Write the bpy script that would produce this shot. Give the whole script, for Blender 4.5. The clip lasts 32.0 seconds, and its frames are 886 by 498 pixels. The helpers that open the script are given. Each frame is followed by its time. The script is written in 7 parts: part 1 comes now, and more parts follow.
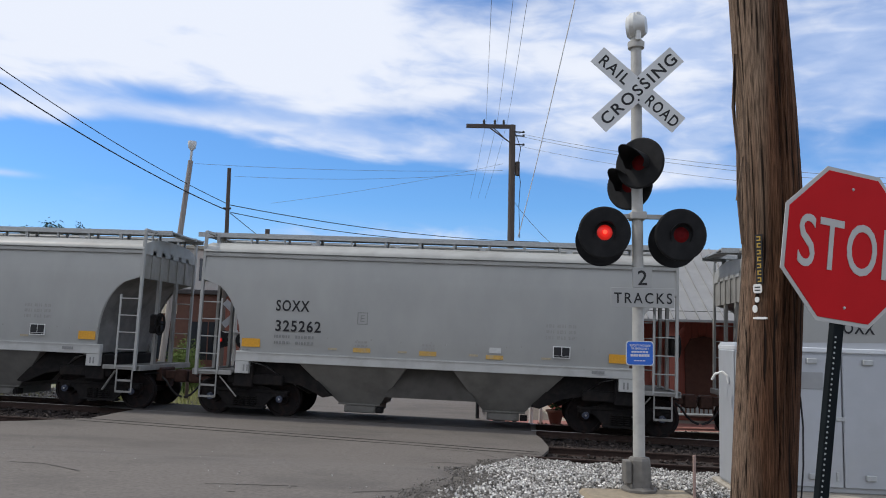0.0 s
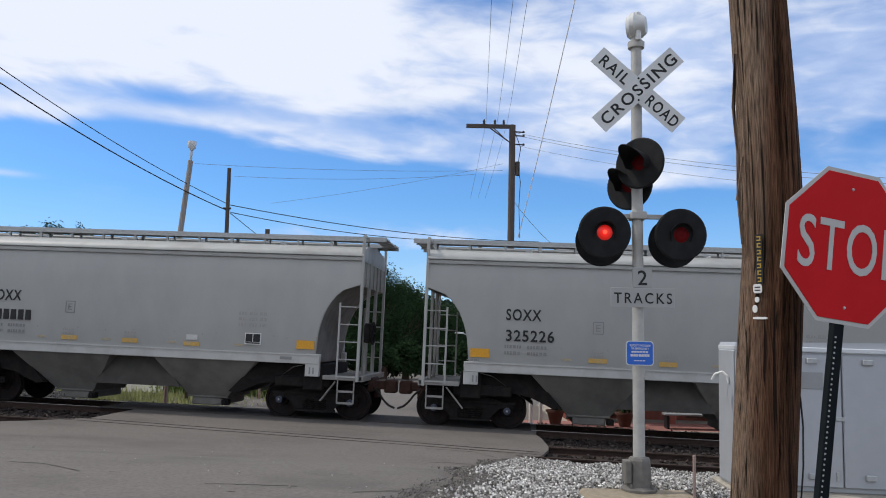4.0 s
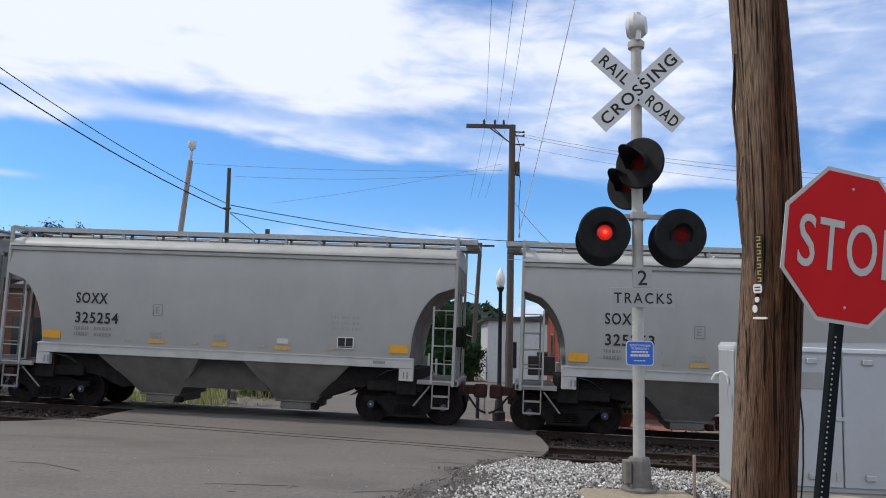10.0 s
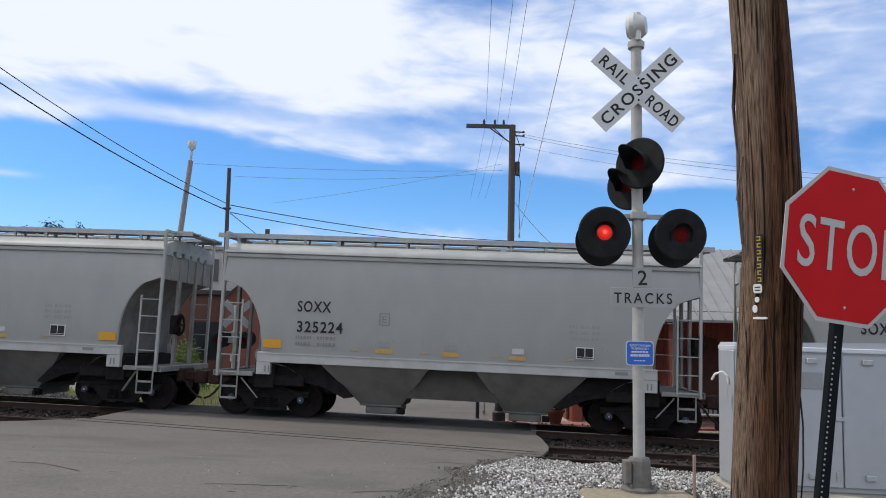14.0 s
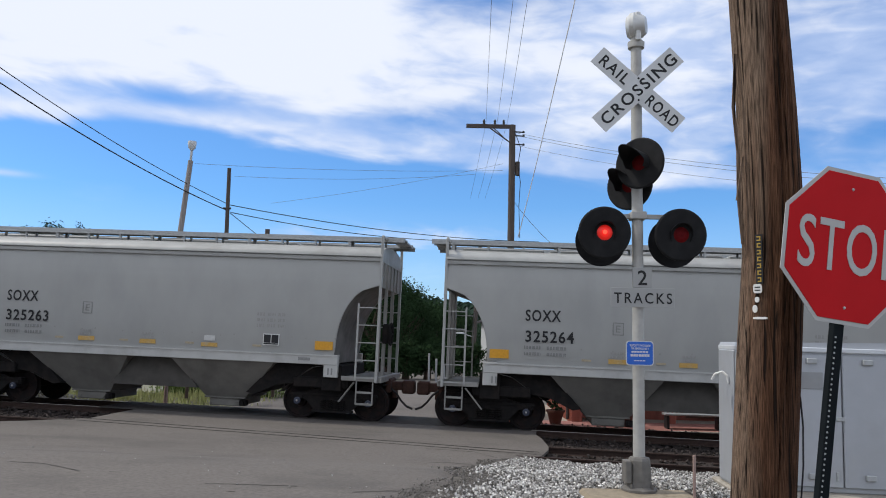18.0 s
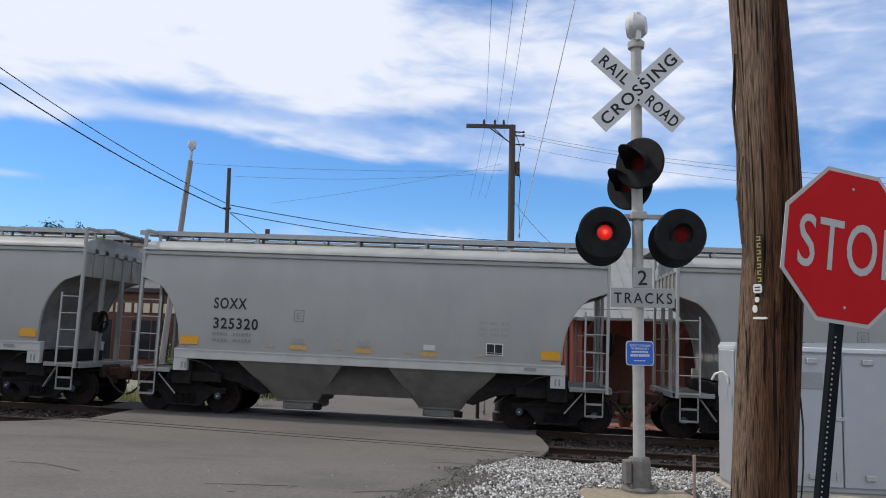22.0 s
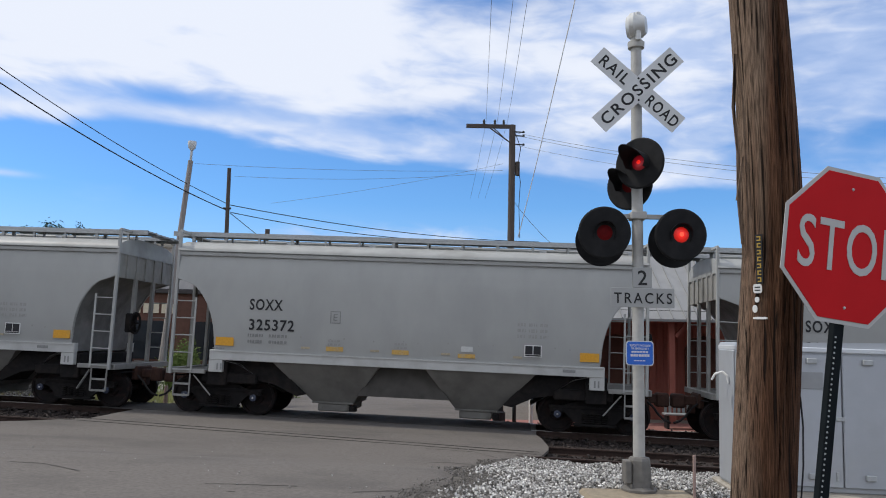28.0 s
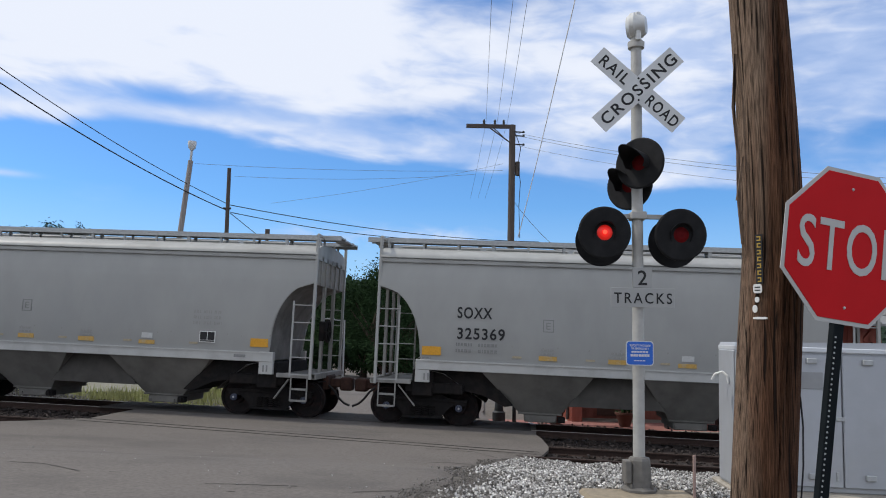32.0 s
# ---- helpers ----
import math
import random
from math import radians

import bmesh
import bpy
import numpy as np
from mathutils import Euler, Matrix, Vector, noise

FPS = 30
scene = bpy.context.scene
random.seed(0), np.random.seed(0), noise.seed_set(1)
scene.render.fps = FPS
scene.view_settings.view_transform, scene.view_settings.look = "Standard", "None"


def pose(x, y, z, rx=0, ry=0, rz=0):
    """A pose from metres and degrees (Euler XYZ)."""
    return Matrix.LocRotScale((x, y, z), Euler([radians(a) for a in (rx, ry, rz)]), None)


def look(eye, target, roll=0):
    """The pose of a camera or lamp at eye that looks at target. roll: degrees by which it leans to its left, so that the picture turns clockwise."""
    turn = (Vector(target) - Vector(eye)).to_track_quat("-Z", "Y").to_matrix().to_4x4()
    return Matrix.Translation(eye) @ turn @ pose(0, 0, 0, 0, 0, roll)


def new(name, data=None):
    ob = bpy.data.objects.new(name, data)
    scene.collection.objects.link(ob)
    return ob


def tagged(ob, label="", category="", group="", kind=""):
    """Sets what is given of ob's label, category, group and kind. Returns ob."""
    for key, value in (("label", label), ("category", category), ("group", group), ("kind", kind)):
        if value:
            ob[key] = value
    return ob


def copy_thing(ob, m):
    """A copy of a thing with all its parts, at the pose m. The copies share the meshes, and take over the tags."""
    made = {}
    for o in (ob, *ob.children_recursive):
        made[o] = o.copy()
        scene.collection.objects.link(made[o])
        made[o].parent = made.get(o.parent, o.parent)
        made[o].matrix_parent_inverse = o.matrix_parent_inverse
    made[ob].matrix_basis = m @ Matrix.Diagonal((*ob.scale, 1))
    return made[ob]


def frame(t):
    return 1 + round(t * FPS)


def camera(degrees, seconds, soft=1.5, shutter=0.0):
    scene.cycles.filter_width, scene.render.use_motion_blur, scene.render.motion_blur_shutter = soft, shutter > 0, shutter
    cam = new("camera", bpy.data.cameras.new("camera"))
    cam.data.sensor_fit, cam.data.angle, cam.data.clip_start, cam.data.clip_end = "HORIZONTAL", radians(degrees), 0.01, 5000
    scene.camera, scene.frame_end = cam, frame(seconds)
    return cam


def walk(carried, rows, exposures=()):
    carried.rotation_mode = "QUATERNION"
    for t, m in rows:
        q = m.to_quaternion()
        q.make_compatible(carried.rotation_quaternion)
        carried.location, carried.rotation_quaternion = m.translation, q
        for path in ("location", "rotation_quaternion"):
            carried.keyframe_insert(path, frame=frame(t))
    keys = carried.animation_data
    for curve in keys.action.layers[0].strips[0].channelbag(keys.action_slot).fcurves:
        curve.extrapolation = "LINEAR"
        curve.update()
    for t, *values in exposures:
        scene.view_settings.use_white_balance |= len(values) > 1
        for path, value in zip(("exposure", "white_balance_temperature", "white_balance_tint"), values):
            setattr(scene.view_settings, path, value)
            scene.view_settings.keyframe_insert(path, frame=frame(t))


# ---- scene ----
cam = camera(60, 32.0, soft=1.0)
EYE = Vector((0, 0, 1.6))
TILT = radians(6.8)
stand = look(EYE, EYE + Vector((0, math.cos(TILT), math.sin(TILT))), 1.3)
walk(cam, [(0.0, stand), (32.0, stand)], [(0.0, -0.02), (3.0, -0.02), (7.0, 0.06), (12.0, 0.07), (18.0, 0.02), (22.0, -0.02), (32.0, -0.02)])

# ---- light: high sun along the line, a blue sky with streaks of cloud ----
SUN_AZ, SUN_EL = radians(-82), radians(52)      # from the view's axis, positive to the right
to_sun = Vector((math.sin(SUN_AZ) * math.cos(SUN_EL), math.cos(SUN_AZ) * math.cos(SUN_EL), math.sin(SUN_EL)))
sun = new("sun", bpy.data.lights.new("sun", "SUN"))
sun.data.energy, sun.data.angle, sun.data.color = 2.2, radians(0.5), (1.0, 0.95, 0.87)
sun.matrix_world = look(to_sun * 100, (0, 0, 0))


def build_world():
    w = bpy.data.worlds.new("sky")
    scene.world = w
    w.use_nodes = True
    nt = w.node_tree
    nt.nodes.clear()
    N, L = nt.nodes.new, nt.links.new

    def mth(op, a, b=None, clamp=False):
        n = N("ShaderNodeMath")
        n.operation, n.use_clamp = op, clamp
        for i, v in enumerate((a, b)):
            if v is None:
                continue
            if isinstance(v, (int, float)):
                n.inputs[i].default_value = v
            else:
                L(v, n.inputs[i])
        return n.outputs[0]

    sky = N("ShaderNodeTexSky")
    sky.sky_type, sky.sun_disc = "NISHITA", False
    sky.sun_elevation, sky.sun_rotation = SUN_EL, SUN_AZ
    sky.air_density, sky.dust_density, sky.ozone_density = 1.0, 0.3, 2.5
    deep = N("ShaderNodeMix")
    deep.data_type, deep.blend_type = "RGBA", "MULTIPLY"
    deep.inputs["Factor"].default_value = 1.0
    L(sky.outputs[0], deep.inputs["A"])
    deep.inputs["B"].default_value = (0.70, 1.13, 1.58, 1)
    tc = N("ShaderNodeTexCoord")
    sep = N("ShaderNodeSeparateXYZ")
    L(tc.outputs["Generated"], sep.inputs[0])
    x, y, z = sep.outputs
    az = mth("MULTIPLY", mth("ARCTAN2", x, y), 57.2958)
    el = mth("MULTIPLY", mth("ARCSINE", z), 57.2958)
    # streaks fall gently to the right
    across = mth("ADD", el, mth("MULTIPLY", az, 0.05))

    def streaks(along, crosswise, scale, detail, rough, lift, warp):
        comb = N("ShaderNodeCombineXYZ")
        L(mth("MULTIPLY", az, along), comb.inputs[0])
        L(mth("MULTIPLY", across, crosswise), comb.inputs[1])
        comb.inputs[2].default_value = lift
        n = N("ShaderNodeTexNoise")
        n.inputs["Scale"].default_value, n.inputs["Detail"].default_value = scale, detail
        n.inputs["Roughness"].default_value, n.inputs["Distortion"].default_value = rough, warp
        L(comb.outputs[0], n.inputs["Vector"])
        return mth("SUBTRACT", n.outputs["Fac"], 0.5)

    def bell(value, middle, width):
        q = mth("DIVIDE", mth("SUBTRACT", value, middle), width)
        return mth("EXPONENT", mth("MULTIPLY", mth("MULTIPLY", q, q), -1.0))

    def step(value, low, high, amount):
        r = N("ShaderNodeMapRange")
        r.interpolation_type = "SMOOTHSTEP"
        r.inputs["From Min"].default_value, r.inputs["From Max"].default_value = low, high
        r.inputs["To Max"].default_value = amount
        L(value, r.inputs["Value"])
        return r.outputs[0]

    big = streaks(0.06, 0.20, 1.0, 4.0, 0.45, 3.3, 0.4)
    mid = streaks(0.12, 0.42, 1.0, 4.5, 0.46, 1.7, 0.4)
    fine = streaks(0.42, 1.1, 0.8, 5.0, 0.52, 7.1, 0.5)
    # a bright band of cloud that arches over and falls to the right, thick cloud above it on the left, clear lanes between
    arch = mth("ADD", mth("MULTIPLY", mth("MAXIMUM", mth("ADD", az, 17.0), 0.0), 0.094), mth("MULTIPLY", mth("MAXIMUM", mth("SUBTRACT", -24.0, az), 0.0), 0.13))
    over = mth("ADD", mth("SUBTRACT", mth("ADD", el, arch), 15.15), mth("MULTIPLY", mid, 1.6))
    ragged = mth("ADD", step(az, -14.0, 2.0, 0.42), 0.14)
    dens = mth("ADD", mth("MULTIPLY", big, 1.1), mth("ADD", mth("MULTIPLY", mid, 1.0), mth("MULTIPLY", fine, ragged)))
    dens = mth("ADD", dens, step(over, -1.3, -0.3, 0.75))
    dens = mth("ADD", dens, mth("MULTIPLY", bell(over, 0.1, 0.7), 0.30))
    dens = mth("ADD", dens, step(over, 2.2, 5.0, 0.45))
    lane = mth("MULTIPLY", bell(over, 1.15, 0.5), mth("MULTIPLY", bell(az, -20.5, 3.8), 0.34))
    lane2 = mth("MULTIPLY", bell(over, 2.6, 1.0), mth("MULTIPLY", bell(az, -3.0, 5.0), 0.45))
    dens = mth("SUBTRACT", dens, mth("ADD", lane, lane2))
    dens = mth("SUBTRACT", dens, mth("MULTIPLY", bell(az, 4.0, 9.0), mth("MULTIPLY", bell(el, 26.0, 3.5), 1.0)))
    dens = mth("SUBTRACT", dens, step(az, -8.0, 4.0, 0.07))
    dens = mth("SUBTRACT", dens, step(az, 15.0, 25.0, 0.46))
    dens = mth("ADD", dens, mth("MULTIPLY", step(az, -3.0, -11.0, 0.75), step(over, 1.5, 2.8, 1.0)))
    dens = mth("ADD", dens, mth("MULTIPLY", bell(az, 9.0, 9.0), mth("MULTIPLY", bell(el, 18.5, 4.0), 0.05)))
    dens = mth("ADD", dens, mth("MULTIPLY", bell(az, 29.5, 4.0), mth("MULTIPLY", bell(el, 18.0, 2.6), 0.35)))
    # cloud added beyond the view, at the sides and overhead, to whiten the fill
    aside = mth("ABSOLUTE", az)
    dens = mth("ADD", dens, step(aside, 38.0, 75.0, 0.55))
    dens = mth("ADD", dens, step(el, 32.0, 55.0, 0.2))
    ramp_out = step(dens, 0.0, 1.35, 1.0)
    # low haze toward the horizon
    haze = N("ShaderNodeMapRange")
    haze.inputs["From Min"].default_value, haze.inputs["From Max"].default_value = 10.0, 0.0
    haze.inputs["To Max"].default_value = 0.45
    L(el, haze.inputs["Value"])
    puff = mth("ADD", mth("MULTIPLY", bell(az, 6.5, 1.9), bell(el, 1.6, 1.3)), mth("MULTIPLY", fine, 0.9))
    wisp = mth("MULTIPLY", mth("MULTIPLY", bell(az, -30.5, 1.6), bell(el, 10.2, 0.22)), 0.55)
    low = mth("MULTIPLY", mth("MULTIPLY", bell(az, -4.0, 8.5), bell(el, 7.6, 0.8)), mth("ADD", mth("MULTIPLY", fine, 2.4), 0.5))
    wisp = mth("MAXIMUM", wisp, low)
    cover = mth("MAXIMUM", mth("MAXIMUM", mth("MAXIMUM", ramp_out, wisp), step(puff, 0.35, 0.62, 1.0)), haze.outputs[0], True)
    mix = N("ShaderNodeMix")
    mix.data_type = "RGBA"
    L(cover, mix.inputs["Factor"])
    L(deep.outputs["Result"], mix.inputs["A"])
    tone = N("ShaderNodeMix")
    tone.data_type = "RGBA"
    tone.inputs["A"].default_value, tone.inputs["B"].default_value = (5.9, 7.05, 9.6, 1), (8.45, 8.95, 10.1, 1)
    thin = mth("SUBTRACT", dens, step(az, -5.0, 9.0, 0.35))
    L(step(mth("ADD", mth("MULTIPLY", thin, 0.5), mth("ADD", mth("MULTIPLY", mid, 1.9), mth("MULTIPLY", fine, 0.7))), 0.0, 0.75, 1.0), tone.inputs["Factor"])
    L(tone.outputs["Result"], mix.inputs["B"])
    bg = N("ShaderNodeBackground")
    bg.inputs["Strength"].default_value = 0.10
    L(mix.outputs["Result"], bg.inputs["Color"])
    out = N("ShaderNodeOutputWorld")
    L(bg.outputs[0], out.inputs["Surface"])


build_world()

# ---- materials ----


def surface(name, color, rough=0.6, metal=0.0, vary=0.12, scale=6.0, bump=0.1, bump_scale=40.0, stain=None, stain_amount=0.0, stain_scale=1.5, stretch=(1, 1, 1), spec=0.4, per_piece=0.0):
    """A painted, worn or natural surface: base colour, fine variation, large stains and fine relief."""
    m = bpy.data.materials.new(name)
    m.use_nodes = True
    nt = m.node_tree
    N, L = nt.nodes.new, nt.links.new
    b = nt.nodes["Principled BSDF"]
    b.inputs["Roughness"].default_value, b.inputs["Metallic"].default_value = rough, metal
    b.inputs["Specular IOR Level"].default_value = spec
    tc = N("ShaderNodeTexCoord")
    mp = N("ShaderNodeMapping")
    mp.inputs["Scale"].default_value = stretch
    if per_piece:
        # each piece shows a stretch of its own of the pattern
        own = N("ShaderNodeObjectInfo")
        slide = N("ShaderNodeVectorMath")
        slide.operation = "MULTIPLY_ADD"
        L(own.outputs["Random"], slide.inputs[0])
        slide.inputs[1].default_value = (41.0, 17.0, 9.0)
        L(tc.outputs["Object"], slide.inputs[2])
        L(slide.outputs[0], mp.inputs["Vector"])
    else:
        L(tc.outputs["Object"], mp.inputs["Vector"])
    n1 = N("ShaderNodeTexNoise")
    n1.inputs["Scale"].default_value, n1.inputs["Detail"].default_value = scale, 6
    L(mp.outputs[0], n1.inputs["Vector"])
    r1 = N("ShaderNodeMapRange")
    r1.inputs["From Min"].default_value, r1.inputs["From Max"].default_value = 0.25, 0.75
    r1.inputs["To Min"].default_value, r1.inputs["To Max"].default_value = 1 - vary, 1 + vary
    L(n1.outputs["Fac"], r1.inputs["Value"])
    mul = N("ShaderNodeMix")
    mul.data_type, mul.blend_type = "RGBA", "MULTIPLY"
    mul.inputs["Factor"].default_value = 1
    mul.inputs["A"].default_value = (*color, 1)
    L(r1.outputs[0], mul.inputs["B"])
    col = mul.outputs["Result"]
    if per_piece:
        info = N("ShaderNodeObjectInfo")
        r3 = N("ShaderNodeMapRange")
        r3.inputs["To Min"].default_value, r3.inputs["To Max"].default_value = 1 - per_piece, 1 + per_piece
        L(info.outputs["Random"], r3.inputs["Value"])
        m3 = N("ShaderNodeMix")
        m3.data_type, m3.blend_type = "RGBA", "MULTIPLY"
        m3.inputs["Factor"].default_value = 1
        L(col, m3.inputs["A"])
        L(r3.outputs[0], m3.inputs["B"])
        col = m3.outputs["Result"]
    if stain:
        n2 = N("ShaderNodeTexNoise")
        n2.inputs["Scale"].default_value, n2.inputs["Detail"].default_value = stain_scale, 8
        n2.inputs["Roughness"].default_value = 0.62
        L(mp.outputs[0], n2.inputs["Vector"])
        r2 = N("ShaderNodeMapRange")
        r2.inputs["From Min"].default_value, r2.inputs["From Max"].default_value = 0.48, 0.72
        r2.inputs["To Max"].default_value = stain_amount
        L(n2.outputs["Fac"], r2.inputs["Value"])
        m2 = N("ShaderNodeMix")
        m2.data_type = "RGBA"
        L(r2.outputs[0], m2.inputs["Factor"])
        L(col, m2.inputs["A"])
        m2.inputs["B"].default_value = (*stain, 1)
        col = m2.outputs["Result"]
    L(col, b.inputs["Base Color"])
    if bump:
        n3 = N("ShaderNodeTexNoise")
        n3.inputs["Scale"].default_value, n3.inputs["Detail"].default_value = bump_scale, 5
        L(mp.outputs[0], n3.inputs["Vector"])
        bp = N("ShaderNodeBump")
        bp.inputs["Strength"].default_value, bp.inputs["Distance"].default_value = bump, 0.02
        L(n3.outputs["Fac"], bp.inputs["Height"])
        L(bp.outputs[0], b.inputs["Normal"])
    return m


def island_stone(name, colors, rough=0.9):
    """Loose stones, each with a tone of its own."""
    m = bpy.data.materials.new(name)
    m.use_nodes = True
    nt = m.node_tree
    geo = nt.nodes.new("ShaderNodeNewGeometry")
    ramp = nt.nodes.new("ShaderNodeValToRGB")
    while len(ramp.color_ramp.elements) < len(colors):
        ramp.color_ramp.elements.new(0.5)
    for i, (e, c) in enumerate(zip(ramp.color_ramp.elements, colors)):
        e.position, e.color = i / (len(colors) - 1), (*c, 1)
    nt.links.new(geo.outputs["Random Per Island"], ramp.inputs["Fac"])
    b = nt.nodes["Principled BSDF"]
    nt.links.new(ramp.outputs["Color"], b.inputs["Base Color"])
    b.inputs["Roughness"].default_value = rough
    return m


def glow(name, color, strength):
    m = bpy.data.materials.new(name)
    m.use_nodes = True
    b = m.node_tree.nodes["Principled BSDF"]
    b.inputs["Base Color"].default_value = (*color, 1)
    b.inputs["Emission Color"].default_value = (*color, 1)
    b.inputs["Emission Strength"].default_value = strength
    b.inputs["Roughness"].default_value = 0.3
    return m


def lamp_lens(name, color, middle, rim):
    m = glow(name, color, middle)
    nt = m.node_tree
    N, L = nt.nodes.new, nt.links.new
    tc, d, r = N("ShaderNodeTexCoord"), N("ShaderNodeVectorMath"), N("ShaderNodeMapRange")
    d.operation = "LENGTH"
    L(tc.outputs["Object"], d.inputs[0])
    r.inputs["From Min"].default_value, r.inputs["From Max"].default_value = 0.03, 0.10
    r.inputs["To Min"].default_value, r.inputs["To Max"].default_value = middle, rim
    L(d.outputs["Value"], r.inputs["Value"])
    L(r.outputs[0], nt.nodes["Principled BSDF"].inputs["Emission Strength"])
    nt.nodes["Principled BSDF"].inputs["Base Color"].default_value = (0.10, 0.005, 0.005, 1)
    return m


def old_timber():
    """Dark treated timber with long dark checks, paler and greyer towards -X and the top."""
    m = bpy.data.materials.new("weathered_pole_timber")
    m.use_nodes = True
    nt = m.node_tree
    N, L = nt.nodes.new, nt.links.new
    b = nt.nodes["Principled BSDF"]
    b.inputs["Roughness"].default_value, b.inputs["Specular IOR Level"].default_value = 0.95, 0.12
    tc = N("ShaderNodeTexCoord")

    def grain(stretch, scale, detail, warp=0.0):
        mp = N("ShaderNodeMapping")
        mp.inputs["Scale"].default_value = stretch
        L(tc.outputs["Object"], mp.inputs["Vector"])
        n = N("ShaderNodeTexNoise")
        n.inputs["Scale"].default_value, n.inputs["Detail"].default_value, n.inputs["Distortion"].default_value = scale, detail, warp
        L(mp.outputs[0], n.inputs["Vector"])
        return n.outputs["Fac"]

    def blend(kind, fac, a, c):
        x = N("ShaderNodeMix")
        x.data_type, x.blend_type = "RGBA", kind
        for key, v in (("Factor", fac), ("A", a), ("B", c)):
            if isinstance(v, (int, float)):
                x.inputs[key].default_value = v
            elif isinstance(v, tuple):
                x.inputs[key].default_value = (*v, 1)
            else:
                L(v, x.inputs[key])
        return x.outputs["Result"]

    def span(v, a, c, lo, hi):
        r = N("ShaderNodeMapRange")
        for key, q in (("From Min", a), ("From Max", c), ("To Min", lo), ("To Max", hi)):
            r.inputs[key].default_value = q
        L(v, r.inputs["Value"])
        return r.outputs[0]

    broad, fine, checks = grain((5, 5, 0.25), 4.0, 7), grain((30, 30, 1.1), 8.0, 7), grain((11, 11, 0.14), 5.0, 4, 0.3)
    base = blend("MIX", span(broad, 0.35, 0.65, 0.0, 1.0), (0.046, 0.022, 0.012), (0.122, 0.061, 0.035))
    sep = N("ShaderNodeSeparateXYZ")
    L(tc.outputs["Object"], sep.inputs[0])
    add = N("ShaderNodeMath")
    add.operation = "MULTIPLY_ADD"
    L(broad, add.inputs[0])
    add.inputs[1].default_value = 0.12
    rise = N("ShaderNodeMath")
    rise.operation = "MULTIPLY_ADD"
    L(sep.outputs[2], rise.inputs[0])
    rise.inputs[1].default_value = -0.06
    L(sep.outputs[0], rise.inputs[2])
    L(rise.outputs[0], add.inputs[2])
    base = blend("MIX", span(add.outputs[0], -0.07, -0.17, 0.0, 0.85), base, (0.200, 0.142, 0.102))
    base = blend("MULTIPLY", 1.0, base, span(fine, 0.3, 0.7, 0.35, 1.6))
    base = blend("MIX", span(checks, 0.43, 0.375, 0.0, 0.95), base, (0.012, 0.008, 0.006))
    L(base, b.inputs["Base Color"])
    low = N("ShaderNodeMath")
    low.operation = "MINIMUM"
    L(span(checks, 0.30, 0.42, 0.0, 1.0), low.inputs[0])
    L(span(fine, 0.2, 0.8, 0.4, 1.0), low.inputs[1])
    bp = N("ShaderNodeBump")
    bp.inputs["Strength"].default_value, bp.inputs["Distance"].default_value = 0.8, 0.012
    L(low.outputs[0], bp.inputs["Height"])
    L(bp.outputs[0], b.inputs["Normal"])
    return m


M = {}
M["car_gray"] = surface("car_gray_paint", (0.345, 0.346, 0.330), 0.5, vary=0.05, scale=2.0, bump=0.025, bump_scale=8, stain=(0.288, 0.293, 0.284), stain_amount=0.5, stain_scale=0.8, stretch=(1.0, 1, 0.5), per_piece=0.04)
M["car_roof"] = surface("car_roof_paint", (0.34, 0.342, 0.328), 0.5, vary=0.12, scale=3, bump=0.03, stain=(0.23, 0.223, 0.205), stain_amount=0.75, stain_scale=1.2, stretch=(0.7, 1, 1))
M["car_sill"] = surface("car_sill_paint", (0.45, 0.45, 0.43), 0.5, vary=0.06, scale=4, bump=0.03, stain=(0.32, 0.31, 0.29), stain_amount=0.6, stain_scale=2.2)
# lower hopper grey: dust and underside shade both put into the colour
M["car_hopper"] = surface("hopper_dusty_shaded_paint", (0.165, 0.158, 0.142), 0.85, vary=0.15, scale=3, bump=0.05, stain=(0.095, 0.09, 0.081), stain_amount=0.7, stain_scale=1.1)
# centre ridge: hopper grey darkened for the shade between the bays
M["ridge_dark"] = surface("shaded_centre_ridge", (0.075, 0.070, 0.063), 0.9, vary=0.25, scale=4, bump=0.05, stain=(0.07, 0.062, 0.055), stain_amount=0.4, stain_scale=2)
# slope sheets: soot, with the shade of the end recess in the grey
M["car_end"] = surface("sooty_shaded_end_sheet", (0.21, 0.205, 0.195), 0.8, vary=0.2, scale=3, bump=0.05, stain=(0.085, 0.08, 0.074), stain_amount=0.7, stain_scale=1.4)
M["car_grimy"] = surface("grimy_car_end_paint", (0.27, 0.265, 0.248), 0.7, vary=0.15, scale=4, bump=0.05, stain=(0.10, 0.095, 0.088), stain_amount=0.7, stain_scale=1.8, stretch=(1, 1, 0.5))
M["grating"] = surface("galvanised_grating", (0.36, 0.37, 0.37), 0.5, 0.3, vary=0.15, scale=20, bump=0.1)
M["truck_iron"] = surface("truck_cast_iron", (0.013, 0.012, 0.012), 0.85, 0.0, vary=0.3, scale=8, bump=0.15, stain=(0.032, 0.023, 0.018), stain_amount=0.45, stain_scale=4, spec=0.15)
M["wheel_steel"] = surface("wheel_steel", (0.012, 0.010, 0.010), 0.75, 0.0, vary=0.25, scale=10, bump=0.08, stain=(0.038, 0.017, 0.012), stain_amount=0.6, stain_scale=5, spec=0.15)
M["bright_steel"] = surface("bright_steel", (0.45, 0.45, 0.45), 0.3, 0.9, vary=0.1, scale=20, bump=0.03)
M["cap_blue"] = surface("bearing_cap_paint", (0.045, 0.055, 0.085), 0.4, 0.2, vary=0.2, scale=20, bump=0.05)
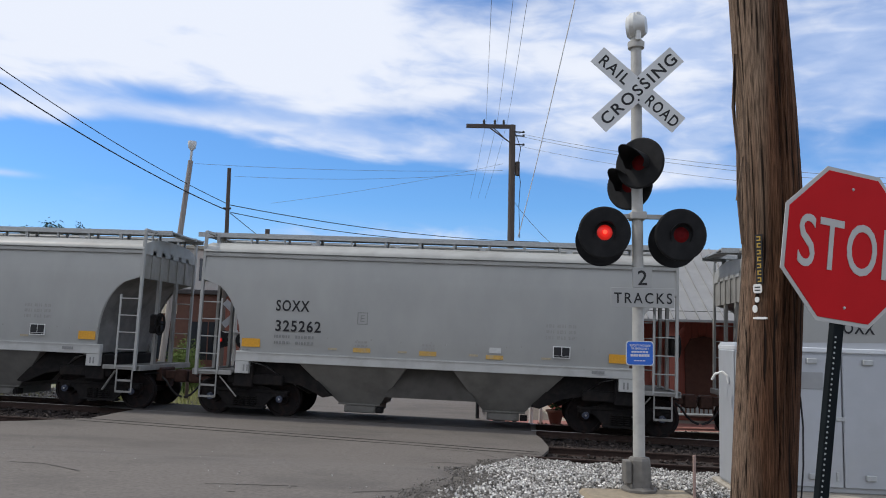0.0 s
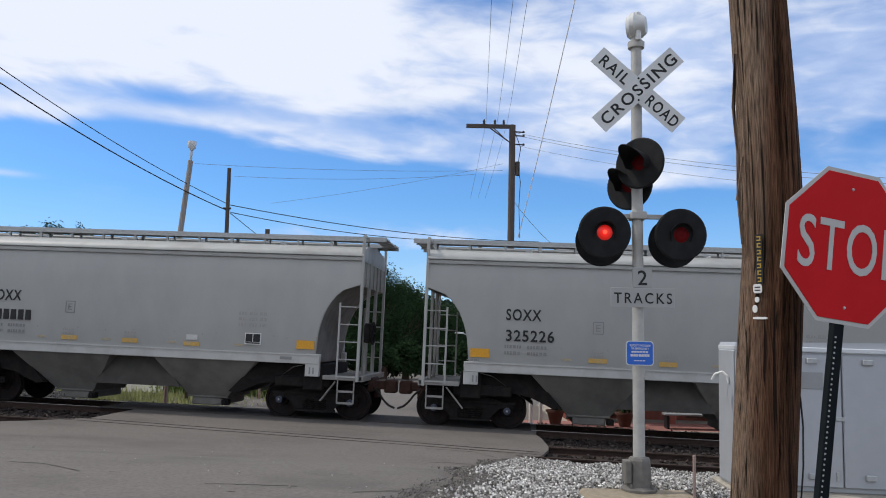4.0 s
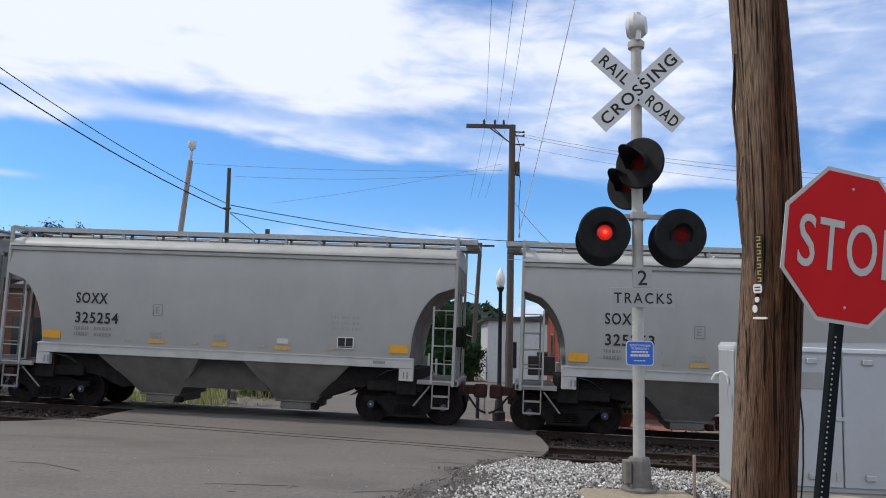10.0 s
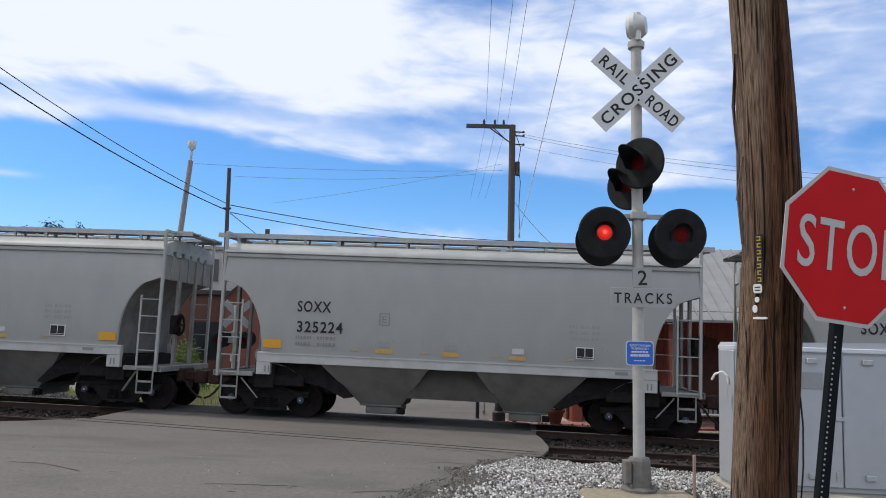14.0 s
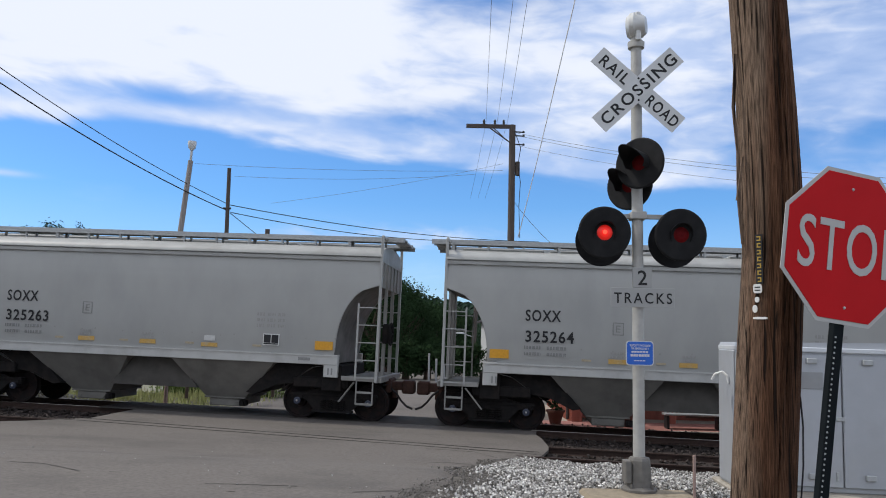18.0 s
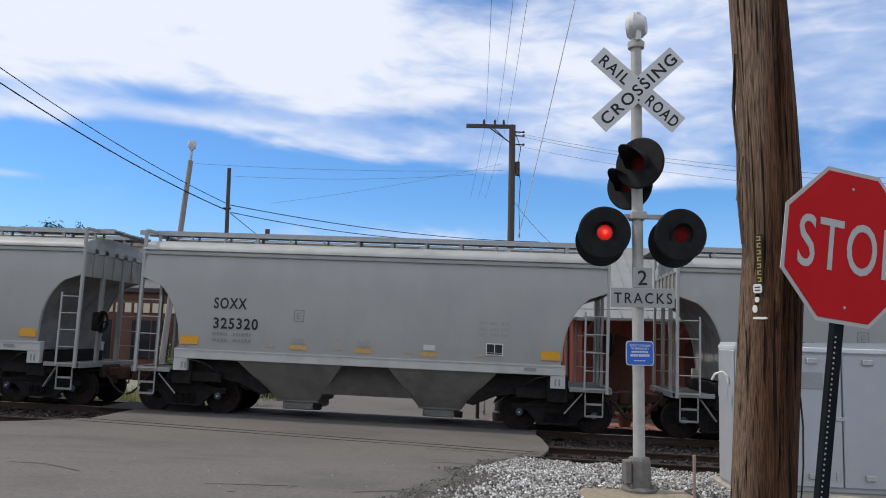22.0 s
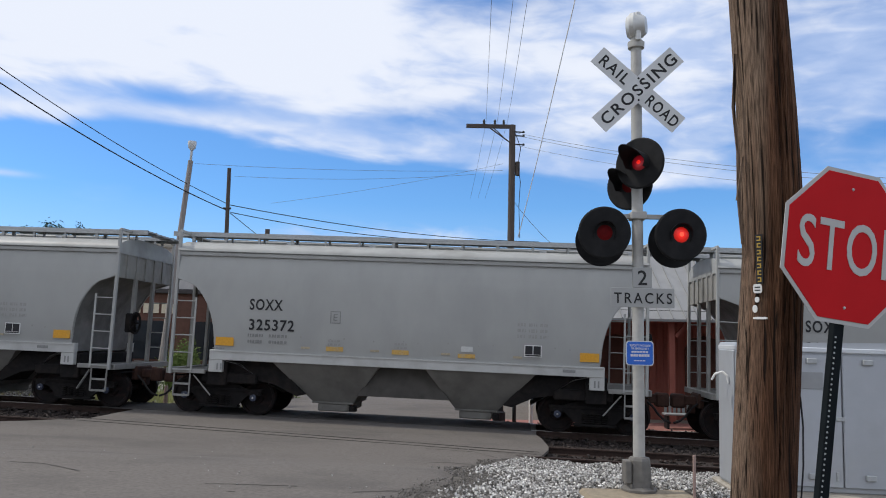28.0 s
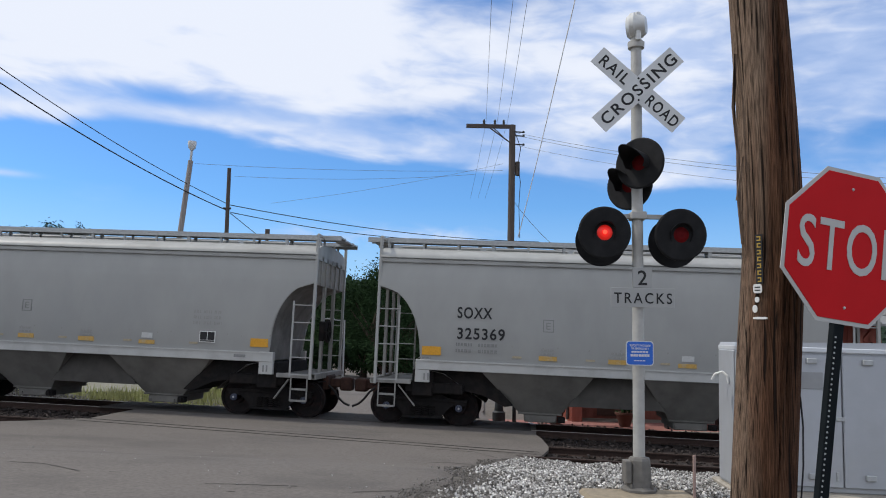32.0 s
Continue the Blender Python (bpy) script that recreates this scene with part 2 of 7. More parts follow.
M["rust"] = surface("coupler_rust", (0.050, 0.023, 0.016), 0.85, 0.1, vary=0.35, scale=10, bump=0.2, bump_scale=60)
M["black_paint"] = surface("stencil_black", (0.015, 0.015, 0.017), 0.6, vary=0.15, scale=30, bump=0)
M["faint_ink"] = surface("faded_stencil", (0.225, 0.225, 0.218), 0.6, vary=0.2, scale=30, bump=0)
M["ghost_ink"] = surface("ghost_stencil", (0.30, 0.297, 0.282), 0.6, vary=0.12, scale=30, bump=0)
M["faint_orange"] = surface("faded_orange_stencil", (0.37, 0.315, 0.22), 0.6, vary=0.2, scale=30, bump=0)
M["label_dull"] = surface("dull_label", (0.50, 0.50, 0.48), 0.6, vary=0.1, scale=15, bump=0)
M["yellow"] = surface("reflector_yellow", (0.64, 0.31, 0.02), 0.4, vary=0.12, scale=20, bump=0, stain=(0.42, 0.28, 0.10), stain_amount=0.4, stain_scale=4)
M["yellow_faded"] = surface("faded_reflector_yellow", (0.50, 0.31, 0.08), 0.5, vary=0.15, scale=20, bump=0, stain=(0.38, 0.35, 0.28), stain_amount=0.85, stain_scale=5)
M["white_decal"] = surface("white_decal", (0.72, 0.72, 0.70), 0.5, vary=0.06, scale=20, bump=0)
M["hose"] = surface("rubber_hose", (0.02, 0.018, 0.018), 0.8, vary=0.2, scale=20, bump=0.05)
M["asphalt"] = surface("asphalt", (0.134, 0.119, 0.106), 0.92, vary=0.30, scale=26, bump=0.35, bump_scale=110, stain=(0.082, 0.074, 0.067), stain_amount=0.75, stain_scale=0.55, stretch=(0.8, 1.4, 1))
M["panel_dark"] = surface("dirty_crossing_shade", (0.055, 0.049, 0.045), 0.9, vary=0.3, scale=10, bump=0.3, bump_scale=60, stain=(0.09, 0.081, 0.074), stain_amount=0.4, stain_scale=1.5)
M["crack"] = surface("crack_tar", (0.068, 0.061, 0.055), 0.95, vary=0.3, scale=20, bump=0.2)
M["soil"] = surface("gravelly_soil", (0.135, 0.122, 0.105), 0.95, vary=0.3, scale=8, bump=0.5, bump_scale=30, stain=(0.075, 0.068, 0.058), stain_amount=0.7, stain_scale=0.5)
M["ballast_bed"] = surface("dark_ballast_bed", (0.030, 0.021, 0.018), 0.95, vary=0.35, scale=12, bump=0.6, bump_scale=25, stain=(0.075, 0.062, 0.055), stain_amount=0.4, stain_scale=1.2)
M["stone"] = island_stone("gravel_stones", [(0.05, 0.046, 0.041), (0.27, 0.255, 0.235), (0.62, 0.60, 0.565), (0.085, 0.079, 0.071), (0.47, 0.45, 0.42), (0.85, 0.83, 0.79), (0.13, 0.12, 0.108), (0.66, 0.64, 0.61)])
M["crumb"] = island_stone("asphalt_crumbs", [(0.10, 0.090, 0.080), (0.13, 0.117, 0.104), (0.19, 0.175, 0.16), (0.085, 0.077, 0.069)])
M["crumb_pale"] = island_stone("road_grit", [(0.16, 0.15, 0.14), (0.30, 0.29, 0.27), (0.45, 0.44, 0.42)])
M["heap_stone"] = island_stone("heap_stones", [(0.05, 0.047, 0.044), (0.13, 0.125, 0.12), (0.28, 0.27, 0.26), (0.09, 0.085, 0.08), (0.36, 0.35, 0.34)])
M["stone_dark"] = island_stone("ballast_stones", [(0.018, 0.013, 0.011), (0.035, 0.025, 0.021), (0.065, 0.052, 0.045), (0.025, 0.018, 0.014)])
M["rail"] = surface("rail_rust", (0.034, 0.019, 0.014), 0.85, 0.0, vary=0.3, scale=8, bump=0.1)
M["rail_head"] = surface("rail_head_polished", (0.30, 0.28, 0.26), 0.3, 0.9, vary=0.1, scale=10, bump=0.02)
M["tie"] = surface("sleeper_timber", (0.024, 0.017, 0.014), 0.9, vary=0.35, scale=5, bump=0.4, stretch=(6, 1, 6), per_piece=0.3)
M["concrete"] = surface("concrete", (0.34, 0.31, 0.26), 0.9, vary=0.14, scale=9, bump=0.25, stain=(0.21, 0.18, 0.14), stain_amount=0.65, stain_scale=2)
M["footing"] = surface("tan_footing_concrete", (0.27, 0.225, 0.16), 0.95, vary=0.18, scale=12, bump=0.35, stain=(0.16, 0.13, 0.09), stain_amount=0.6, stain_scale=5)
M["mast"] = surface("mast_aluminium_paint", (0.42, 0.41, 0.385), 0.55, 0.2, vary=0.1, scale=10, bump=0.06, stain=(0.25, 0.24, 0.22), stain_amount=0.5, stain_scale=3)
M["bell"] = surface("bell_silver_paint", (0.58, 0.58, 0.56), 0.4, 0.3, vary=0.12, scale=12, bump=0.04, stain=(0.36, 0.35, 0.33), stain_amount=0.5, stain_scale=6)
M["base_iron"] = surface("grey_cast_base", (0.15, 0.142, 0.13), 0.75, 0.1, vary=0.2, scale=10, bump=0.12, stain=(0.08, 0.07, 0.06), stain_amount=0.6, stain_scale=4)
M["sign_white"] = surface("sign_white_sheeting", (0.62, 0.63, 0.63), 0.55, vary=0.05, scale=6, bump=0.02, stain=(0.48, 0.48, 0.46), stain_amount=0.4, stain_scale=3)
M["plate_white"] = surface("dull_plate_white", (0.36, 0.36, 0.35), 0.6, vary=0.06, scale=8, bump=0.02, stain=(0.28, 0.28, 0.27), stain_amount=0.4, stain_scale=4)
M["stop_white"] = surface("dull_reflective_white", (0.46, 0.455, 0.44), 0.65, vary=0.06, scale=8, bump=0.02)
M["sign_black"] = surface("sign_black_letters", (0.012, 0.012, 0.013), 0.55, vary=0.1, scale=20, bump=0)
M["signal_black"] = surface("signal_black_paint", (0.011, 0.011, 0.012), 0.7, vary=0.25, scale=7, bump=0.05, stain=(0.025, 0.025, 0.025), stain_amount=0.5, stain_scale=4, spec=0.2)
M["lens_dark"] = surface("unlit_red_lens", (0.10, 0.003, 0.004), 0.6, vary=0.25, scale=20, bump=0.05, spec=0.1)
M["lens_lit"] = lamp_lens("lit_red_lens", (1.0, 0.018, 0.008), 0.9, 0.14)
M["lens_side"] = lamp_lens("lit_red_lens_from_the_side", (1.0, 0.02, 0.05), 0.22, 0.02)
M["filament"] = glow("lit_bulb", (1.0, 0.08, 0.04), 1.15)
M["blue_sign"] = surface("blue_sheeting", (0.025, 0.13, 0.55), 0.5, vary=0.06, scale=8, bump=0)
M["stop_red"] = surface("stop_red_sheeting", (0.50, 0.010, 0.014), 0.6, vary=0.06, scale=5, bump=0.02, spec=0.12)
M["post_green"] = surface("dark_green_post", (0.005, 0.008, 0.010), 0.8, 0.0, vary=0.2, scale=10, bump=0.05, spec=0.15)
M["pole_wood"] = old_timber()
M["pole_far"] = surface("far_pole_wood", (0.085, 0.068, 0.058), 0.9, vary=0.25, scale=5, bump=0.2, stretch=(4, 4, 0.3))
M["pole_gray"] = surface("silvered_pole_wood", (0.27, 0.245, 0.23), 0.9, vary=0.25, scale=5, bump=0.2, stretch=(4, 4, 0.3))
M["cabinet"] = surface("cabinet_aluminium", (0.42, 0.435, 0.46), 0.45, 0.3, vary=0.05, scale=4, bump=0.02, stain=(0.36, 0.36, 0.36), stain_amount=0.4, stain_scale=1.5)
M["cabinet_pale"] = surface("cabinet_pale_lip", (0.62, 0.64, 0.66), 0.4, 0.2, vary=0.05, scale=4, bump=0.02)
M["plate_gray"] = surface("dull_plate", (0.30, 0.305, 0.31), 0.6, 0.2, vary=0.08, scale=8, bump=0.03)
M["wire"] = surface("wire", (0.02, 0.02, 0.022), 0.6, vary=0.05, bump=0)
M["wire_pale"] = surface("bright_guy_strand", (0.88, 0.88, 0.88), 0.5, vary=0.03, bump=0, spec=0.8)
M["wire_light"] = surface("old_wire", (0.18, 0.19, 0.21), 0.6, vary=0.05, bump=0)
M["red_wood"] = surface("depot_red_boards", (0.35, 0.118, 0.086), 0.75, vary=0.1, scale=4, bump=0.1, stain=(0.22, 0.06, 0.045), stain_amount=0.4, stretch=(3, 3, 0.4))
M["metal_roof"] = surface("standing_seam_roof", (0.30, 0.295, 0.285), 0.5, 0.3, vary=0.1, scale=3, bump=0.05, stain=(0.20, 0.19, 0.18), stain_amount=0.5)
M["brick"] = surface("red_brick", (0.20, 0.078, 0.058), 0.9, vary=0.2, scale=8, bump=0.2, stain=(0.16, 0.07, 0.055), stain_amount=0.5)
M["brown_front"] = surface("brown_storefront", (0.12, 0.058, 0.042), 0.8, vary=0.15, scale=5, bump=0.1)
M["gray_wall"] = surface("pale_render_wall", (0.48, 0.46, 0.44), 0.85, vary=0.10, scale=3, bump=0.1, stain=(0.40, 0.27, 0.22), stain_amount=0.8, stain_scale=0.9)
M["white_siding"] = surface("white_siding", (0.52, 0.53, 0.54), 0.7, vary=0.06, scale=4, bump=0.05, stain=(0.40, 0.40, 0.39), stain_amount=0.4)
M["dark_glass"] = surface("window_glass", (0.02, 0.024, 0.03), 0.08, vary=0.1, bump=0, spec=0.7)
M["dark_trim"] = surface("dark_trim", (0.05, 0.045, 0.045), 0.7, vary=0.15, bump=0.05)
M["sign_letters"] = surface("pale_sign_letters", (0.62, 0.55, 0.42), 0.6, vary=0.1, bump=0)
M["leaf"] = surface("dark_leaves", (0.018, 0.036, 0.014), 0.9, vary=0.45, scale=0.8, bump=0, spec=0.05)
M["leaf_far"] = surface("far_woods_leaves", (0.024, 0.040, 0.028), 0.9, vary=0.35, scale=0.1, bump=0, spec=0.05)
M["bark"] = surface("bark", (0.07, 0.05, 0.038), 0.95, vary=0.3, scale=6, bump=0.5)
M["grass"] = surface("grass_blades", (0.34, 0.35, 0.14), 0.8, vary=0.35, scale=1.5, bump=0)
M["pale_dirt"] = surface("pale_sandy_dirt", (0.215, 0.208, 0.165), 0.95, vary=0.2, scale=3, bump=0.3, bump_scale=25, stain=(0.22, 0.24, 0.12), stain_amount=0.8, stain_scale=0.6)
M["weed"] = surface("green_weeds", (0.12, 0.17, 0.05), 0.85, vary=0.35, scale=2.0, bump=0, spec=0.1)
M["pavers"] = surface("red_paving", (0.27, 0.12, 0.10), 0.9, vary=0.15, scale=8, bump=0.15, per_piece=0.15)
M["lamp_black"] = surface("lamp_post_black", (0.02, 0.022, 0.024), 0.5, 0.2, vary=0.15, bump=0.05)
M["globe"] = surface("white_globe", (0.75, 0.75, 0.73), 0.3, vary=0.03, bump=0)
M["pot"] = surface("clay_pot", (0.10, 0.042, 0.030), 0.85, vary=0.15, bump=0.1)
M["brass"] = surface("number_tags_yellow", (0.42, 0.27, 0.04), 0.5, vary=0.2, scale=60, bump=0)
M["stake"] = surface("weathered_stake_wood", (0.30, 0.21, 0.18), 0.9, vary=0.2, scale=12, bump=0.2)
M["galv"] = surface("galvanised_steel", (0.42, 0.43, 0.43), 0.45, 0.5, vary=0.12, scale=15, bump=0.05)

# ---- mesh helpers ----


def box(bm, x0, x1, y0, y1, z0, z1, bevel=0.0, m=None):
    r = bmesh.ops.create_cube(bm, size=1)
    vs = r["verts"]
    mat = Matrix.Translation(((x0 + x1) / 2, (y0 + y1) / 2, (z0 + z1) / 2)) @ Matrix.Diagonal((abs(x1 - x0), abs(y1 - y0), abs(z1 - z0), 1))
    bmesh.ops.transform(bm, matrix=mat, verts=vs)
    if bevel:
        es = list({e for v in vs for e in v.link_edges})
        g = bmesh.ops.bevel(bm, geom=es, offset=bevel, segments=1, affect="EDGES", profile=0.5)
        vs = list({v for v in g["verts"]} | {v for v in vs if v.is_valid})
    if m is not None:
        bmesh.ops.transform(bm, matrix=m, verts=vs)
    return vs


def rod(bm, a, b, r, r2=None, seg=10):
    a, b = Vector(a), Vector(b)
    d = b - a
    res = bmesh.ops.create_cone(bm, cap_ends=True, segments=seg, radius1=r, radius2=r if r2 is None else r2, depth=d.length)
    m = Matrix.Translation((a + b) / 2) @ d.to_track_quat("Z", "Y").to_matrix().to_4x4()
    bmesh.ops.transform(bm, matrix=m, verts=res["verts"])
    return res["verts"]


def beam(bm, a, b, w, h):
    """A square bar from a to b."""
    a, b = Vector(a), Vector(b)
    d = b - a
    r = bmesh.ops.create_cube(bm, size=1)
    m = Matrix.Translation((a + b) / 2) @ d.to_track_quat("Z", "Y").to_matrix().to_4x4() @ Matrix.Diagonal((w, h, d.length, 1))
    bmesh.ops.transform(bm, matrix=m, verts=r["verts"])
    return r["verts"]


def spin(bm, profile, seg=24, axis="Z", m=None):
    """A turned body from (radius, height) pairs."""
    rings = []
    for r, h in profile:
        ring = []
        for i in range(seg):
            a = 2 * math.pi * i / seg
            c, s = r * math.cos(a), r * math.sin(a)
            p = (c, s, h) if axis == "Z" else ((c, h, s) if axis == "Y" else (h, c, s))
            ring.append(bm.verts.new(p))
        rings.append(ring)
    for a, b in zip(rings, rings[1:]):
        for i in range(seg):
            j = (i + 1) % seg
            bm.faces.new((a[i], a[j], b[j], b[i]))
    for ring in (rings[0], rings[-1]):
        if (ring[0].co - ring[seg // 2].co).length > 1e-5:
            bm.faces.new(ring)
    vs = [v for ring in rings for v in ring]
    if m is not None:
        bmesh.ops.transform(bm, matrix=m, verts=vs)
    return vs


def prism(bm, outline, t, m=None):
    """A plate in the XZ plane with thickness t along Y, from y=0 to y=t."""
    f = [bm.verts.new((x, 0, z)) for x, z in outline]
    b = [bm.verts.new((x, t, z)) for x, z in outline]
    bm.faces.new(f)
    bm.faces.new(list(reversed(b)))
    n = len(f)
    for i in range(n):
        j = (i + 1) % n
        bm.faces.new((f[j], f[i], b[i], b[j]))
    if m is not None:
        bmesh.ops.transform(bm, matrix=m, verts=f + b)
    return f + b


def to_mesh(name, bm, material, smooth=False):
    bmesh.ops.recalc_face_normals(bm, faces=bm.faces[:])
    me = bpy.data.meshes.new(name)
    bm.to_mesh(me)
    bm.free()
    for mt in material if isinstance(material, (list, tuple)) else [material]:
        me.materials.append(mt)
    if smooth:
        me.shade_smooth()
        me.set_sharp_from_angle(angle=radians(35))
    return me


def part(name, bm, material, parent=None, label="", smooth=False, at=None):
    ob = new(name, to_mesh(name, bm, material, smooth))
    if parent is not None:
        ob.parent = parent
    if at is not None:
        ob.matrix_basis = at
    if label:
        ob["label"] = label
    return ob


def thing(name, label, category, at=None, group="", kind=""):
    ob = new(name)
    ob.empty_display_size = 0.2
    if at is not None:
        ob.matrix_basis = at
    return tagged(ob, label, category, group, kind)


def letters(text, height, depth, material, parent, name="lettering", at=None, squeeze=1.0, spacing=1.0, bold=0.012):
    """Raised letters facing -Y, from the left end of the baseline."""
    cu = bpy.data.curves.new(name, "FONT")
    cu.body, cu.size, cu.extrude, cu.space_character, cu.resolution_u = text, height / 0.70, depth / 2, spacing, 4
    cu.offset = bold * height
    tmp = new(name, cu)
    me = bpy.data.meshes.new_from_object(tmp.evaluated_get(bpy.context.evaluated_depsgraph_get()))
    bpy.data.objects.remove(tmp)
    bpy.data.curves.remove(cu)
    me.transform(Matrix.Rotation(math.pi / 2, 4, "X") @ Matrix.Diagonal((squeeze, 1, 1, 1)))
    me.materials.clear()
    me.materials.append(material)
    ob = new(name, me)
    ob.parent = parent
    if at is not None:
        ob.matrix_basis = at
    return ob


def mesh_width(ob):
    xs = [v.co.x for v in ob.data.vertices]
    return (max(xs) + min(xs)) / 2, max(xs) - min(xs)


B = bmesh.new

# ---- the lie of the land ----
LINE_A, LINE_D, LINE_Z, GRADE = 0.1013, 18.72, -0.50, 0.0207
ALONG = Vector((math.cos(LINE_A), -math.sin(LINE_A), 0))
OVER = Vector((math.sin(LINE_A), math.cos(LINE_A), 0))
LINE_O = Vector((0, LINE_D, 0))          # on the near side of the passing cars


def line_z(s):
    """Height of the rail tops: a gentle fall to the right that eases out away from the crossing."""
    return LINE_Z - GRADE * 45 * math.tanh(s / 45)


def line_pose(s, over=1.6, lift=0.0):
    p = LINE_O + ALONG * s + OVER * over
    slope = -GRADE * (1 - math.tanh(s / 45) ** 2)
    x = (ALONG + Vector((0, 0, slope))).normalized()
    y = OVER
    z = x.cross(y)
    m = Matrix((x, y, z)).transposed().to_4x4()
    m.translation = (p.x, p.y, line_z(s) + lift)
    return m


def smooth(a, b, x):
    t = min(1, max(0, (x - a) / (b - a)))
    return t * t * (3 - 2 * t)


def split(x, y):
    d = Vector((x, y, 0)) - LINE_O
    return d.dot(ALONG), d.dot(OVER)


def land(x, y):
    """Finished height of road and verge, level with the rails where they cross."""
    s, n = split(x, y)
    zt = line_z(s)
    near = smooth(-5.0, -9.2, n)
    west = 0.8 * smooth(-7.5, -9.5, s)
    low = max(smooth(0.6, 1.9, s), west)
    far = smooth(2.5, 4.6, n)
    return zt * (1 - near) * (1 - far) + far * ((-0.80 + 0.20 * smooth(-8, -25, s)) * (1 - low) - (0.60 if west else 0.93) * low)


def curve_at(table, v):
    for (a, x), (b, y) in zip(table, table[1:]):
        if v <= b:
            k = max(0, (v - a) / (b - a))
            return x + (y - x) * k
    return table[-1][1]


ROAD_RIGHT = [(-12, -1.6), (4, -0.75), (7, -0.7), (8.35, -0.23), (9.0, 0.10), (11, 0.30), (13.2, 0.55), (14.2, 1.1), (14.8, 1.62), (15.6, 2.10), (16.2, 2.30), (17.3, 2.32), (18.4, 2.3), (21, 2.6), (22.3, 1.7), (26, 1.45), (35, 2.0), (90, 6)]
ROAD_LEFT = [(-12, -40), (13.6, -40), (15.2, -14), (16.6, -9.3), (18, -8.0), (22, -7.8), (27, -7.5), (35, -7.4), (90, -6)]


def build_ground():
    # one sheet to the horizon, fine near the crossing
    xs = [-2500, -900, -400, -200, -120, -70] + [v * 2.0 for v in range(-25, 26)] + [70, 120, 200, 400, 900, 2500]
    ys = [-1500, -500, -200, -100, -50, -25, -12] + [-8 + v * 1.0 for v in range(0, 49)] + [44, 50, 60, 80, 120, 200, 400, 900, 2500]
    bm = B()
    grid = []
    for y in ys:
        row = []
        for x in xs:
            s, n = split(x, y)
            z = land(x, y) - 0.07
            if -5.4 < n < 4.2:
                z -= 0.22
            z += 0.03 * noise.noise(Vector((x * 0.5, y * 0.5, 0)))
            row.append(bm.verts.new((x, y, z)))
        grid.append(row)
    for a, b in zip(grid, grid[1:]):
        for i in range(len(a) - 1):
            bm.faces.new((a[i], a[i + 1], b[i + 1], b[i]))
    tagged(part("ground", bm, M["soil"], smooth=True), "bare gravelly soil beside the railway crossing", "ground", kind="structure")
    # asphalt
    bm = B()
    rows = []
    ys = [-12 + v * 0.5 for v in range(0, 80)] + [30, 34, 38, 42, 46]
    for y in ys:
        xl, xr = curve_at(ROAD_LEFT, y), curve_at(ROAD_RIGHT, y)
        xr += 0.10 * noise.noise(Vector((y * 1.7, 3, 0))) + 0.05 * noise.noise(Vector((y * 6, 7, 0)))
        row = []
        for i in range(41):
            u = i / 40
            x = xl + (xr - xl) * (1 - (1 - u) ** 2 if xl < -15 else u)
            row.append(bm.verts.new((x, y, land(x, y) + 0.006 * noise.noise(Vector((x * 0.8, y * 0.8, 5))) - (0.008 + (0.055 * smooth(0.30, 0.0, xr - x) if y < 16 else 0)))))
        rows.append(row)
    for a, b in zip(rows, rows[1:]):
        for i in range(40):
            bm.faces.new((a[i], a[i + 1], b[i + 1], b[i]))
    r = bmesh.ops.extrude_face_region(bm, geom=bm.faces[:])
    bmesh.ops.translate(bm, vec=(0, 0, -0.05), verts=[v for v in r["geom"] if isinstance(v, bmesh.types.BMVert)])
    tagged(part("road", bm, M["asphalt"], smooth=True), "worn grey asphalt road over the tracks", "road", kind="structure")


build_ground()


def road_crack(points, width, label):
    bm = B()
    rng = random.Random(int(points[0][0] * 100))
    prev = None
    for (xa, ya), (xb, yb) in zip(points, points[1:]):
        n = max(3, int(math.hypot(xb - xa, yb - ya) / 0.06))
        for i in range(n):
            u = i / n
            x, y = xa + (xb - xa) * u, ya + (yb - ya) * u
            y += 0.05 * noise.noise(Vector((x * 3, 1, 0))) + 0.02 * noise.noise(Vector((x * 14, 2, 0)))
            w = width * (0.35 + 0.65 * abs(noise.noise(Vector((x * 5, y * 5, 3))))) * 1.6
            ring = [bm.verts.new((x, y - w, land(x, y - w) - 0.004)), bm.verts.new((x, y, land(x, y) - 0.001)), bm.verts.new((x, y + w, land(x, y + w) - 0.004))]
            if prev:
                bm.faces.new((prev[0], ring[0], ring[1], prev[1]))
                bm.faces.new((prev[1], ring[1], ring[2], prev[2]))
            prev = ring
    tagged(part("road_crack", bm, M["crack"]), label, "crack", group="cracks in the asphalt", kind="structure")


CRACKS = (((-5.31, 9.75), (-4.82, 9.65), (-4.5, 9.44), (-4.12, 9.17)), ((-3.83, 9.17), (-3.69, 9.19)), ((-2.54, 8.62), (-1.89, 8.6), (-1.46, 8.58)),
          ((-2.19, 8.21), (-2.05, 8.2)), ((-0.18, 13.71), (0.2, 13.75), (0.66, 13.7)), ((-0.24, 15.36), (0.64, 15.24), (1.13, 14.53)), ((-0.9, 8.3), (-0.4, 8.5), (0.0, 8.8)))


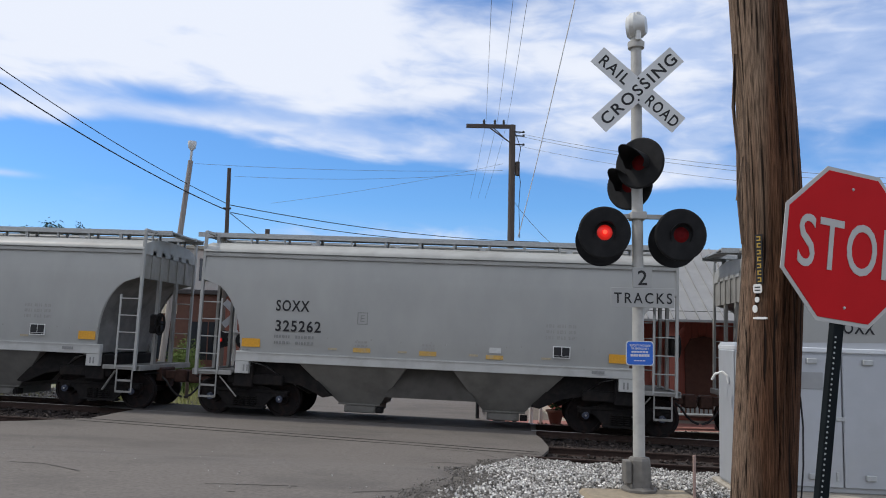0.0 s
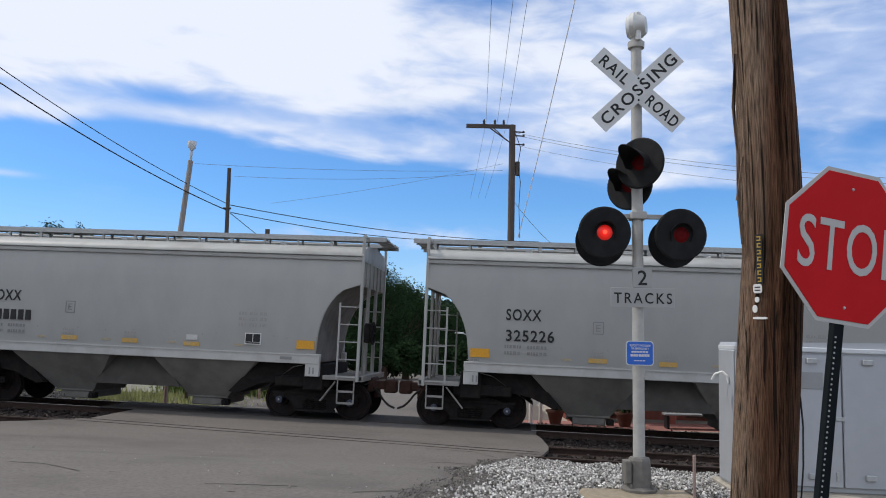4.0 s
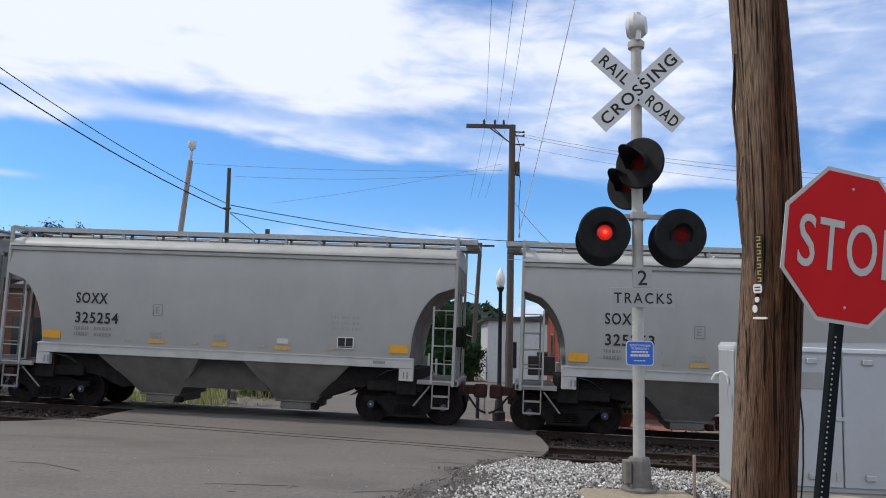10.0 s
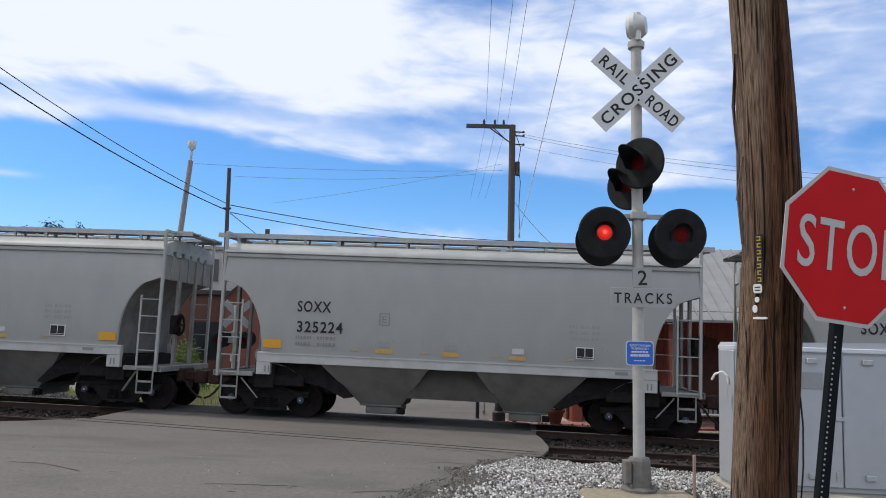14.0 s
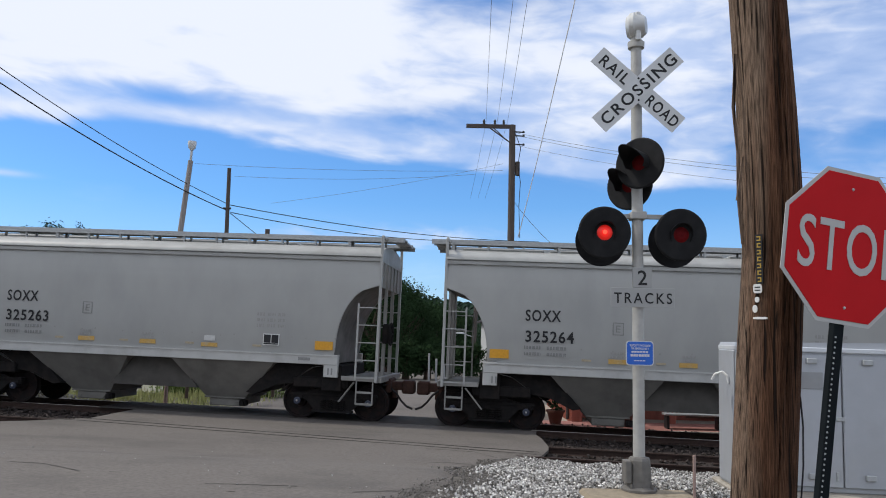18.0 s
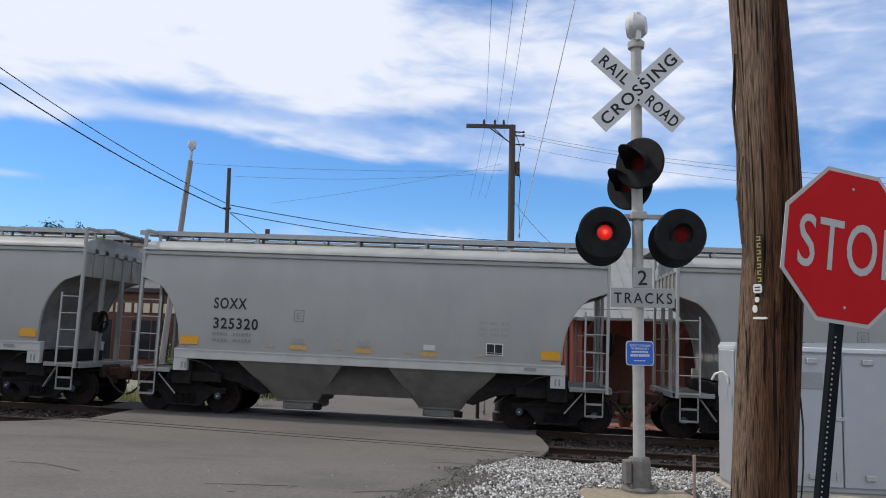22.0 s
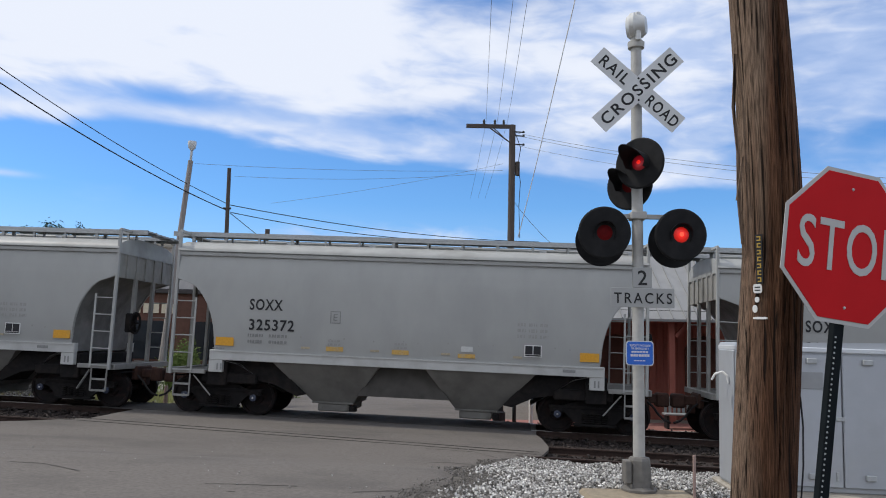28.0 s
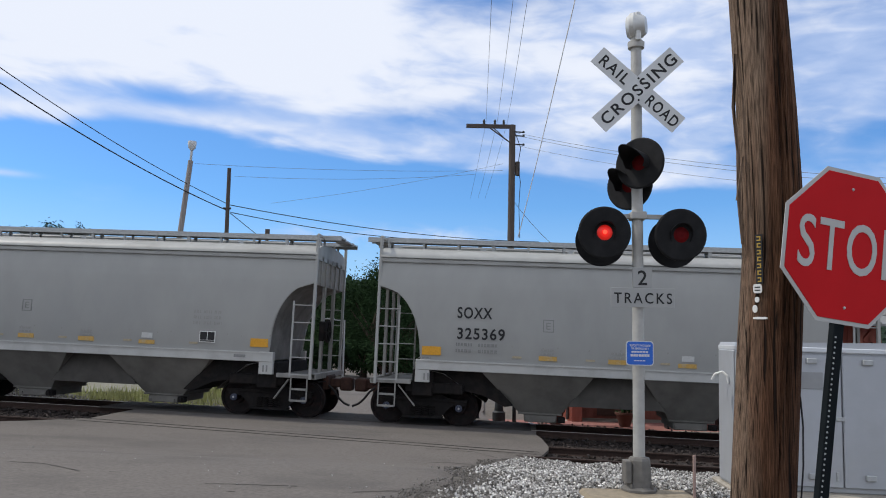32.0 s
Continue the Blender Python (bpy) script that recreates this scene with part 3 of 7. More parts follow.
def road_joint(a, b, width):
    bm = B()
    prev = None
    a, b = Vector(a), Vector(b)
    side = Vector((a.y - b.y, b.x - a.x)).normalized() * width
    for i in range(61):
        p = a.lerp(b, i / 60) + side * 0.6 * noise.noise(Vector((i * 0.35, 2, 1)))
        w = side * (0.75 + 0.5 * abs(noise.noise(Vector((i * 0.8, 5, 3)))))
        ring = [bm.verts.new((q.x, q.y, land(q.x, q.y) + z)) for q, z in ((p - w, -0.005), (p - w, 0.003), (p + w, 0.003), (p + w, -0.005))]
        if prev:
            for k in range(3):
                bm.faces.new((prev[k], prev[k + 1], ring[k + 1], ring[k]))
        prev = ring
    tagged(part("road_joint", bm, M["crack"]), "dark joint along a buried rail in the asphalt", "joint", group="joints in the asphalt", kind="structure")


road_joint((-8.1, 17.86), (2.0, 15.55), 0.016)
road_joint((-8.9, 17.62), (1.9, 15.22), 0.013)
for pts in CRACKS:
    road_crack(pts, 0.013, "thin dark crack in worn asphalt")


def rail_track(name, over, label, worn="rail_head", lift=0.0):
    """Two rails on sleepers in a ballast bed; the sleepers nearest the crossing are pieces of their own."""
    t = thing(name, label, "railway track", kind="structure")
    stops = [-640, -400, -250, -160] + list(range(-120, 121, 4)) + [160, 250, 400, 700]
    for side in (-0.76, 0.76):
        for nm, prof, mt in (("rail", ((-0.07, -0.16), (0.07, -0.16), (0.07, -0.145), (0.012, -0.12), (0.012, -0.04), (0.036, -0.03), (0.036, -0.006), (-0.036, -0.006), (-0.036, -0.03), (-0.012, -0.04), (-0.012, -0.12), (-0.07, -0.145)), "rail"),
                             ("rail_head", ((-0.033, -0.006), (0.033, -0.006), (0.030, 0.0), (-0.030, 0.0)), worn)):
            bm = B()
            prev = None
            for s in stops:
                m = line_pose(s, over + side, lift)
                ring = [bm.verts.new(m @ Vector((0, y, z))) for y, z in prof]
                if prev:
                    for i in range(len(ring)):
                        j = (i + 1) % len(ring)
                        bm.faces.new((prev[i], prev[j], ring[j], ring[i]))
                prev = ring
            part(nm, bm, M[mt], t)
    bm = B()
    box(bm, -0.115, 0.115, -1.3, 1.3, -0.34, -0.16, 0.012)
    tie = to_mesh("sleeper", bm, M["tie"])
    rng = random.Random(5)
    for i in range(-60, 60):
        s = i * 0.52 + rng.uniform(-0.03, 0.03)
        x = (LINE_O + ALONG * s + OVER * over)
        if curve_at(ROAD_LEFT, x.y) + 0.2 < x.x < curve_at(ROAD_RIGHT, x.y) - 0.2:
            continue
        ob = new("sleeper", tie)
        ob.parent = t
        ob.matrix_basis = line_pose(s, over) @ pose(0, rng.uniform(-0.04, 0.04), rng.uniform(-0.02, 0.0), 0, 0, rng.uniform(-1.5, 1.5))
    bm = B()
    for i in list(range(-1150, -60)) + list(range(60, 1250)):
        if i % 2 == 0 and abs(i) > 300:
            continue
        box(bm, -0.115, 0.115, -1.3, 1.3, -0.34, -0.16, 0, line_pose(i * 0.52, over))
    tagged(part("far_sleepers", bm, M["tie"], t), kind="stuff")
    return t


def flangeway(over, lines=(-0.685, 0.685), w=0.03):
    """Dark rubber joints on both sides of each rail where the road crosses."""
    t = thing("crossing_joint", "dark rubber joints along the rails in asphalt", "joint", kind="structure")
    for side in lines:
        bm = B()
        prev = None
        ss = []
        for i in range(-90, 60):
            p = LINE_O + ALONG * (i * 0.2) + OVER * (over + side)
            if curve_at(ROAD_LEFT, p.y) < p.x < curve_at(ROAD_RIGHT, p.y) - 0.05:
                ss.append(i * 0.2)
        for s in ss:
            m = line_pose(s, over + side)
            ring = [bm.verts.new(m @ Vector((0, y, z))) for y, z in ((-w, -0.03), (-w, 0.007), (w, 0.007), (w, -0.03))]
            if prev:
                for k in range(3):
                    bm.faces.new((prev[k], prev[k + 1], ring[k + 1], ring[k]))
            prev = ring
        part("rubber_strip", bm, M["crack"], t)


flangeway(1.6)
# dark strip along the rails, its colour standing in for the cars' shadow
def crossing_shade():
    bm = B()
    prev = None
    for i in range(-45, 12):
        s = i * 0.2
        m = line_pose(s, 0)
        ring = [bm.verts.new(m @ Vector((0, n, z))) for n, z in ((0.70 + 0.03 * noise.noise(Vector((s, 0, 4))), -0.012), (0.74, 0.004), (0.80, 0.008), (2.40, 0.014), (2.44, 0.012), (2.47, 0.0))]
        if prev:
            for k in range(5):
                bm.faces.new((prev[k], prev[k + 1], ring[k + 1], ring[k]))
        prev = ring
    tagged(part("crossing_surface", bm, M["panel_dark"], smooth=True), "dark dirty strip along the main rails, toned like shade under the cars", "road", kind="structure")


crossing_shade()
rail_track("track_main", 1.6, "rust-brown steel rails on dark timber sleepers")
rail_track("track_near", -2.6, "second track of rusty rails beside the main line", "rail", -0.035)


def build_bed():
    bm = B()
    prev = None
    for s in [-640, -400, -250] + list(range(-160, 161, 4)) + [250, 400, 700]:
        ring = []
        for n, z in ((-5.3, -0.38), (-4.4, -0.22), (3.3, -0.22), (4.6, -0.42)):
            m = line_pose(s, n)
            ring.append(bm.verts.new(m @ Vector((0, 0, z))))
        if prev:
            for i in range(3):
                bm.faces.new((prev[i], prev[i + 1], ring[i + 1], ring[i]))
        prev = ring
    tagged(part("ballast_bed", bm, M["ballast_bed"]), "dark ballast bed under the two tracks", "ballast", kind="structure")


build_bed()


def stones(name, count, where, size, material, label, seed):
    """Loose stones, joined, each an uneven block of its own."""
    rng, dice = random.Random(seed), np.random.RandomState(seed)
    cube = np.array([(-1, -1, -1), (1, -1, -1), (1, 1, -1), (-1, 1, -1), (-1, -1, 1), (1, -1, 1), (1, 1, 1), (-1, 1, 1)], float)
    quads = np.array([(0, 3, 2, 1), (4, 5, 6, 7), (0, 1, 5, 4), (1, 2, 6, 5), (2, 3, 7, 6), (3, 0, 4, 7)])
    spots = []
    while len(spots) < count:
        p = where(rng)
        if p is not None:
            spots.append((p.x, p.y, p.z))
    r = size * dice.uniform(0.45, 1.25, count)
    box_size = r[:, None] * np.stack([dice.uniform(0.6, 1.0, count), dice.uniform(0.6, 1.0, count), dice.uniform(0.45, 0.8, count)], 1)
    corners = cube[None] * box_size[:, None, :] * dice.uniform(0.40, 1.0, (count, 8, 3)) * 0.8
    # a random turn for each, from a random quaternion
    q = dice.normal(size=(count, 4))
    q /= np.linalg.norm(q, axis=1)[:, None]
    w, v = q[:, None, :1], np.repeat(q[:, None, 1:], 8, 1)
    cross = np.cross(v, corners)
    turned = corners + 2 * (w * cross + np.cross(v, cross)) + np.array(spots)[:, None, :]
    faces = (quads[None] + 8 * np.arange(count)[:, None, None]).reshape(-1, 4)
    me = bpy.data.meshes.new(name)
    me.from_pydata(turned.reshape(-1, 3).tolist(), [], faces.tolist())
    me.materials.append(material)
    return tagged(new(name, me), label, "gravel", kind="stuff")


def gravel_spot(rng):
    y = rng.uniform(5.5, 16.2)
    x0 = curve_at(ROAD_RIGHT, y)
    x = x0 + rng.random() ** 1.1 * 6.5 - 0.05
    s, n = split(x, y)
    bare = 0.75 * smooth(13.8, 11.5, y) + 0.1
    if n > -3.9 - 0.5 * smooth(2.6, 5, x) + 0.25 * noise.noise(Vector((x * 2, 3, 0))) or (x - x0 < bare and rng.random() > max(0, (x - x0) / bare) ** 2.2):
        return None
    if (1.52 < x < 2.86 and 8.12 < y < 8.9) or (x > 3.34 and 8.3 < y < 9.9):
        return None
    return Vector((x, y, land(x, y) - 0.045 + rng.uniform(0, 0.05) + 0.05 * noise.noise(Vector((x, y, 9)))))


stones("verge_gravel", 64000, gravel_spot, 0.0245, M["stone"], "loose pale grey crushed stone beside the road", 11)


def crumb_spot(rng):
    y = 7.8 + 6.7 * rng.random() ** 1.8
    x0 = curve_at(ROAD_RIGHT, y)
    x = x0 + 0.34 * smooth(13.5, 11.0, y) + rng.gauss(0.06, 0.24)
    if noise.noise(Vector((x * 2.2, y * 1.1, 6))) < -0.60 + 3.0 * max(0, x0 - x):
        return None
    return Vector((x, y, land(x, y) - 0.03 + (0.028 if x < x0 else 0) + rng.uniform(0, 0.012)))


stones("asphalt_crumbs", 12000, crumb_spot, 0.017, M["crumb"], "dark asphalt crumbs along the broken road edge", 15)


def pebble_spot(rng):
    y = rng.uniform(6.5, 15.5)
    x = curve_at(ROAD_RIGHT, y) - 0.3 - 7.5 * rng.random() ** 1.6
    return Vector((x, y, land(x, y) + 0.002))


stones("road_pebbles", 70, pebble_spot, 0.013, M["crumb_pale"], "scattered pale pebbles on the asphalt", 16)


def ballast_spot(rng):
    s, n = rng.uniform(-22, 14), rng.uniform(-5.2, 4.2)
    p = LINE_O + ALONG * s + OVER * n
    if curve_at(ROAD_LEFT, p.y) - 0.1 < p.x < curve_at(ROAD_RIGHT, p.y) + 0.05:
        return None
    return Vector((p.x, p.y, line_z(s) - 0.17 + rng.uniform(-0.04, 0.04)))


stones("track_ballast", 9000, ballast_spot, 0.05, M["stone_dark"], "dark rusty ballast stones between the sleepers", 12)

# ---- covered hopper cars ----
PITCH, HALF = 13.304, 5.83
PROFILE = [(1.48, 1.38), (1.50, 1.62), (1.55, 1.95), (1.585, 2.35), (1.60, 2.8), (1.60, 3.40), (1.57, 3.70), (1.52, 3.98)]
ROOF = [(1.53, 3.975), (1.575, 3.98), (1.58, 4.06), (1.545, 4.07), (1.55, 4.085), (1.605, 4.09), (1.595, 4.14), (1.53, 4.21), (1.38, 4.29), (1.10, 4.37), (0.65, 4.42), (0.0, 4.44)]


def sheet_end(z):
    """How far the side sheet runs before it is cut back in an arc above the truck."""
    if z >= 3.40:
        return HALF
    k = max(0.0, (z - 1.77) / 1.63)
    return HALF - 1.06 * math.sqrt(max(0, 1 - k * k)) - (0.02 if z < 1.77 else 0)


def loft(bm, rows, us):
    """rows of (x_half, y, z): a skin between them at the shares us of their length."""
    grid = [[bm.verts.new((u * h, y, z)) for u in us] for h, y, z in rows]
    for a, b in zip(grid, grid[1:]):
        for i in range(len(us) - 1):
            bm.faces.new((a[i], a[i + 1], b[i + 1], b[i]))
    return grid


def bars(bm, x0, z0, w, h, n, y, seed, thick=0.0015):
    """Small unreadable writing as short bars."""
    rng = random.Random(seed)
    x = x0
    while x < x0 + w:
        l = rng.uniform(0.03, 0.09)
        box(bm, x, min(x + l, x0 + w), y - thick, y, z0, z0 + h)
        x += l + 0.025


def hopper_car():
    car = thing("covered_hopper_car", "light grey two-bay covered hopper car rolling on the main track", "freight car", group="passing hopper cars")
    us = [-1, -0.97, -0.93] + [v / 8 for v in range(-7, 8)] + [0.93, 0.97, 1]
    levels = []
    for (y0, z0), (y1, z1) in zip(PROFILE, PROFILE[1:]):
        for k in range(3):
            f = k / 3
            levels.append((y0 + (y1 - y0) * f, z0 + (z1 - z0) * f))
    levels.append(PROFILE[-1])
    for sd, nm in ((-1, "side_sheet"), (1, "side_sheet")):
        bm = B()
        outer = loft(bm, [(sheet_end(z), sd * y, z) for y, z in levels], us)
        inner = loft(bm, [(sheet_end(z), sd * (y - 0.03), z) for y, z in levels], us)
        for g0, g1 in ((0, 0), (-1, -1)):
            for i in range(len(us) - 1):
                bm.faces.new((outer[g0][i], outer[g0][i + 1], inner[g1][i + 1], inner[g1][i]))
        for c in (0, -1):
            for r in range(len(levels) - 1):
                bm.faces.new((outer[r][c], outer[r + 1][c], inner[r + 1][c], inner[r][c]))
        side = part("side_sheet", bm, M["car_gray"], car, smooth=True)
        # arc stiffener along the cut edge
        for e in (-1, 1):
            bm = B()
            zs = [1.4 + 2.0 * k / 14 for k in range(15)]
            pts = [(e * (sheet_end(z) - 0.01), z) for z in zs]
            for (xa, za), (xb, zb) in zip(pts, pts[1:]):
                ya = 1.5 + 0.1 * min(1, (za - 1.4) / 1.4)
                beam(bm, (xa, sd * (ya - 0.03), za), (xb, sd * (ya - 0.03), zb), 0.035, 0.05)
            part("arc_edge", bm, M["car_gray"], side)
    # roof with its hatch trough
    bm = B()
    rows = [(HALF + 0.03, -y, z) for y, z in ROOF] + [(HALF + 0.03, y, z) for y, z in reversed(ROOF[:-1])]
    g = loft(bm, rows, us)
    for c in (0, -1):
        bm.faces.new([r[c] for r in g])
    roof = part("roof", bm, M["car_roof"], car, smooth=True)
    for i in range(5):
        bm = B()
        x = -4.5 + i * 2.25
        box(bm, x - 1.05, x + 1.05, -0.32, 0.32, 4.43, 4.53, 0.02)
        part("hatch_cover", bm, M["car_roof"], roof)
    # end walls and slope sheets
    for e in (-1, 1):
        bm = B()
        box(bm, e * 5.79, e * 5.83, -1.5, 1.5, 3.35, 4.1, 0.005)
        for y in (-1.0, -0.5, 0.0, 0.5, 1.0):
            box(bm, e * 5.83, e * 5.86, y - 0.09, y + 0.09, 3.35, 4.1)
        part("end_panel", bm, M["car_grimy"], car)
        bm = B()
        pl = [(sheet_end(3.40 - 1.98 * k / 14) - 0.01, 1.5, 3.40 - 1.98 * k / 14) for k in range(15)] + [(4.2, 1.40, 1.30), (3.2, 0.75, 0.62)]
        upr = [(bm.verts.new((e * x, -y, z)), bm.verts.new((e * x, y, z))) for x, y, z in pl]
        low = [(bm.verts.new((e * (x - 0.05), -y, z - 0.02)), bm.verts.new((e * (x - 0.05), y, z - 0.02))) for x, y, z in pl]
        for i in range(len(pl) - 1):
            bm.faces.new((upr[i][0], upr[i][1], upr[i + 1][1], upr[i + 1][0]))
            bm.faces.new((low[i][0], low[i][1], low[i + 1][1], low[i + 1][0]))
            for k in (0, 1):
                bm.faces.new((upr[i][k], upr[i + 1][k], low[i + 1][k], low[i][k]))
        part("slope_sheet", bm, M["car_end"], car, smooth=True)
        for y in (-1.42, -0.5, 0.5, 1.42):
            bm = B()
            if abs(y) > 1:
                o = math.copysign(1.545, y)
                box(bm, e * 5.845 - 0.035, e * 5.845 + 0.035, o - 0.045, o + 0.045, 1.0, 4.60, 0.008)
                box(bm, e * 5.845 - 0.03, e * 5.845 + 0.03, min(o, o / 1.6), max(o, o / 1.6), 4.56, 4.63, 0.008)
            else:
                box(bm, e * 5.81 - 0.04, e * 5.81 + 0.04, y - 0.07, y + 0.07, 1.12, 4.2, 0.008)
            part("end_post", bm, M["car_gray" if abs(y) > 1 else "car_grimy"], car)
        # end platform and cross sill
        bm = B()
        box(bm, e * 4.97, e * 5.95, -1.5, -1.42, 1.02, 1.13, 0.01)
        box(bm, e * 4.97, e * 5.95, 1.42, 1.5, 1.02, 1.13, 0.01)
        box(bm, e * 5.85, e * 5.97, -1.5, 1.5, 1.0, 1.14, 0.01)
        part("end_sill", bm, M["car_grimy"], car)
        bm = B()
        box(bm, e * 4.97, e * 5.88, -1.40, 1.40, 1.07, 1.10)
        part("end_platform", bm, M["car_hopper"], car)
        bm = B()
        box(bm, e * 3.2, e * 5.93, -0.3, 0.3, 0.72, 1.05, 0.02)
        part("draft_sill", bm, M["truck_iron"], car)
        bm = B()
        box(bm, e * 3.7, e * 5.13, -1.3, 1.3, 0.80, 1.06, 0.03)
        box(bm, e * 4.45, e * 4.95, -1.38, 1.38, 0.74, 1.38, 0.02)
        prism(bm, [(e * 3.22, 1.385), (e * 4.5, 1.385), (e * 4.5, 1.0), (e * 3.85, 0.92), (e * 3.25, 0.82), (e * 2.68, 0.56), (e * 2.48, 0.60)], 2.36, Matrix.Translation((0, -1.18, 0)))
        part("body_bolster", bm, M["truck_iron"], car)
        for sd in (-1, 1):
            bm = B()
            box(bm, e * 4.52, e * 4.87, sd * 1.36, sd * 1.52, 1.08, 1.63, 0.01)
            post = part("bolster_post", bm, M["car_sill"], car)
            bm = B()
            for k in (0, 1):
                box(bm, e * 4.64 + k * 0.09 - 0.02, e * 4.64 + k * 0.09 + 0.02, sd * 1.522, sd * 1.527, 1.14, 1.30)
            part("jacking_mark", bm, M["faint_ink"], post)
            # side ladder with its steps
            bm = B()
            beam(bm, (e * 5.32, sd * 1.52, 1.05), (e * 5.32, sd * 1.52, 2.92), 0.045, 0.03)
            for k in range(5):
                z = 1.10 + k * 0.43
                rod(bm, (e * 5.84, sd * 1.53, z), (e * 5.32, sd * 1.53, z), 0.015, seg=6)
            part("ladder", bm, M["car_gray"], car)
            bm = B()
            for x in (5.76, 5.35):
                beam(bm, (e * x, sd * 1.47, 0.46), (e * x, sd * 1.47, 1.05), 0.03, 0.03)
            for z in (0.47, 0.75):
                beam(bm, (e * 5.76, sd * 1.47, z), (e * 5.35, sd * 1.47, z), 0.03, 0.05)
            part("step", bm, M["car_grimy"], car)
            bm = B()
            beam(bm, (e * 5.28, sd * 1.42, 0.98), (e * 4.88, sd * 1.25, 0.48), 0.05, 0.03)
            part("brake_lever", bm, M["car_grimy"], car)
        # coupler, hose
        bm = B()
        box(bm, e * 5.88, e * 6.03, -0.42, 0.42, 0.70, 1.06, 0.03)
        box(bm, e * 5.93, e * 6.33, -0.16, 0.16, 0.76, 0.98, 0.02)
        box(bm, e * 6.29, e * 6.62, -0.22, 0.14, 0.68, 1.02, 0.04)
        box(bm, e * 6.03, e * 6.15, -0.12, 0.12, 0.55, 0.76, 0.02)
        cp = part("coupler", bm, M["rust"], car)
        bm = B()
        pts = [(6.03, -0.36, 0.82), (6.18, -0.38, 0.70), (6.33, -0.38, 0.50), (6.46, -0.38, 0.38), (6.62, -0.38, 0.32)]
        for a, b in zip(pts, pts[1:]):
            rod(bm, (e * a[0], a[1], a[2]), (e * b[0], b[1], b[2]), 0.028, seg=8)
        part("air_hose", bm, M["hose"], cp)
        bm = B()
        rod(bm, (e * 5.96, -1.2, 0.93), (e * 5.96, 0.0, 0.90), 0.015, seg=6)
        part("uncoupling_lever", bm, M["truck_iron"], car)
    # hand brake on one end
    bm = B()
    for i in range(20):
        a, b = 2 * math.pi * i / 20, 2 * math.pi * (i + 1) / 20
        rod(bm, (6.03, -0.75 + 0.27 * math.cos(a), 2.2 + 0.27 * math.sin(a)), (6.03, -0.75 + 0.27 * math.cos(b), 2.2 + 0.27 * math.sin(b)), 0.03, seg=6)
    for i in range(5):
        a = 2 * math.pi * i / 5
        rod(bm, (6.03, -0.75, 2.2), (6.03, -0.75 + 0.27 * math.cos(a), 2.2 + 0.27 * math.sin(a)), 0.022, seg=6)
    hb = part("brake_wheel", bm, M["truck_iron"], car, "black spoked hand brake wheel")
    bm = B()
    box(bm, 5.83, 5.99, -0.93, -0.57, 1.95, 2.45, 0.03)
    part("brake_gear", bm, M["truck_iron"], hb)
    # side sills
    for sd in (-1, 1):
        bm = B()
        box(bm, -4.86, 4.86, sd * 1.46, sd * 1.535, 1.38, 1.62, 0.012)
        box(bm, -4.86, 4.86, sd * 1.535, sd * 1.56, 1.59, 1.62)
        part("side_sill", bm, M["car_sill"], car)
    # two hopper bays that taper to outlet gates, joined by a recessed ridge
    for c in (-1, 1):
        bm = B()
        z1, z0 = 1.39, 0.42
        t = [(c * 0.57, -1.47, z1), (c * 3.26, -1.47, z1), (c * 3.26, 1.47, z1), (c * 0.57, 1.47, z1)]
        b = [(c * 1.30, -0.80, z0), (c * 2.33, -0.80, z0), (c * 2.33, 0.80, z0), (c * 1.30, 0.80, z0)]
        tv, bv = [bm.verts.new(p) for p in t], [bm.verts.new(p) for p in b]
        bm.faces.new(bv)
        bm.faces.new(tv)
        for i in range(4):
            j = (i + 1) % 4
            bm.faces.new((tv[i], tv[j], bv[j], bv[i]))
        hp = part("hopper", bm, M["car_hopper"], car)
        bm = B()
        box(bm, c * 1.28, c * 2.35, -0.86, 0.86, 0.39, 0.43, 0.008)
        box(bm, c * 1.40, c * 2.20, -0.82, 0.82, 0.20, 0.39, 0.02)
        for k in (1.46, 2.10):
            spin(bm, [(0.0, -0.86), (0.028, -0.855), (0.028, -0.82), (0.0, -0.82)], 8, "Y", pose(c * k, 0, 0.27))
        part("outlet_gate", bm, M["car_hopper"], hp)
        bm = B()
        box(bm, c * 1.8 + 0.42, c * 1.8 + 0.60, -0.92, -0.72, 0.22, 0.36, 0.015)
        rod(bm, (c * 1.8 + 0.51, -0.98, 0.30), (c * 1.8 + 0.51, -0.90, 0.30), 0.05, seg=8)
        part("gate_drive", bm, M["truck_iron"], hp)
    bm = B()
    prism(bm, [(-1.16, 0.64), (1.16, 0.64), (0.62, 1.40), (-0.62, 1.40)], 2.2, Matrix.Translation((0, -1.1, 0)))
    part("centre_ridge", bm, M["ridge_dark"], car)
    # running boards on brackets
    for sd in (-1, 1):
        bm = B()
        box(bm, -6.3, 6.3, sd * 0.50, sd * 1.0, 4.60, 4.635)
        box(bm, -6.3, 6.3, sd * 0.98, sd * 1.02, 4.53, 4.65)
        box(bm, -6.3, 6.3, sd * 0.48, sd * 0.51, 4.55, 4.65)
        for i in range(14):
            x = -5.75 + i * 11.5 / 13
            w = 0.05 if i % 3 else 0.08
            beam(bm, (x, sd * 0.96, 4.36), (x, sd * 0.99, 4.56), w, 0.05)
            beam(bm, (x, sd * 0.55, 4.4), (x, sd * 0.55, 4.58), w, 0.05)
        part("running_board", bm, M["grating"], car)
    for e in (-1, 1):
        bm = B()
        box(bm, e * 5.93, e * 6.28, -0.5, 0.5, 4.59, 4.63)
        part("end_board", bm, M["grating"], car)
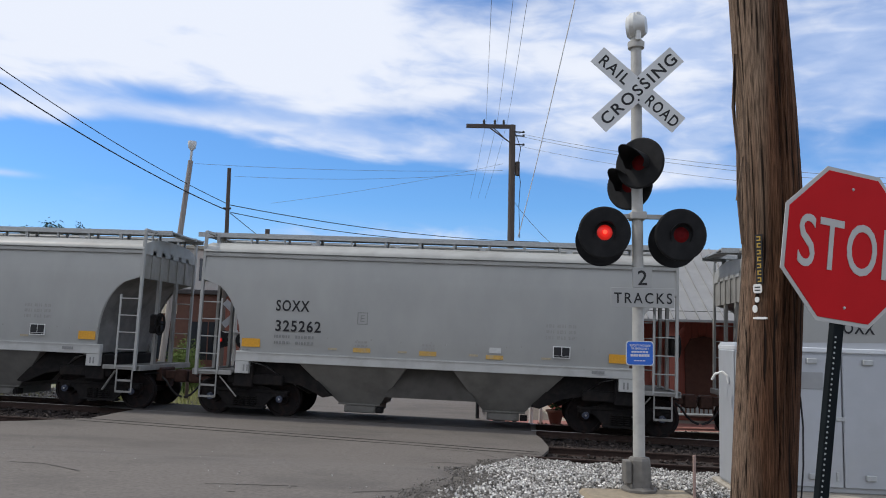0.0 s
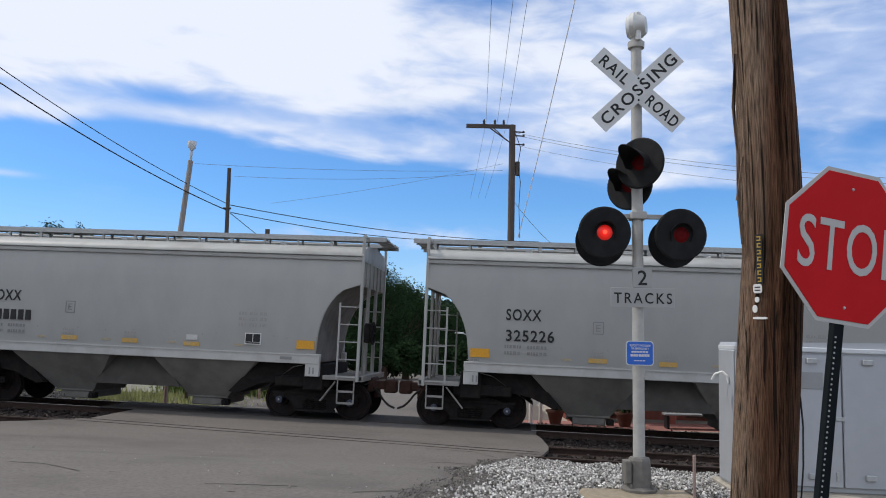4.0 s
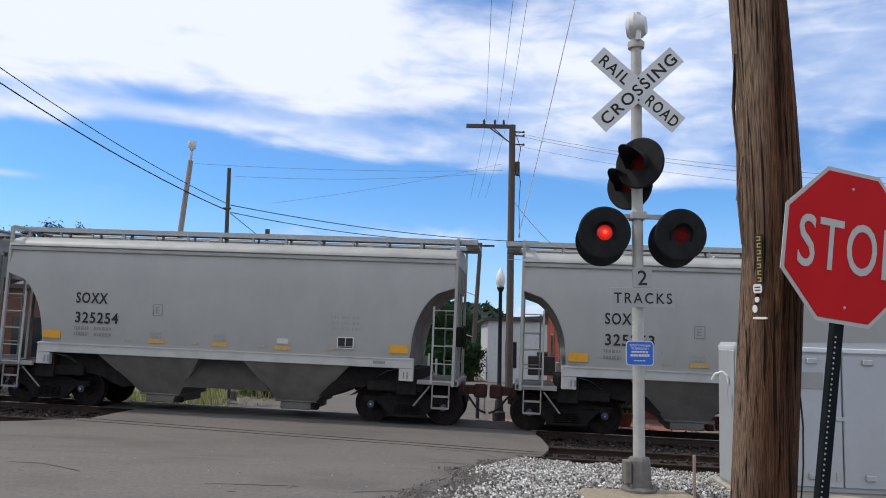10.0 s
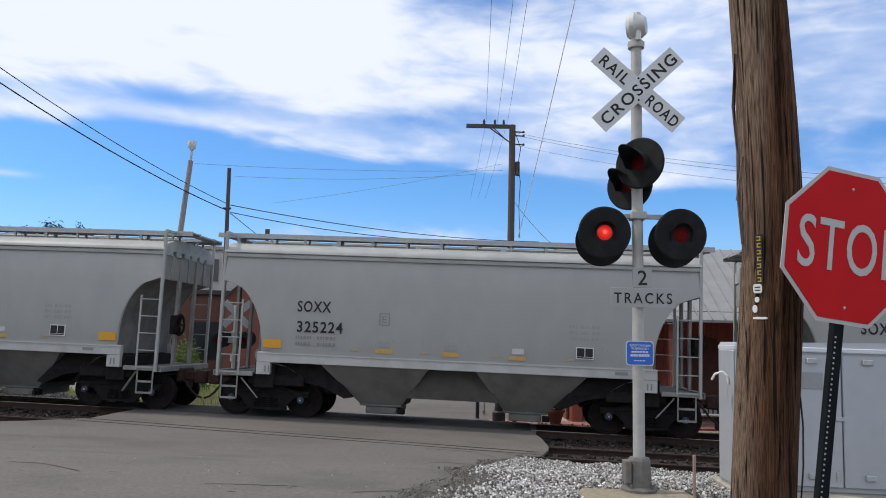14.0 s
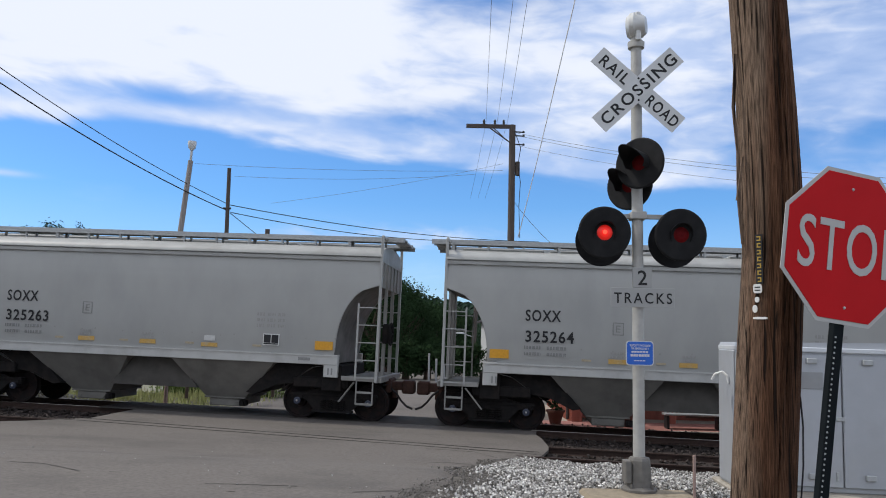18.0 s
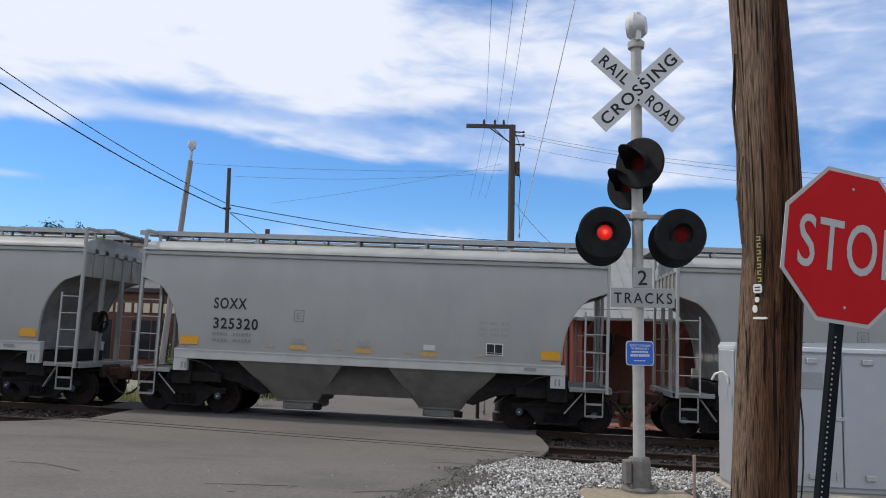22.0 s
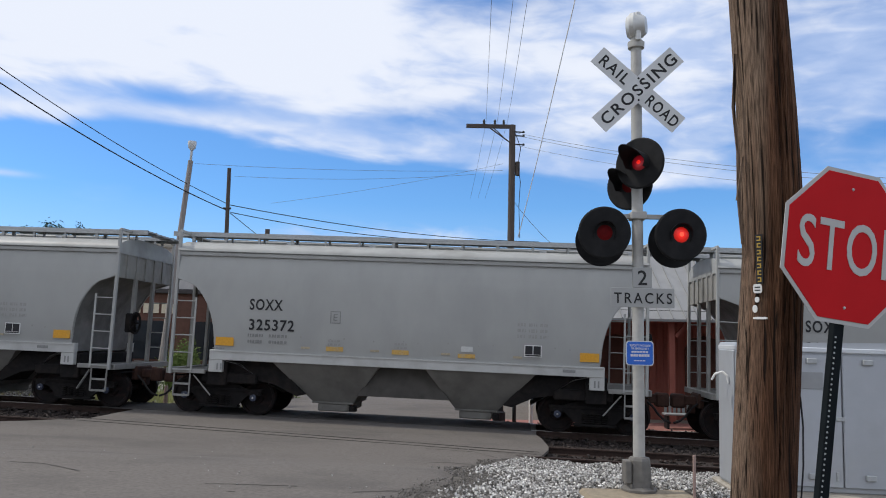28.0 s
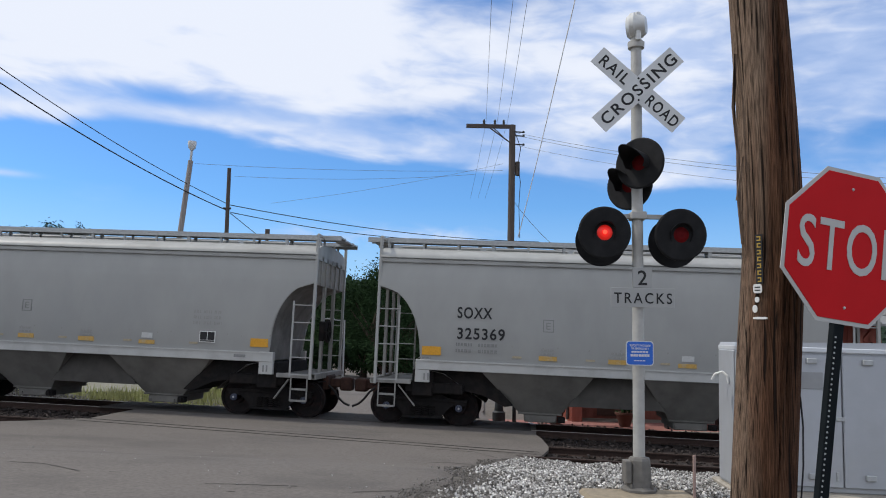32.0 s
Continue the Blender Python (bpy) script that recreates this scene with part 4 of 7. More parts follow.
    # trucks
    for e in (-1, 1):
        bm = B()
        box(bm, -0.2, 0.2, -1.0, 1.0, 0.42, 0.74, 0.03)
        tr = part("truck", bm, M["truck_iron"], car, at=pose(e * 4.7, 0, 0))
        for sd in (-1, 1):
            bm = B()
            out = [(-1.08, 0.52), (-0.72, 0.50), (-0.42, 0.20), (0.42, 0.20), (0.72, 0.50), (1.08, 0.52), (1.08, 0.63), (0.72, 0.67), (0.40, 0.78), (-0.40, 0.78), (-0.72, 0.67), (-1.08, 0.63)]
            prism(bm, out, 0.12, Matrix.Translation((0, sd * 1.02 - 0.06, 0)))
            box(bm, -1.1, 1.1, sd * 1.02 - 0.1, sd * 1.02 + 0.1, 0.60, 0.66, 0.01)
            box(bm, -0.5, 0.5, sd * 1.02 - 0.12, sd * 1.02 + 0.12, 0.19, 0.25, 0.01)
            for x in (-0.9, 0.9):
                box(bm, x - 0.13, x + 0.13, sd * 1.02 - 0.09, sd * 1.02 + 0.09, 0.50, 0.64, 0.02)
            for x in (-0.24, -0.08, 0.08, 0.24):
                for k in range(5):
                    z = 0.27 + k * 0.05
                    spin(bm, [(0.06, z), (0.075, z + 0.012), (0.06, z + 0.025)], 8, m=Matrix.Translation((x, sd * 1.10, 0)))
            part("side_frame", bm, M["truck_iron"], tr)
        for x in (-0.9, 0.9):
            bm = B()
            for sd in (-1, 1):
                prof = [(0.0, 0.68), (0.20, 0.68), (0.34, 0.66), (0.40, 0.675), (0.475, 0.675), (0.482, 0.70), (0.462, 0.715), (0.457, 0.81), (0.40, 0.815), (0.385, 0.785), (0.17, 0.77), (0.15, 0.84), (0.09, 0.85), (0.085, 1.12), (0.0, 1.12)]
                spin(bm, [(r, sd * h) for r, h in prof], 28, "Y")
            rod(bm, (0, -0.7, 0), (0, 0.7, 0), 0.08, seg=12)
            wh = part("wheelset", bm, M["wheel_steel"], tr, smooth=True, at=pose(x, 0, 0.457))
            # bearing end caps turn with the axle; three bolts each
            bm = B()
            for sd in (-1, 1):
                spin(bm, [(0.0, sd * 1.12), (0.085, sd * 1.12), (0.085, sd * 1.16), (0.0, sd * 1.175)], 14, "Y")
                for k in range(3):
                    a = 2 * math.pi * k / 3
                    spin(bm, [(0.0, sd * 1.16), (0.022, sd * 1.16), (0.022, sd * 1.19), (0.0, sd * 1.19)], 6, "Y", Matrix.Translation((0.055 * math.cos(a), 0, 0.055 * math.sin(a))))
            nb = len(bm.faces)
            for sd in (-1, 1):
                spin(bm, [(0.0, sd * 1.172), (0.026, sd * 1.172), (0.024, sd * 1.185), (0.0, sd * 1.187)], 8, "Y")
            caps = new("bearing_cap", to_mesh("bearing_cap", bm, M["cap_blue"]))
            # joined into the wheelset's own mesh below to keep three levels
            bm2 = B()
            bm2.from_mesh(wh.data)
            n0 = len(bm2.faces)
            bm2.from_mesh(caps.data)
            bm2.faces.ensure_lookup_table()
            for f in bm2.faces[n0:]:
                f.material_index = 1 if f.index - n0 < nb else 2
            bm2.to_mesh(wh.data)
            bm2.free()
            wh.data.materials.append(M["cap_blue"])
            wh.data.materials.append(M["bright_steel"])
            bpy.data.objects.remove(caps)
    # markings on the near and the far side
    for sd in (-1, 1):
        turn = Matrix.Identity(4) if sd < 0 else pose(0, 0, 0, 0, 0, 180)

        def face(z):
            for (y0, z0), (y1, z1) in zip(PROFILE, PROFILE[1:]):
                if z0 <= z <= z1:
                    return -(y0 + (y1 - y0) * (z - z0) / (z1 - z0))
            return -1.5

        mark = letters("SOXX", 0.262, 0.004, M["black_paint"], car, "reporting_mark", spacing=1.16, bold=0.025)
        c, w = mesh_width(mark)
        mark.matrix_basis = turn @ pose(-3.89, face(2.80) - 0.010, 2.665, 0) @ Matrix.Diagonal((0.845 / w, 1, 1, 1))
        for x, w, h, z in ((-4.72, 0.46, 0.21, 1.74), (-1.90, 0.43, 0.11, 1.72), (-0.26, 0.42, 0.11, 1.71), (1.36, 0.42, 0.10, 1.70), (4.28, 0.45, 0.21, 1.74)):
            bm = B()
            y = face(z + h) - 0.004
            box(bm, x, x + w, y - 0.002, y + 0.03, z, z + h)
            part("reflector", bm, M["yellow" if h > 0.2 else "yellow_faded"], car, "yellow reflective strip" if h > 0.2 else "faded yellow reflective strip", at=turn)
        bm = B()
        y = face(1.85) - 0.003
        for k in range(10):
            x = -3.4 + k * 0.87
            if abs(x % 1.7 - 0.8) < 0.5:
                box(bm, x, x + 0.22, y - 0.001, y + 0.02, 1.75, 1.80)
        tagged(part("rust_stain", bm, M["faint_orange"], car, at=turn), kind="stuff")
        bm = B()
        y = face(2.0) - 0.006
        box(bm, 1.44, 1.72, y - 0.002, y + 0.02, 1.85, 1.98)
        part("label_plate", bm, M["label_dull"], car, at=turn)
        bm = B()
        y = face(2.09) - 0.006
        box(bm, 2.96, 3.37, y - 0.002, y + 0.02, 1.80, 2.08)
        pl = part("service_panel", bm, M["white_decal"], car, "white panel with two black squares", at=turn)
        bm = B()
        box(bm, 2.98, 3.155, y - 0.008, y - 0.002, 1.86, 2.06)
        box(bm, 3.175, 3.35, y - 0.008, y - 0.002, 1.86, 2.06)
        box(bm, 2.98, 3.35, y - 0.008, y - 0.002, 1.82, 1.85)
        part("black_square", bm, M["black_paint"], pl)
        bm = B()
        for k, z in enumerate((1.99, 1.84)):
            bars(bm, -3.90, z, 0.40, 0.075, 4, face(z + 0.08) - 0.004, 31 + k)
            bars(bm, -3.36, z, 0.46, 0.075, 4, face(z + 0.08) - 0.004, 41 + k)
        tagged(part("data_stencil", bm, M["faint_ink"], car, at=turn), kind="stuff")
        bm = B()
        for k, z in enumerate((1.95, 1.86)):
            bars(bm, -1.86, z, 0.34, 0.05, 3, face(z + 0.06) - 0.004, 71 + k)
            bars(bm, -0.20, z - 0.01, 0.32, 0.05, 3, face(z + 0.06) - 0.004, 81 + k)
        for k in range(14):
            x = -3.3 + k * 0.61 + 0.13 * (k % 3)
            box(bm, x, x + 0.035, face(2.02) - 0.004, face(2.02) + 0.02, 1.98 + 0.03 * (k % 2), 2.02 + 0.03 * (k % 2))
        tagged(part("strip_stencil", bm, M["ghost_ink"], car, at=turn), kind="stuff")
        bm = B()
        for k, z in enumerate((2.52, 2.38, 2.24)):
            for j in range(3):
                bars(bm, 2.78 + j * 0.27, z, 0.2, 0.08, 3, face(z + 0.08) - 0.003, 51 + k * 3 + j)
        tagged(part("data_block", bm, M["ghost_ink"], car, at=turn), kind="stuff")
        bm = B()
        y = face(2.7) - 0.003
        for x0, x1, z0, z1 in ((-1.82, -1.56, 2.40, 2.42), (-1.82, -1.56, 2.68, 2.70), (-1.82, -1.80, 2.42, 2.68), (-1.58, -1.56, 2.42, 2.68), (-1.74, -1.64, 2.47, 2.49), (-1.74, -1.64, 2.54, 2.56), (-1.74, -1.64, 2.61, 2.63), (-1.74, -1.72, 2.49, 2.61)):
            box(bm, x0, x1, y - 0.002, y + 0.02, z0, z1)
        part("square_mark", bm, M["faint_ink"], car, at=turn)
        bm = B()
        y = -1.56
        bars(bm, -4.8, 1.655, 0.3, 0.03, 2, face(1.66) - 0.006, 61)
        box(bm, 3.88, 4.18, y - 0.003, y, 1.47, 1.54)
        tagged(part("sill_stencil", bm, M["faint_ink"], car, at=turn), kind="stuff")
    return car


# running numbers, front to rear; those that pass unseen stay blank
NUMBERS = {-1: 0, 0: 262, 1: 272, 2: 273, 3: 274, 4: 275, 5: 226, 7: 227, 8: 228, 9: 231, 10: 230, 11: 240, 12: 252, 13: 253, 14: 254, 15: 258, 16: 260,
           17: 261, 18: 238, 19: 224, 20: 233, 22: 266, 23: 265, 24: 264, 25: 263, 26: 285, 27: 340, 28: 339, 29: 319, 30: 320, 31: 391, 32: 392, 33: 401,
           34: 351, 35: 353, 37: 357, 38: 372, 39: 398, 40: 390, 41: 395, 42: 396, 43: 369}
CARS = {}


def build_train():
    first = hopper_car()
    for k in range(-3, 47):
        car = first if k == -3 else copy_thing(first, Matrix.Identity(4))
        CARS[k] = car
    for k, car in CARS.items():
        n = NUMBERS.get(k, 0)
        if n:
            t = letters("325%03d" % n, 0.262, 0.004, M["black_paint"], car, "car_number", spacing=1.14, bold=0.025)
            c, w = mesh_width(t)
            twin = new("car_number", t.data)
            twin.parent = car
            for t, turn in ((t, Matrix.Identity(4)), (twin, pose(0, 0, 0, 0, 0, 180))):
                tagged(t, kind="stuff")
                t.matrix_basis = turn @ pose(-3.89, -1.590, 2.165, 2.5) @ Matrix.Diagonal((1.15 / w, 1, 1, 1))
        else:
            bm = B()
            for i in range(6):
                box(bm, -3.89 + i * 0.2, -3.89 + i * 0.2 + 0.14, -1.600, -1.56, 2.17, 2.43)
            part("car_number", bm, M["black_paint"], car)


build_train()

# ---- the crossing signal ----
SIGNAL_X, SIGNAL_Y = 2.235, 8.75
LENSES = []
FAR_X = -7.34


def crossing_signal():
    sig = thing("crossing_signal", "silver railroad crossing signal mast with crossbuck and red flashing lights", "crossing signal", pose(SIGNAL_X, SIGNAL_Y, 0.0, 0, 0.0, 0))
    bm = B()
    rod(bm, (0, 0, 0.3), (0, 0, 5.12), 0.066, 0.062, 20)
    part("mast", bm, M["mast"], sig, smooth=True)
    bm = B()
    spin(bm, [(0.20, 0.0), (0.20, 0.025), (0.145, 0.05), (0.135, 0.1), (0.125, 0.33), (0.11, 0.36), (0.07, 0.37)], 8)
    box(bm, -0.18, -0.11, -0.12, 0.06, 0.09, 0.33, 0.01)
    for a in range(4):
        x, y = 0.165 * math.cos(a * math.pi / 2 + 0.78), 0.165 * math.sin(a * math.pi / 2 + 0.78)
        rod(bm, (x, y, 0.02), (x, y, 0.09), 0.016, seg=6)
    part("base_casting", bm, M["base_iron"], sig, "grey cast junction box at the mast foot")
    # bell on top
    bm = B()
    spin(bm, [(0.062, 5.08), (0.095, 5.09), (0.10, 5.16), (0.07, 5.18), (0.06, 5.22)], 16)
    part("bell_socket", bm, M["mast"], sig, smooth=True)
    bm = B()
    spin(bm, [(0.0, -0.11), (0.12, -0.10), (0.165, -0.05), (0.17, 0.0), (0.15, 0.02), (0.14, 0.07), (0.10, 0.12), (0.0, 0.13)], 24, "X", pose(0.0, 0, 5.36, 0, 0, -25))
    box(bm, -0.03, 0.03, -0.12, -0.05, 5.15, 5.5, 0.01)
    part("bell", bm, M["bell"], sig, "grey electric bell on the mast top", smooth=True)
    # crossbuck
    zc, yb = 4.55, -0.105
    for ang, words in ((-41.5, ("RAIL", "ROAD")), (43.5, ("CROSSING",))):
        y = yb if len(words) == 2 else yb - 0.012
        m = pose(-0.01, y, zc) @ Matrix.Rotation(-radians(ang), 4, "Y")
        bm = B()
        box(bm, -0.63, 0.63, -0.004, 0.004, -0.118, 0.118)
        for f in bm.faces:
            f.material_index = 1 if f.calc_center_median().y > 0.003 else 0
        blade = part("crossbuck_blade", bm, [M["sign_white"], M["plate_gray"]], sig, at=m)
        if len(words) == 2:
            spots = ((words[0], -0.565, 0.40), (words[1], 0.15, 0.44))
        else:
            spots = ((words[0], -0.575, 1.15),)
        for wd, x, wide in spots:
            t = letters(wd, 0.134, 0.003, M["sign_black"], blade, "lettering", spacing=1.22, bold=0.022)
            c, w = mesh_width(t)
            t.matrix_basis = pose(x, -0.0055, -0.068) @ Matrix.Diagonal((wide / w, 1, 1, 1))
    bm = B()
    for z in (zc + 0.13, zc - 0.13):
        spin(bm, [(0.0, -0.132), (0.012, -0.13), (0.012, -0.05), (0.0, -0.05)], 10, "Y", pose(-0.005, 0, z))
    part("bolt", bm, M["sign_black"], sig)

    def light(x, y, z, yaw, pitch, lit, visor=0.26, glowing="lens_lit", label="black round signal light with a hooded red lens"):
        m = pose(x, y, z) @ Euler((radians(pitch), 0, radians(yaw))).to_matrix().to_4x4()
        bm = B()
        spin(bm, [(0.115, -0.012), (0.28, -0.012), (0.296, 0.0), (0.296, 0.012), (0.28, 0.006), (0.115, 0.006)], 36, "Y")
        unit = part("light_unit", bm, M["signal_black"], sig, label, smooth=True, at=m)
        bm = B()
        spin(bm, [(0.125, 0.0), (0.13, 0.12), (0.09, 0.20), (0.05, 0.22), (0.0, 0.22)], 24, "Y")
        part("housing", bm, M["signal_black"], unit, smooth=True)
        bm = B()
        n = 20
        ro, ri = 0.125, 0.12
        prev = None
        for i in range(n + 1):
            a = radians(-35) + radians(250) * i / n
            ln = visor * (0.35 + 0.65 * max(0, math.sin(max(0, min(math.pi, a + 0.0))))) if 0 <= a <= math.pi else visor * 0.35
            cs = (math.cos(a), math.sin(a))
            ring = [bm.verts.new((ro * cs[0], -0.012, ro * cs[1])), bm.verts.new((ro * 1.04 * cs[0], -ln, ro * 1.04 * cs[1])), bm.verts.new((ri * 1.04 * cs[0], -ln, ri * 1.04 * cs[1])), bm.verts.new((ri * cs[0], -0.012, ri * cs[1]))]
            if prev:
                for q in range(4):
                    w = (q + 1) % 4
                    bm.faces.new((prev[q], prev[w], ring[w], ring[q]))
            prev = ring
        part("visor", bm, M["signal_black"], unit, smooth=True)
        # the lens: one side of the turning shutter glows, the other is dark
        bm = B()
        spin(bm, [(0.0, -0.030), (0.05, -0.026), (0.085, -0.014), (0.102, 0.0)], 24, "Y")
        for f in bm.faces:
            f.material_index = 1
        n0 = len(bm.faces)
        spin(bm, [(0.102, 0.001), (0.085, 0.014), (0.05, 0.026), (0.0, 0.030)], 24, "Y")
        bm.faces.ensure_lookup_table()
        n1 = len(bm.faces)
        spin(bm, [(0.0, -0.035), (0.022, -0.034), (0.026, -0.027)], 14, "Y", pose(0.0, 0, 0.005))
        bm.faces.ensure_lookup_table()
        for f in bm.faces[n0:n1]:
            f.material_index = 0
        for f in bm.faces[n1:]:
            f.material_index = 2
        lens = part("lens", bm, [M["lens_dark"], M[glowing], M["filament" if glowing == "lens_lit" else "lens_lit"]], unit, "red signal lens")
        if lit:
            LENSES.append((lens, lit))
        else:
            lens.matrix_basis = pose(0, 0, 0, 0, 0, 180)
        return unit

    # two lamps toward the viewer, their twins behind them toward the far side
    light(-0.425, -0.22, 2.844, -2, 4, "L", 0.10)
    light(0.432, -0.22, 2.838, 2, 4, "R", 0.10)
    light(-0.386, 0.20, 2.80, 180, 0, "")
    light(0.47, 0.20, 2.80, 180, 0, "")
    # the pair that looks down the side road
    light(-0.02, -0.20, 3.655, -40, 0, "R", 0.43, "lens_side")
    light(-0.05, 0.16, 3.47, -42, 0, "", 0.43)
    bm = B()
    beam(bm, (-0.45, 0, 3.07), (0.45, 0, 3.07), 0.05, 0.05)
    box(bm, -0.09, 0.09, -0.09, 0.09, 3.03, 3.12, 0.01)
    part("cross_arm", bm, M["mast"], sig)
    for x in (-0.40, 0.45):
        bm = B()
        rod(bm, (x, 0, 3.07), (x, -0.02, 2.86), 0.03)
        rod(bm, (x, -0.2, 2.85), (x, 0.2, 2.82), 0.06)
        part("light_bracket", bm, M["mast"], sig)
    for z, y in ((3.63, -0.12), (3.46, 0.12)):
        bm = B()
        rod(bm, (0, 0, z), (-0.03, y, z), 0.04)
        part("light_bracket", bm, M["mast"], sig)
    # number of tracks
    bm = B()
    box(bm, -0.08, 0.14, -0.09, -0.08, 2.243, 2.47, 0.003)
    plate = part("track_count_plate", bm, M["plate_white"], sig)
    t = letters("2", 0.165, 0.003, M["sign_black"], plate)
    c, w = mesh_width(t)
    t.matrix_basis = pose(-c + 0.03, -0.0925, 2.275)
    bm = B()
    box(bm, -0.33, 0.39, -0.095, -0.085, 2.02, 2.24, 0.003)
    plate = part("track_word_plate", bm, M["plate_white"], sig)
    t = letters("TRACKS", 0.118, 0.003, M["sign_black"], plate, spacing=1.3)
    c, w = mesh_width(t)
    t.matrix_basis = pose(-0.295, -0.0975, 2.067) @ Matrix.Diagonal((0.655 / w, 1, 1, 1))
    # emergency notice
    def rounded(x0, x1, z0, z1, r):
        out = []
        for cx, cz, a0 in ((x1 - r, z1 - r, 0), (x0 + r, z1 - r, 90), (x0 + r, z0 + r, 180), (x1 - r, z0 + r, 270)):
            out += [(cx + r * math.cos(radians(a0 + k * 22.5)), cz + r * math.sin(radians(a0 + k * 22.5))) for k in range(5)]
        return out

    bm = B()
    prism(bm, rounded(-0.160, 0.150, 1.372, 1.645, 0.035), 0.008, Matrix.Translation((0, -0.088, 0)))
    part("notice_border", bm, M["sign_white"], sig)
    bm = B()
    prism(bm, rounded(-0.150, 0.140, 1.382, 1.635, 0.030), 0.004, Matrix.Translation((0, -0.0905, 0)))
    notice = part("emergency_notice", bm, M["blue_sign"], sig, "blue emergency notice with white lines")
    for wd, z, wide in (("REPORT PROBLEM", 1.582, 0.23), ("OR EMERGENCY", 1.548, 0.20)):
        t = letters(wd, 0.024, 0.002, M["sign_white"], notice)
        c, w = mesh_width(t)
        t.matrix_basis = pose(-0.005 - wide / 2, -0.0915, z) @ Matrix.Diagonal((wide / w, 1, 1, 1))
    bm = B()
    for z, x0, x1, h in ((1.513, -0.10, 0.09, 0.02), (1.470, -0.11, -0.03, 0.028), (1.470, -0.02, 0.10, 0.028), (1.420, -0.07, 0.06, 0.012)):
        k = x0
        while k < x1:
            box(bm, k, min(k + 0.026, x1), -0.0925, -0.090, z, z + h)
            k += 0.032
    part("notice_bars", bm, M["sign_white"], notice)
    return sig


def far_signal():
    """The twin across the tracks, turned to the traffic on that side."""
    near = crossing_signal()
    near_parts = list(near.children_recursive)
    twin = copy_thing(near, pose(FAR_X, 27.5, -0.68, 0, 0, 180))
    tagged(twin, "shorter crossing signal across the tracks, seen from its back")
    back = [o for o in near_parts if o.name.startswith("light_unit")]
    gone = []
    for old, made in zip(near_parts, list(twin.children_recursive)):
        base = old.name.split(".")[0]
        if base == "lens":
            i = back.index(old.parent)
            if i in (2, 3):
                LENSES.append((made, "L" if i == 3 else "R"))
        if base in ("crossbuck_blade", "bolt"):
            made.matrix_basis = Matrix.Translation((0, 0, -1.49)) @ made.matrix_basis
        if base == "mast":
            made.matrix_basis = Matrix.Diagonal((1, 1, 0.66, 1))
        if base in ("cross_arm", "light_bracket") or (base == "light_unit" and back.index(old) < 4):
            made.matrix_basis = Matrix.Translation((0, 0, -0.67)) @ made.matrix_basis
        if base in ("bell", "bell_socket") or (base == "light_unit" and back.index(old) >= 4):
            gone += [made] + list(made.children_recursive)
    for o in {q.name: q for q in gone}.values():
        bpy.data.objects.remove(o)


far_signal()


def concrete_footing():
    bm = B()
    box(bm, -0.62, 0.62, -0.5, 0.22, -0.5, 0.0, 0.05)
    for v in bm.verts:
        v.co += Vector((0, 0, 0.02 * noise.noise(v.co * 3)))
    ob = part("concrete_footing", bm, M["footing"], at=pose(SIGNAL_X - 0.05, SIGNAL_Y - 0.1, 0.0, 0, 0, 3))
    tagged(ob, "weathered concrete footing under the signal mast", "footing")


concrete_footing()


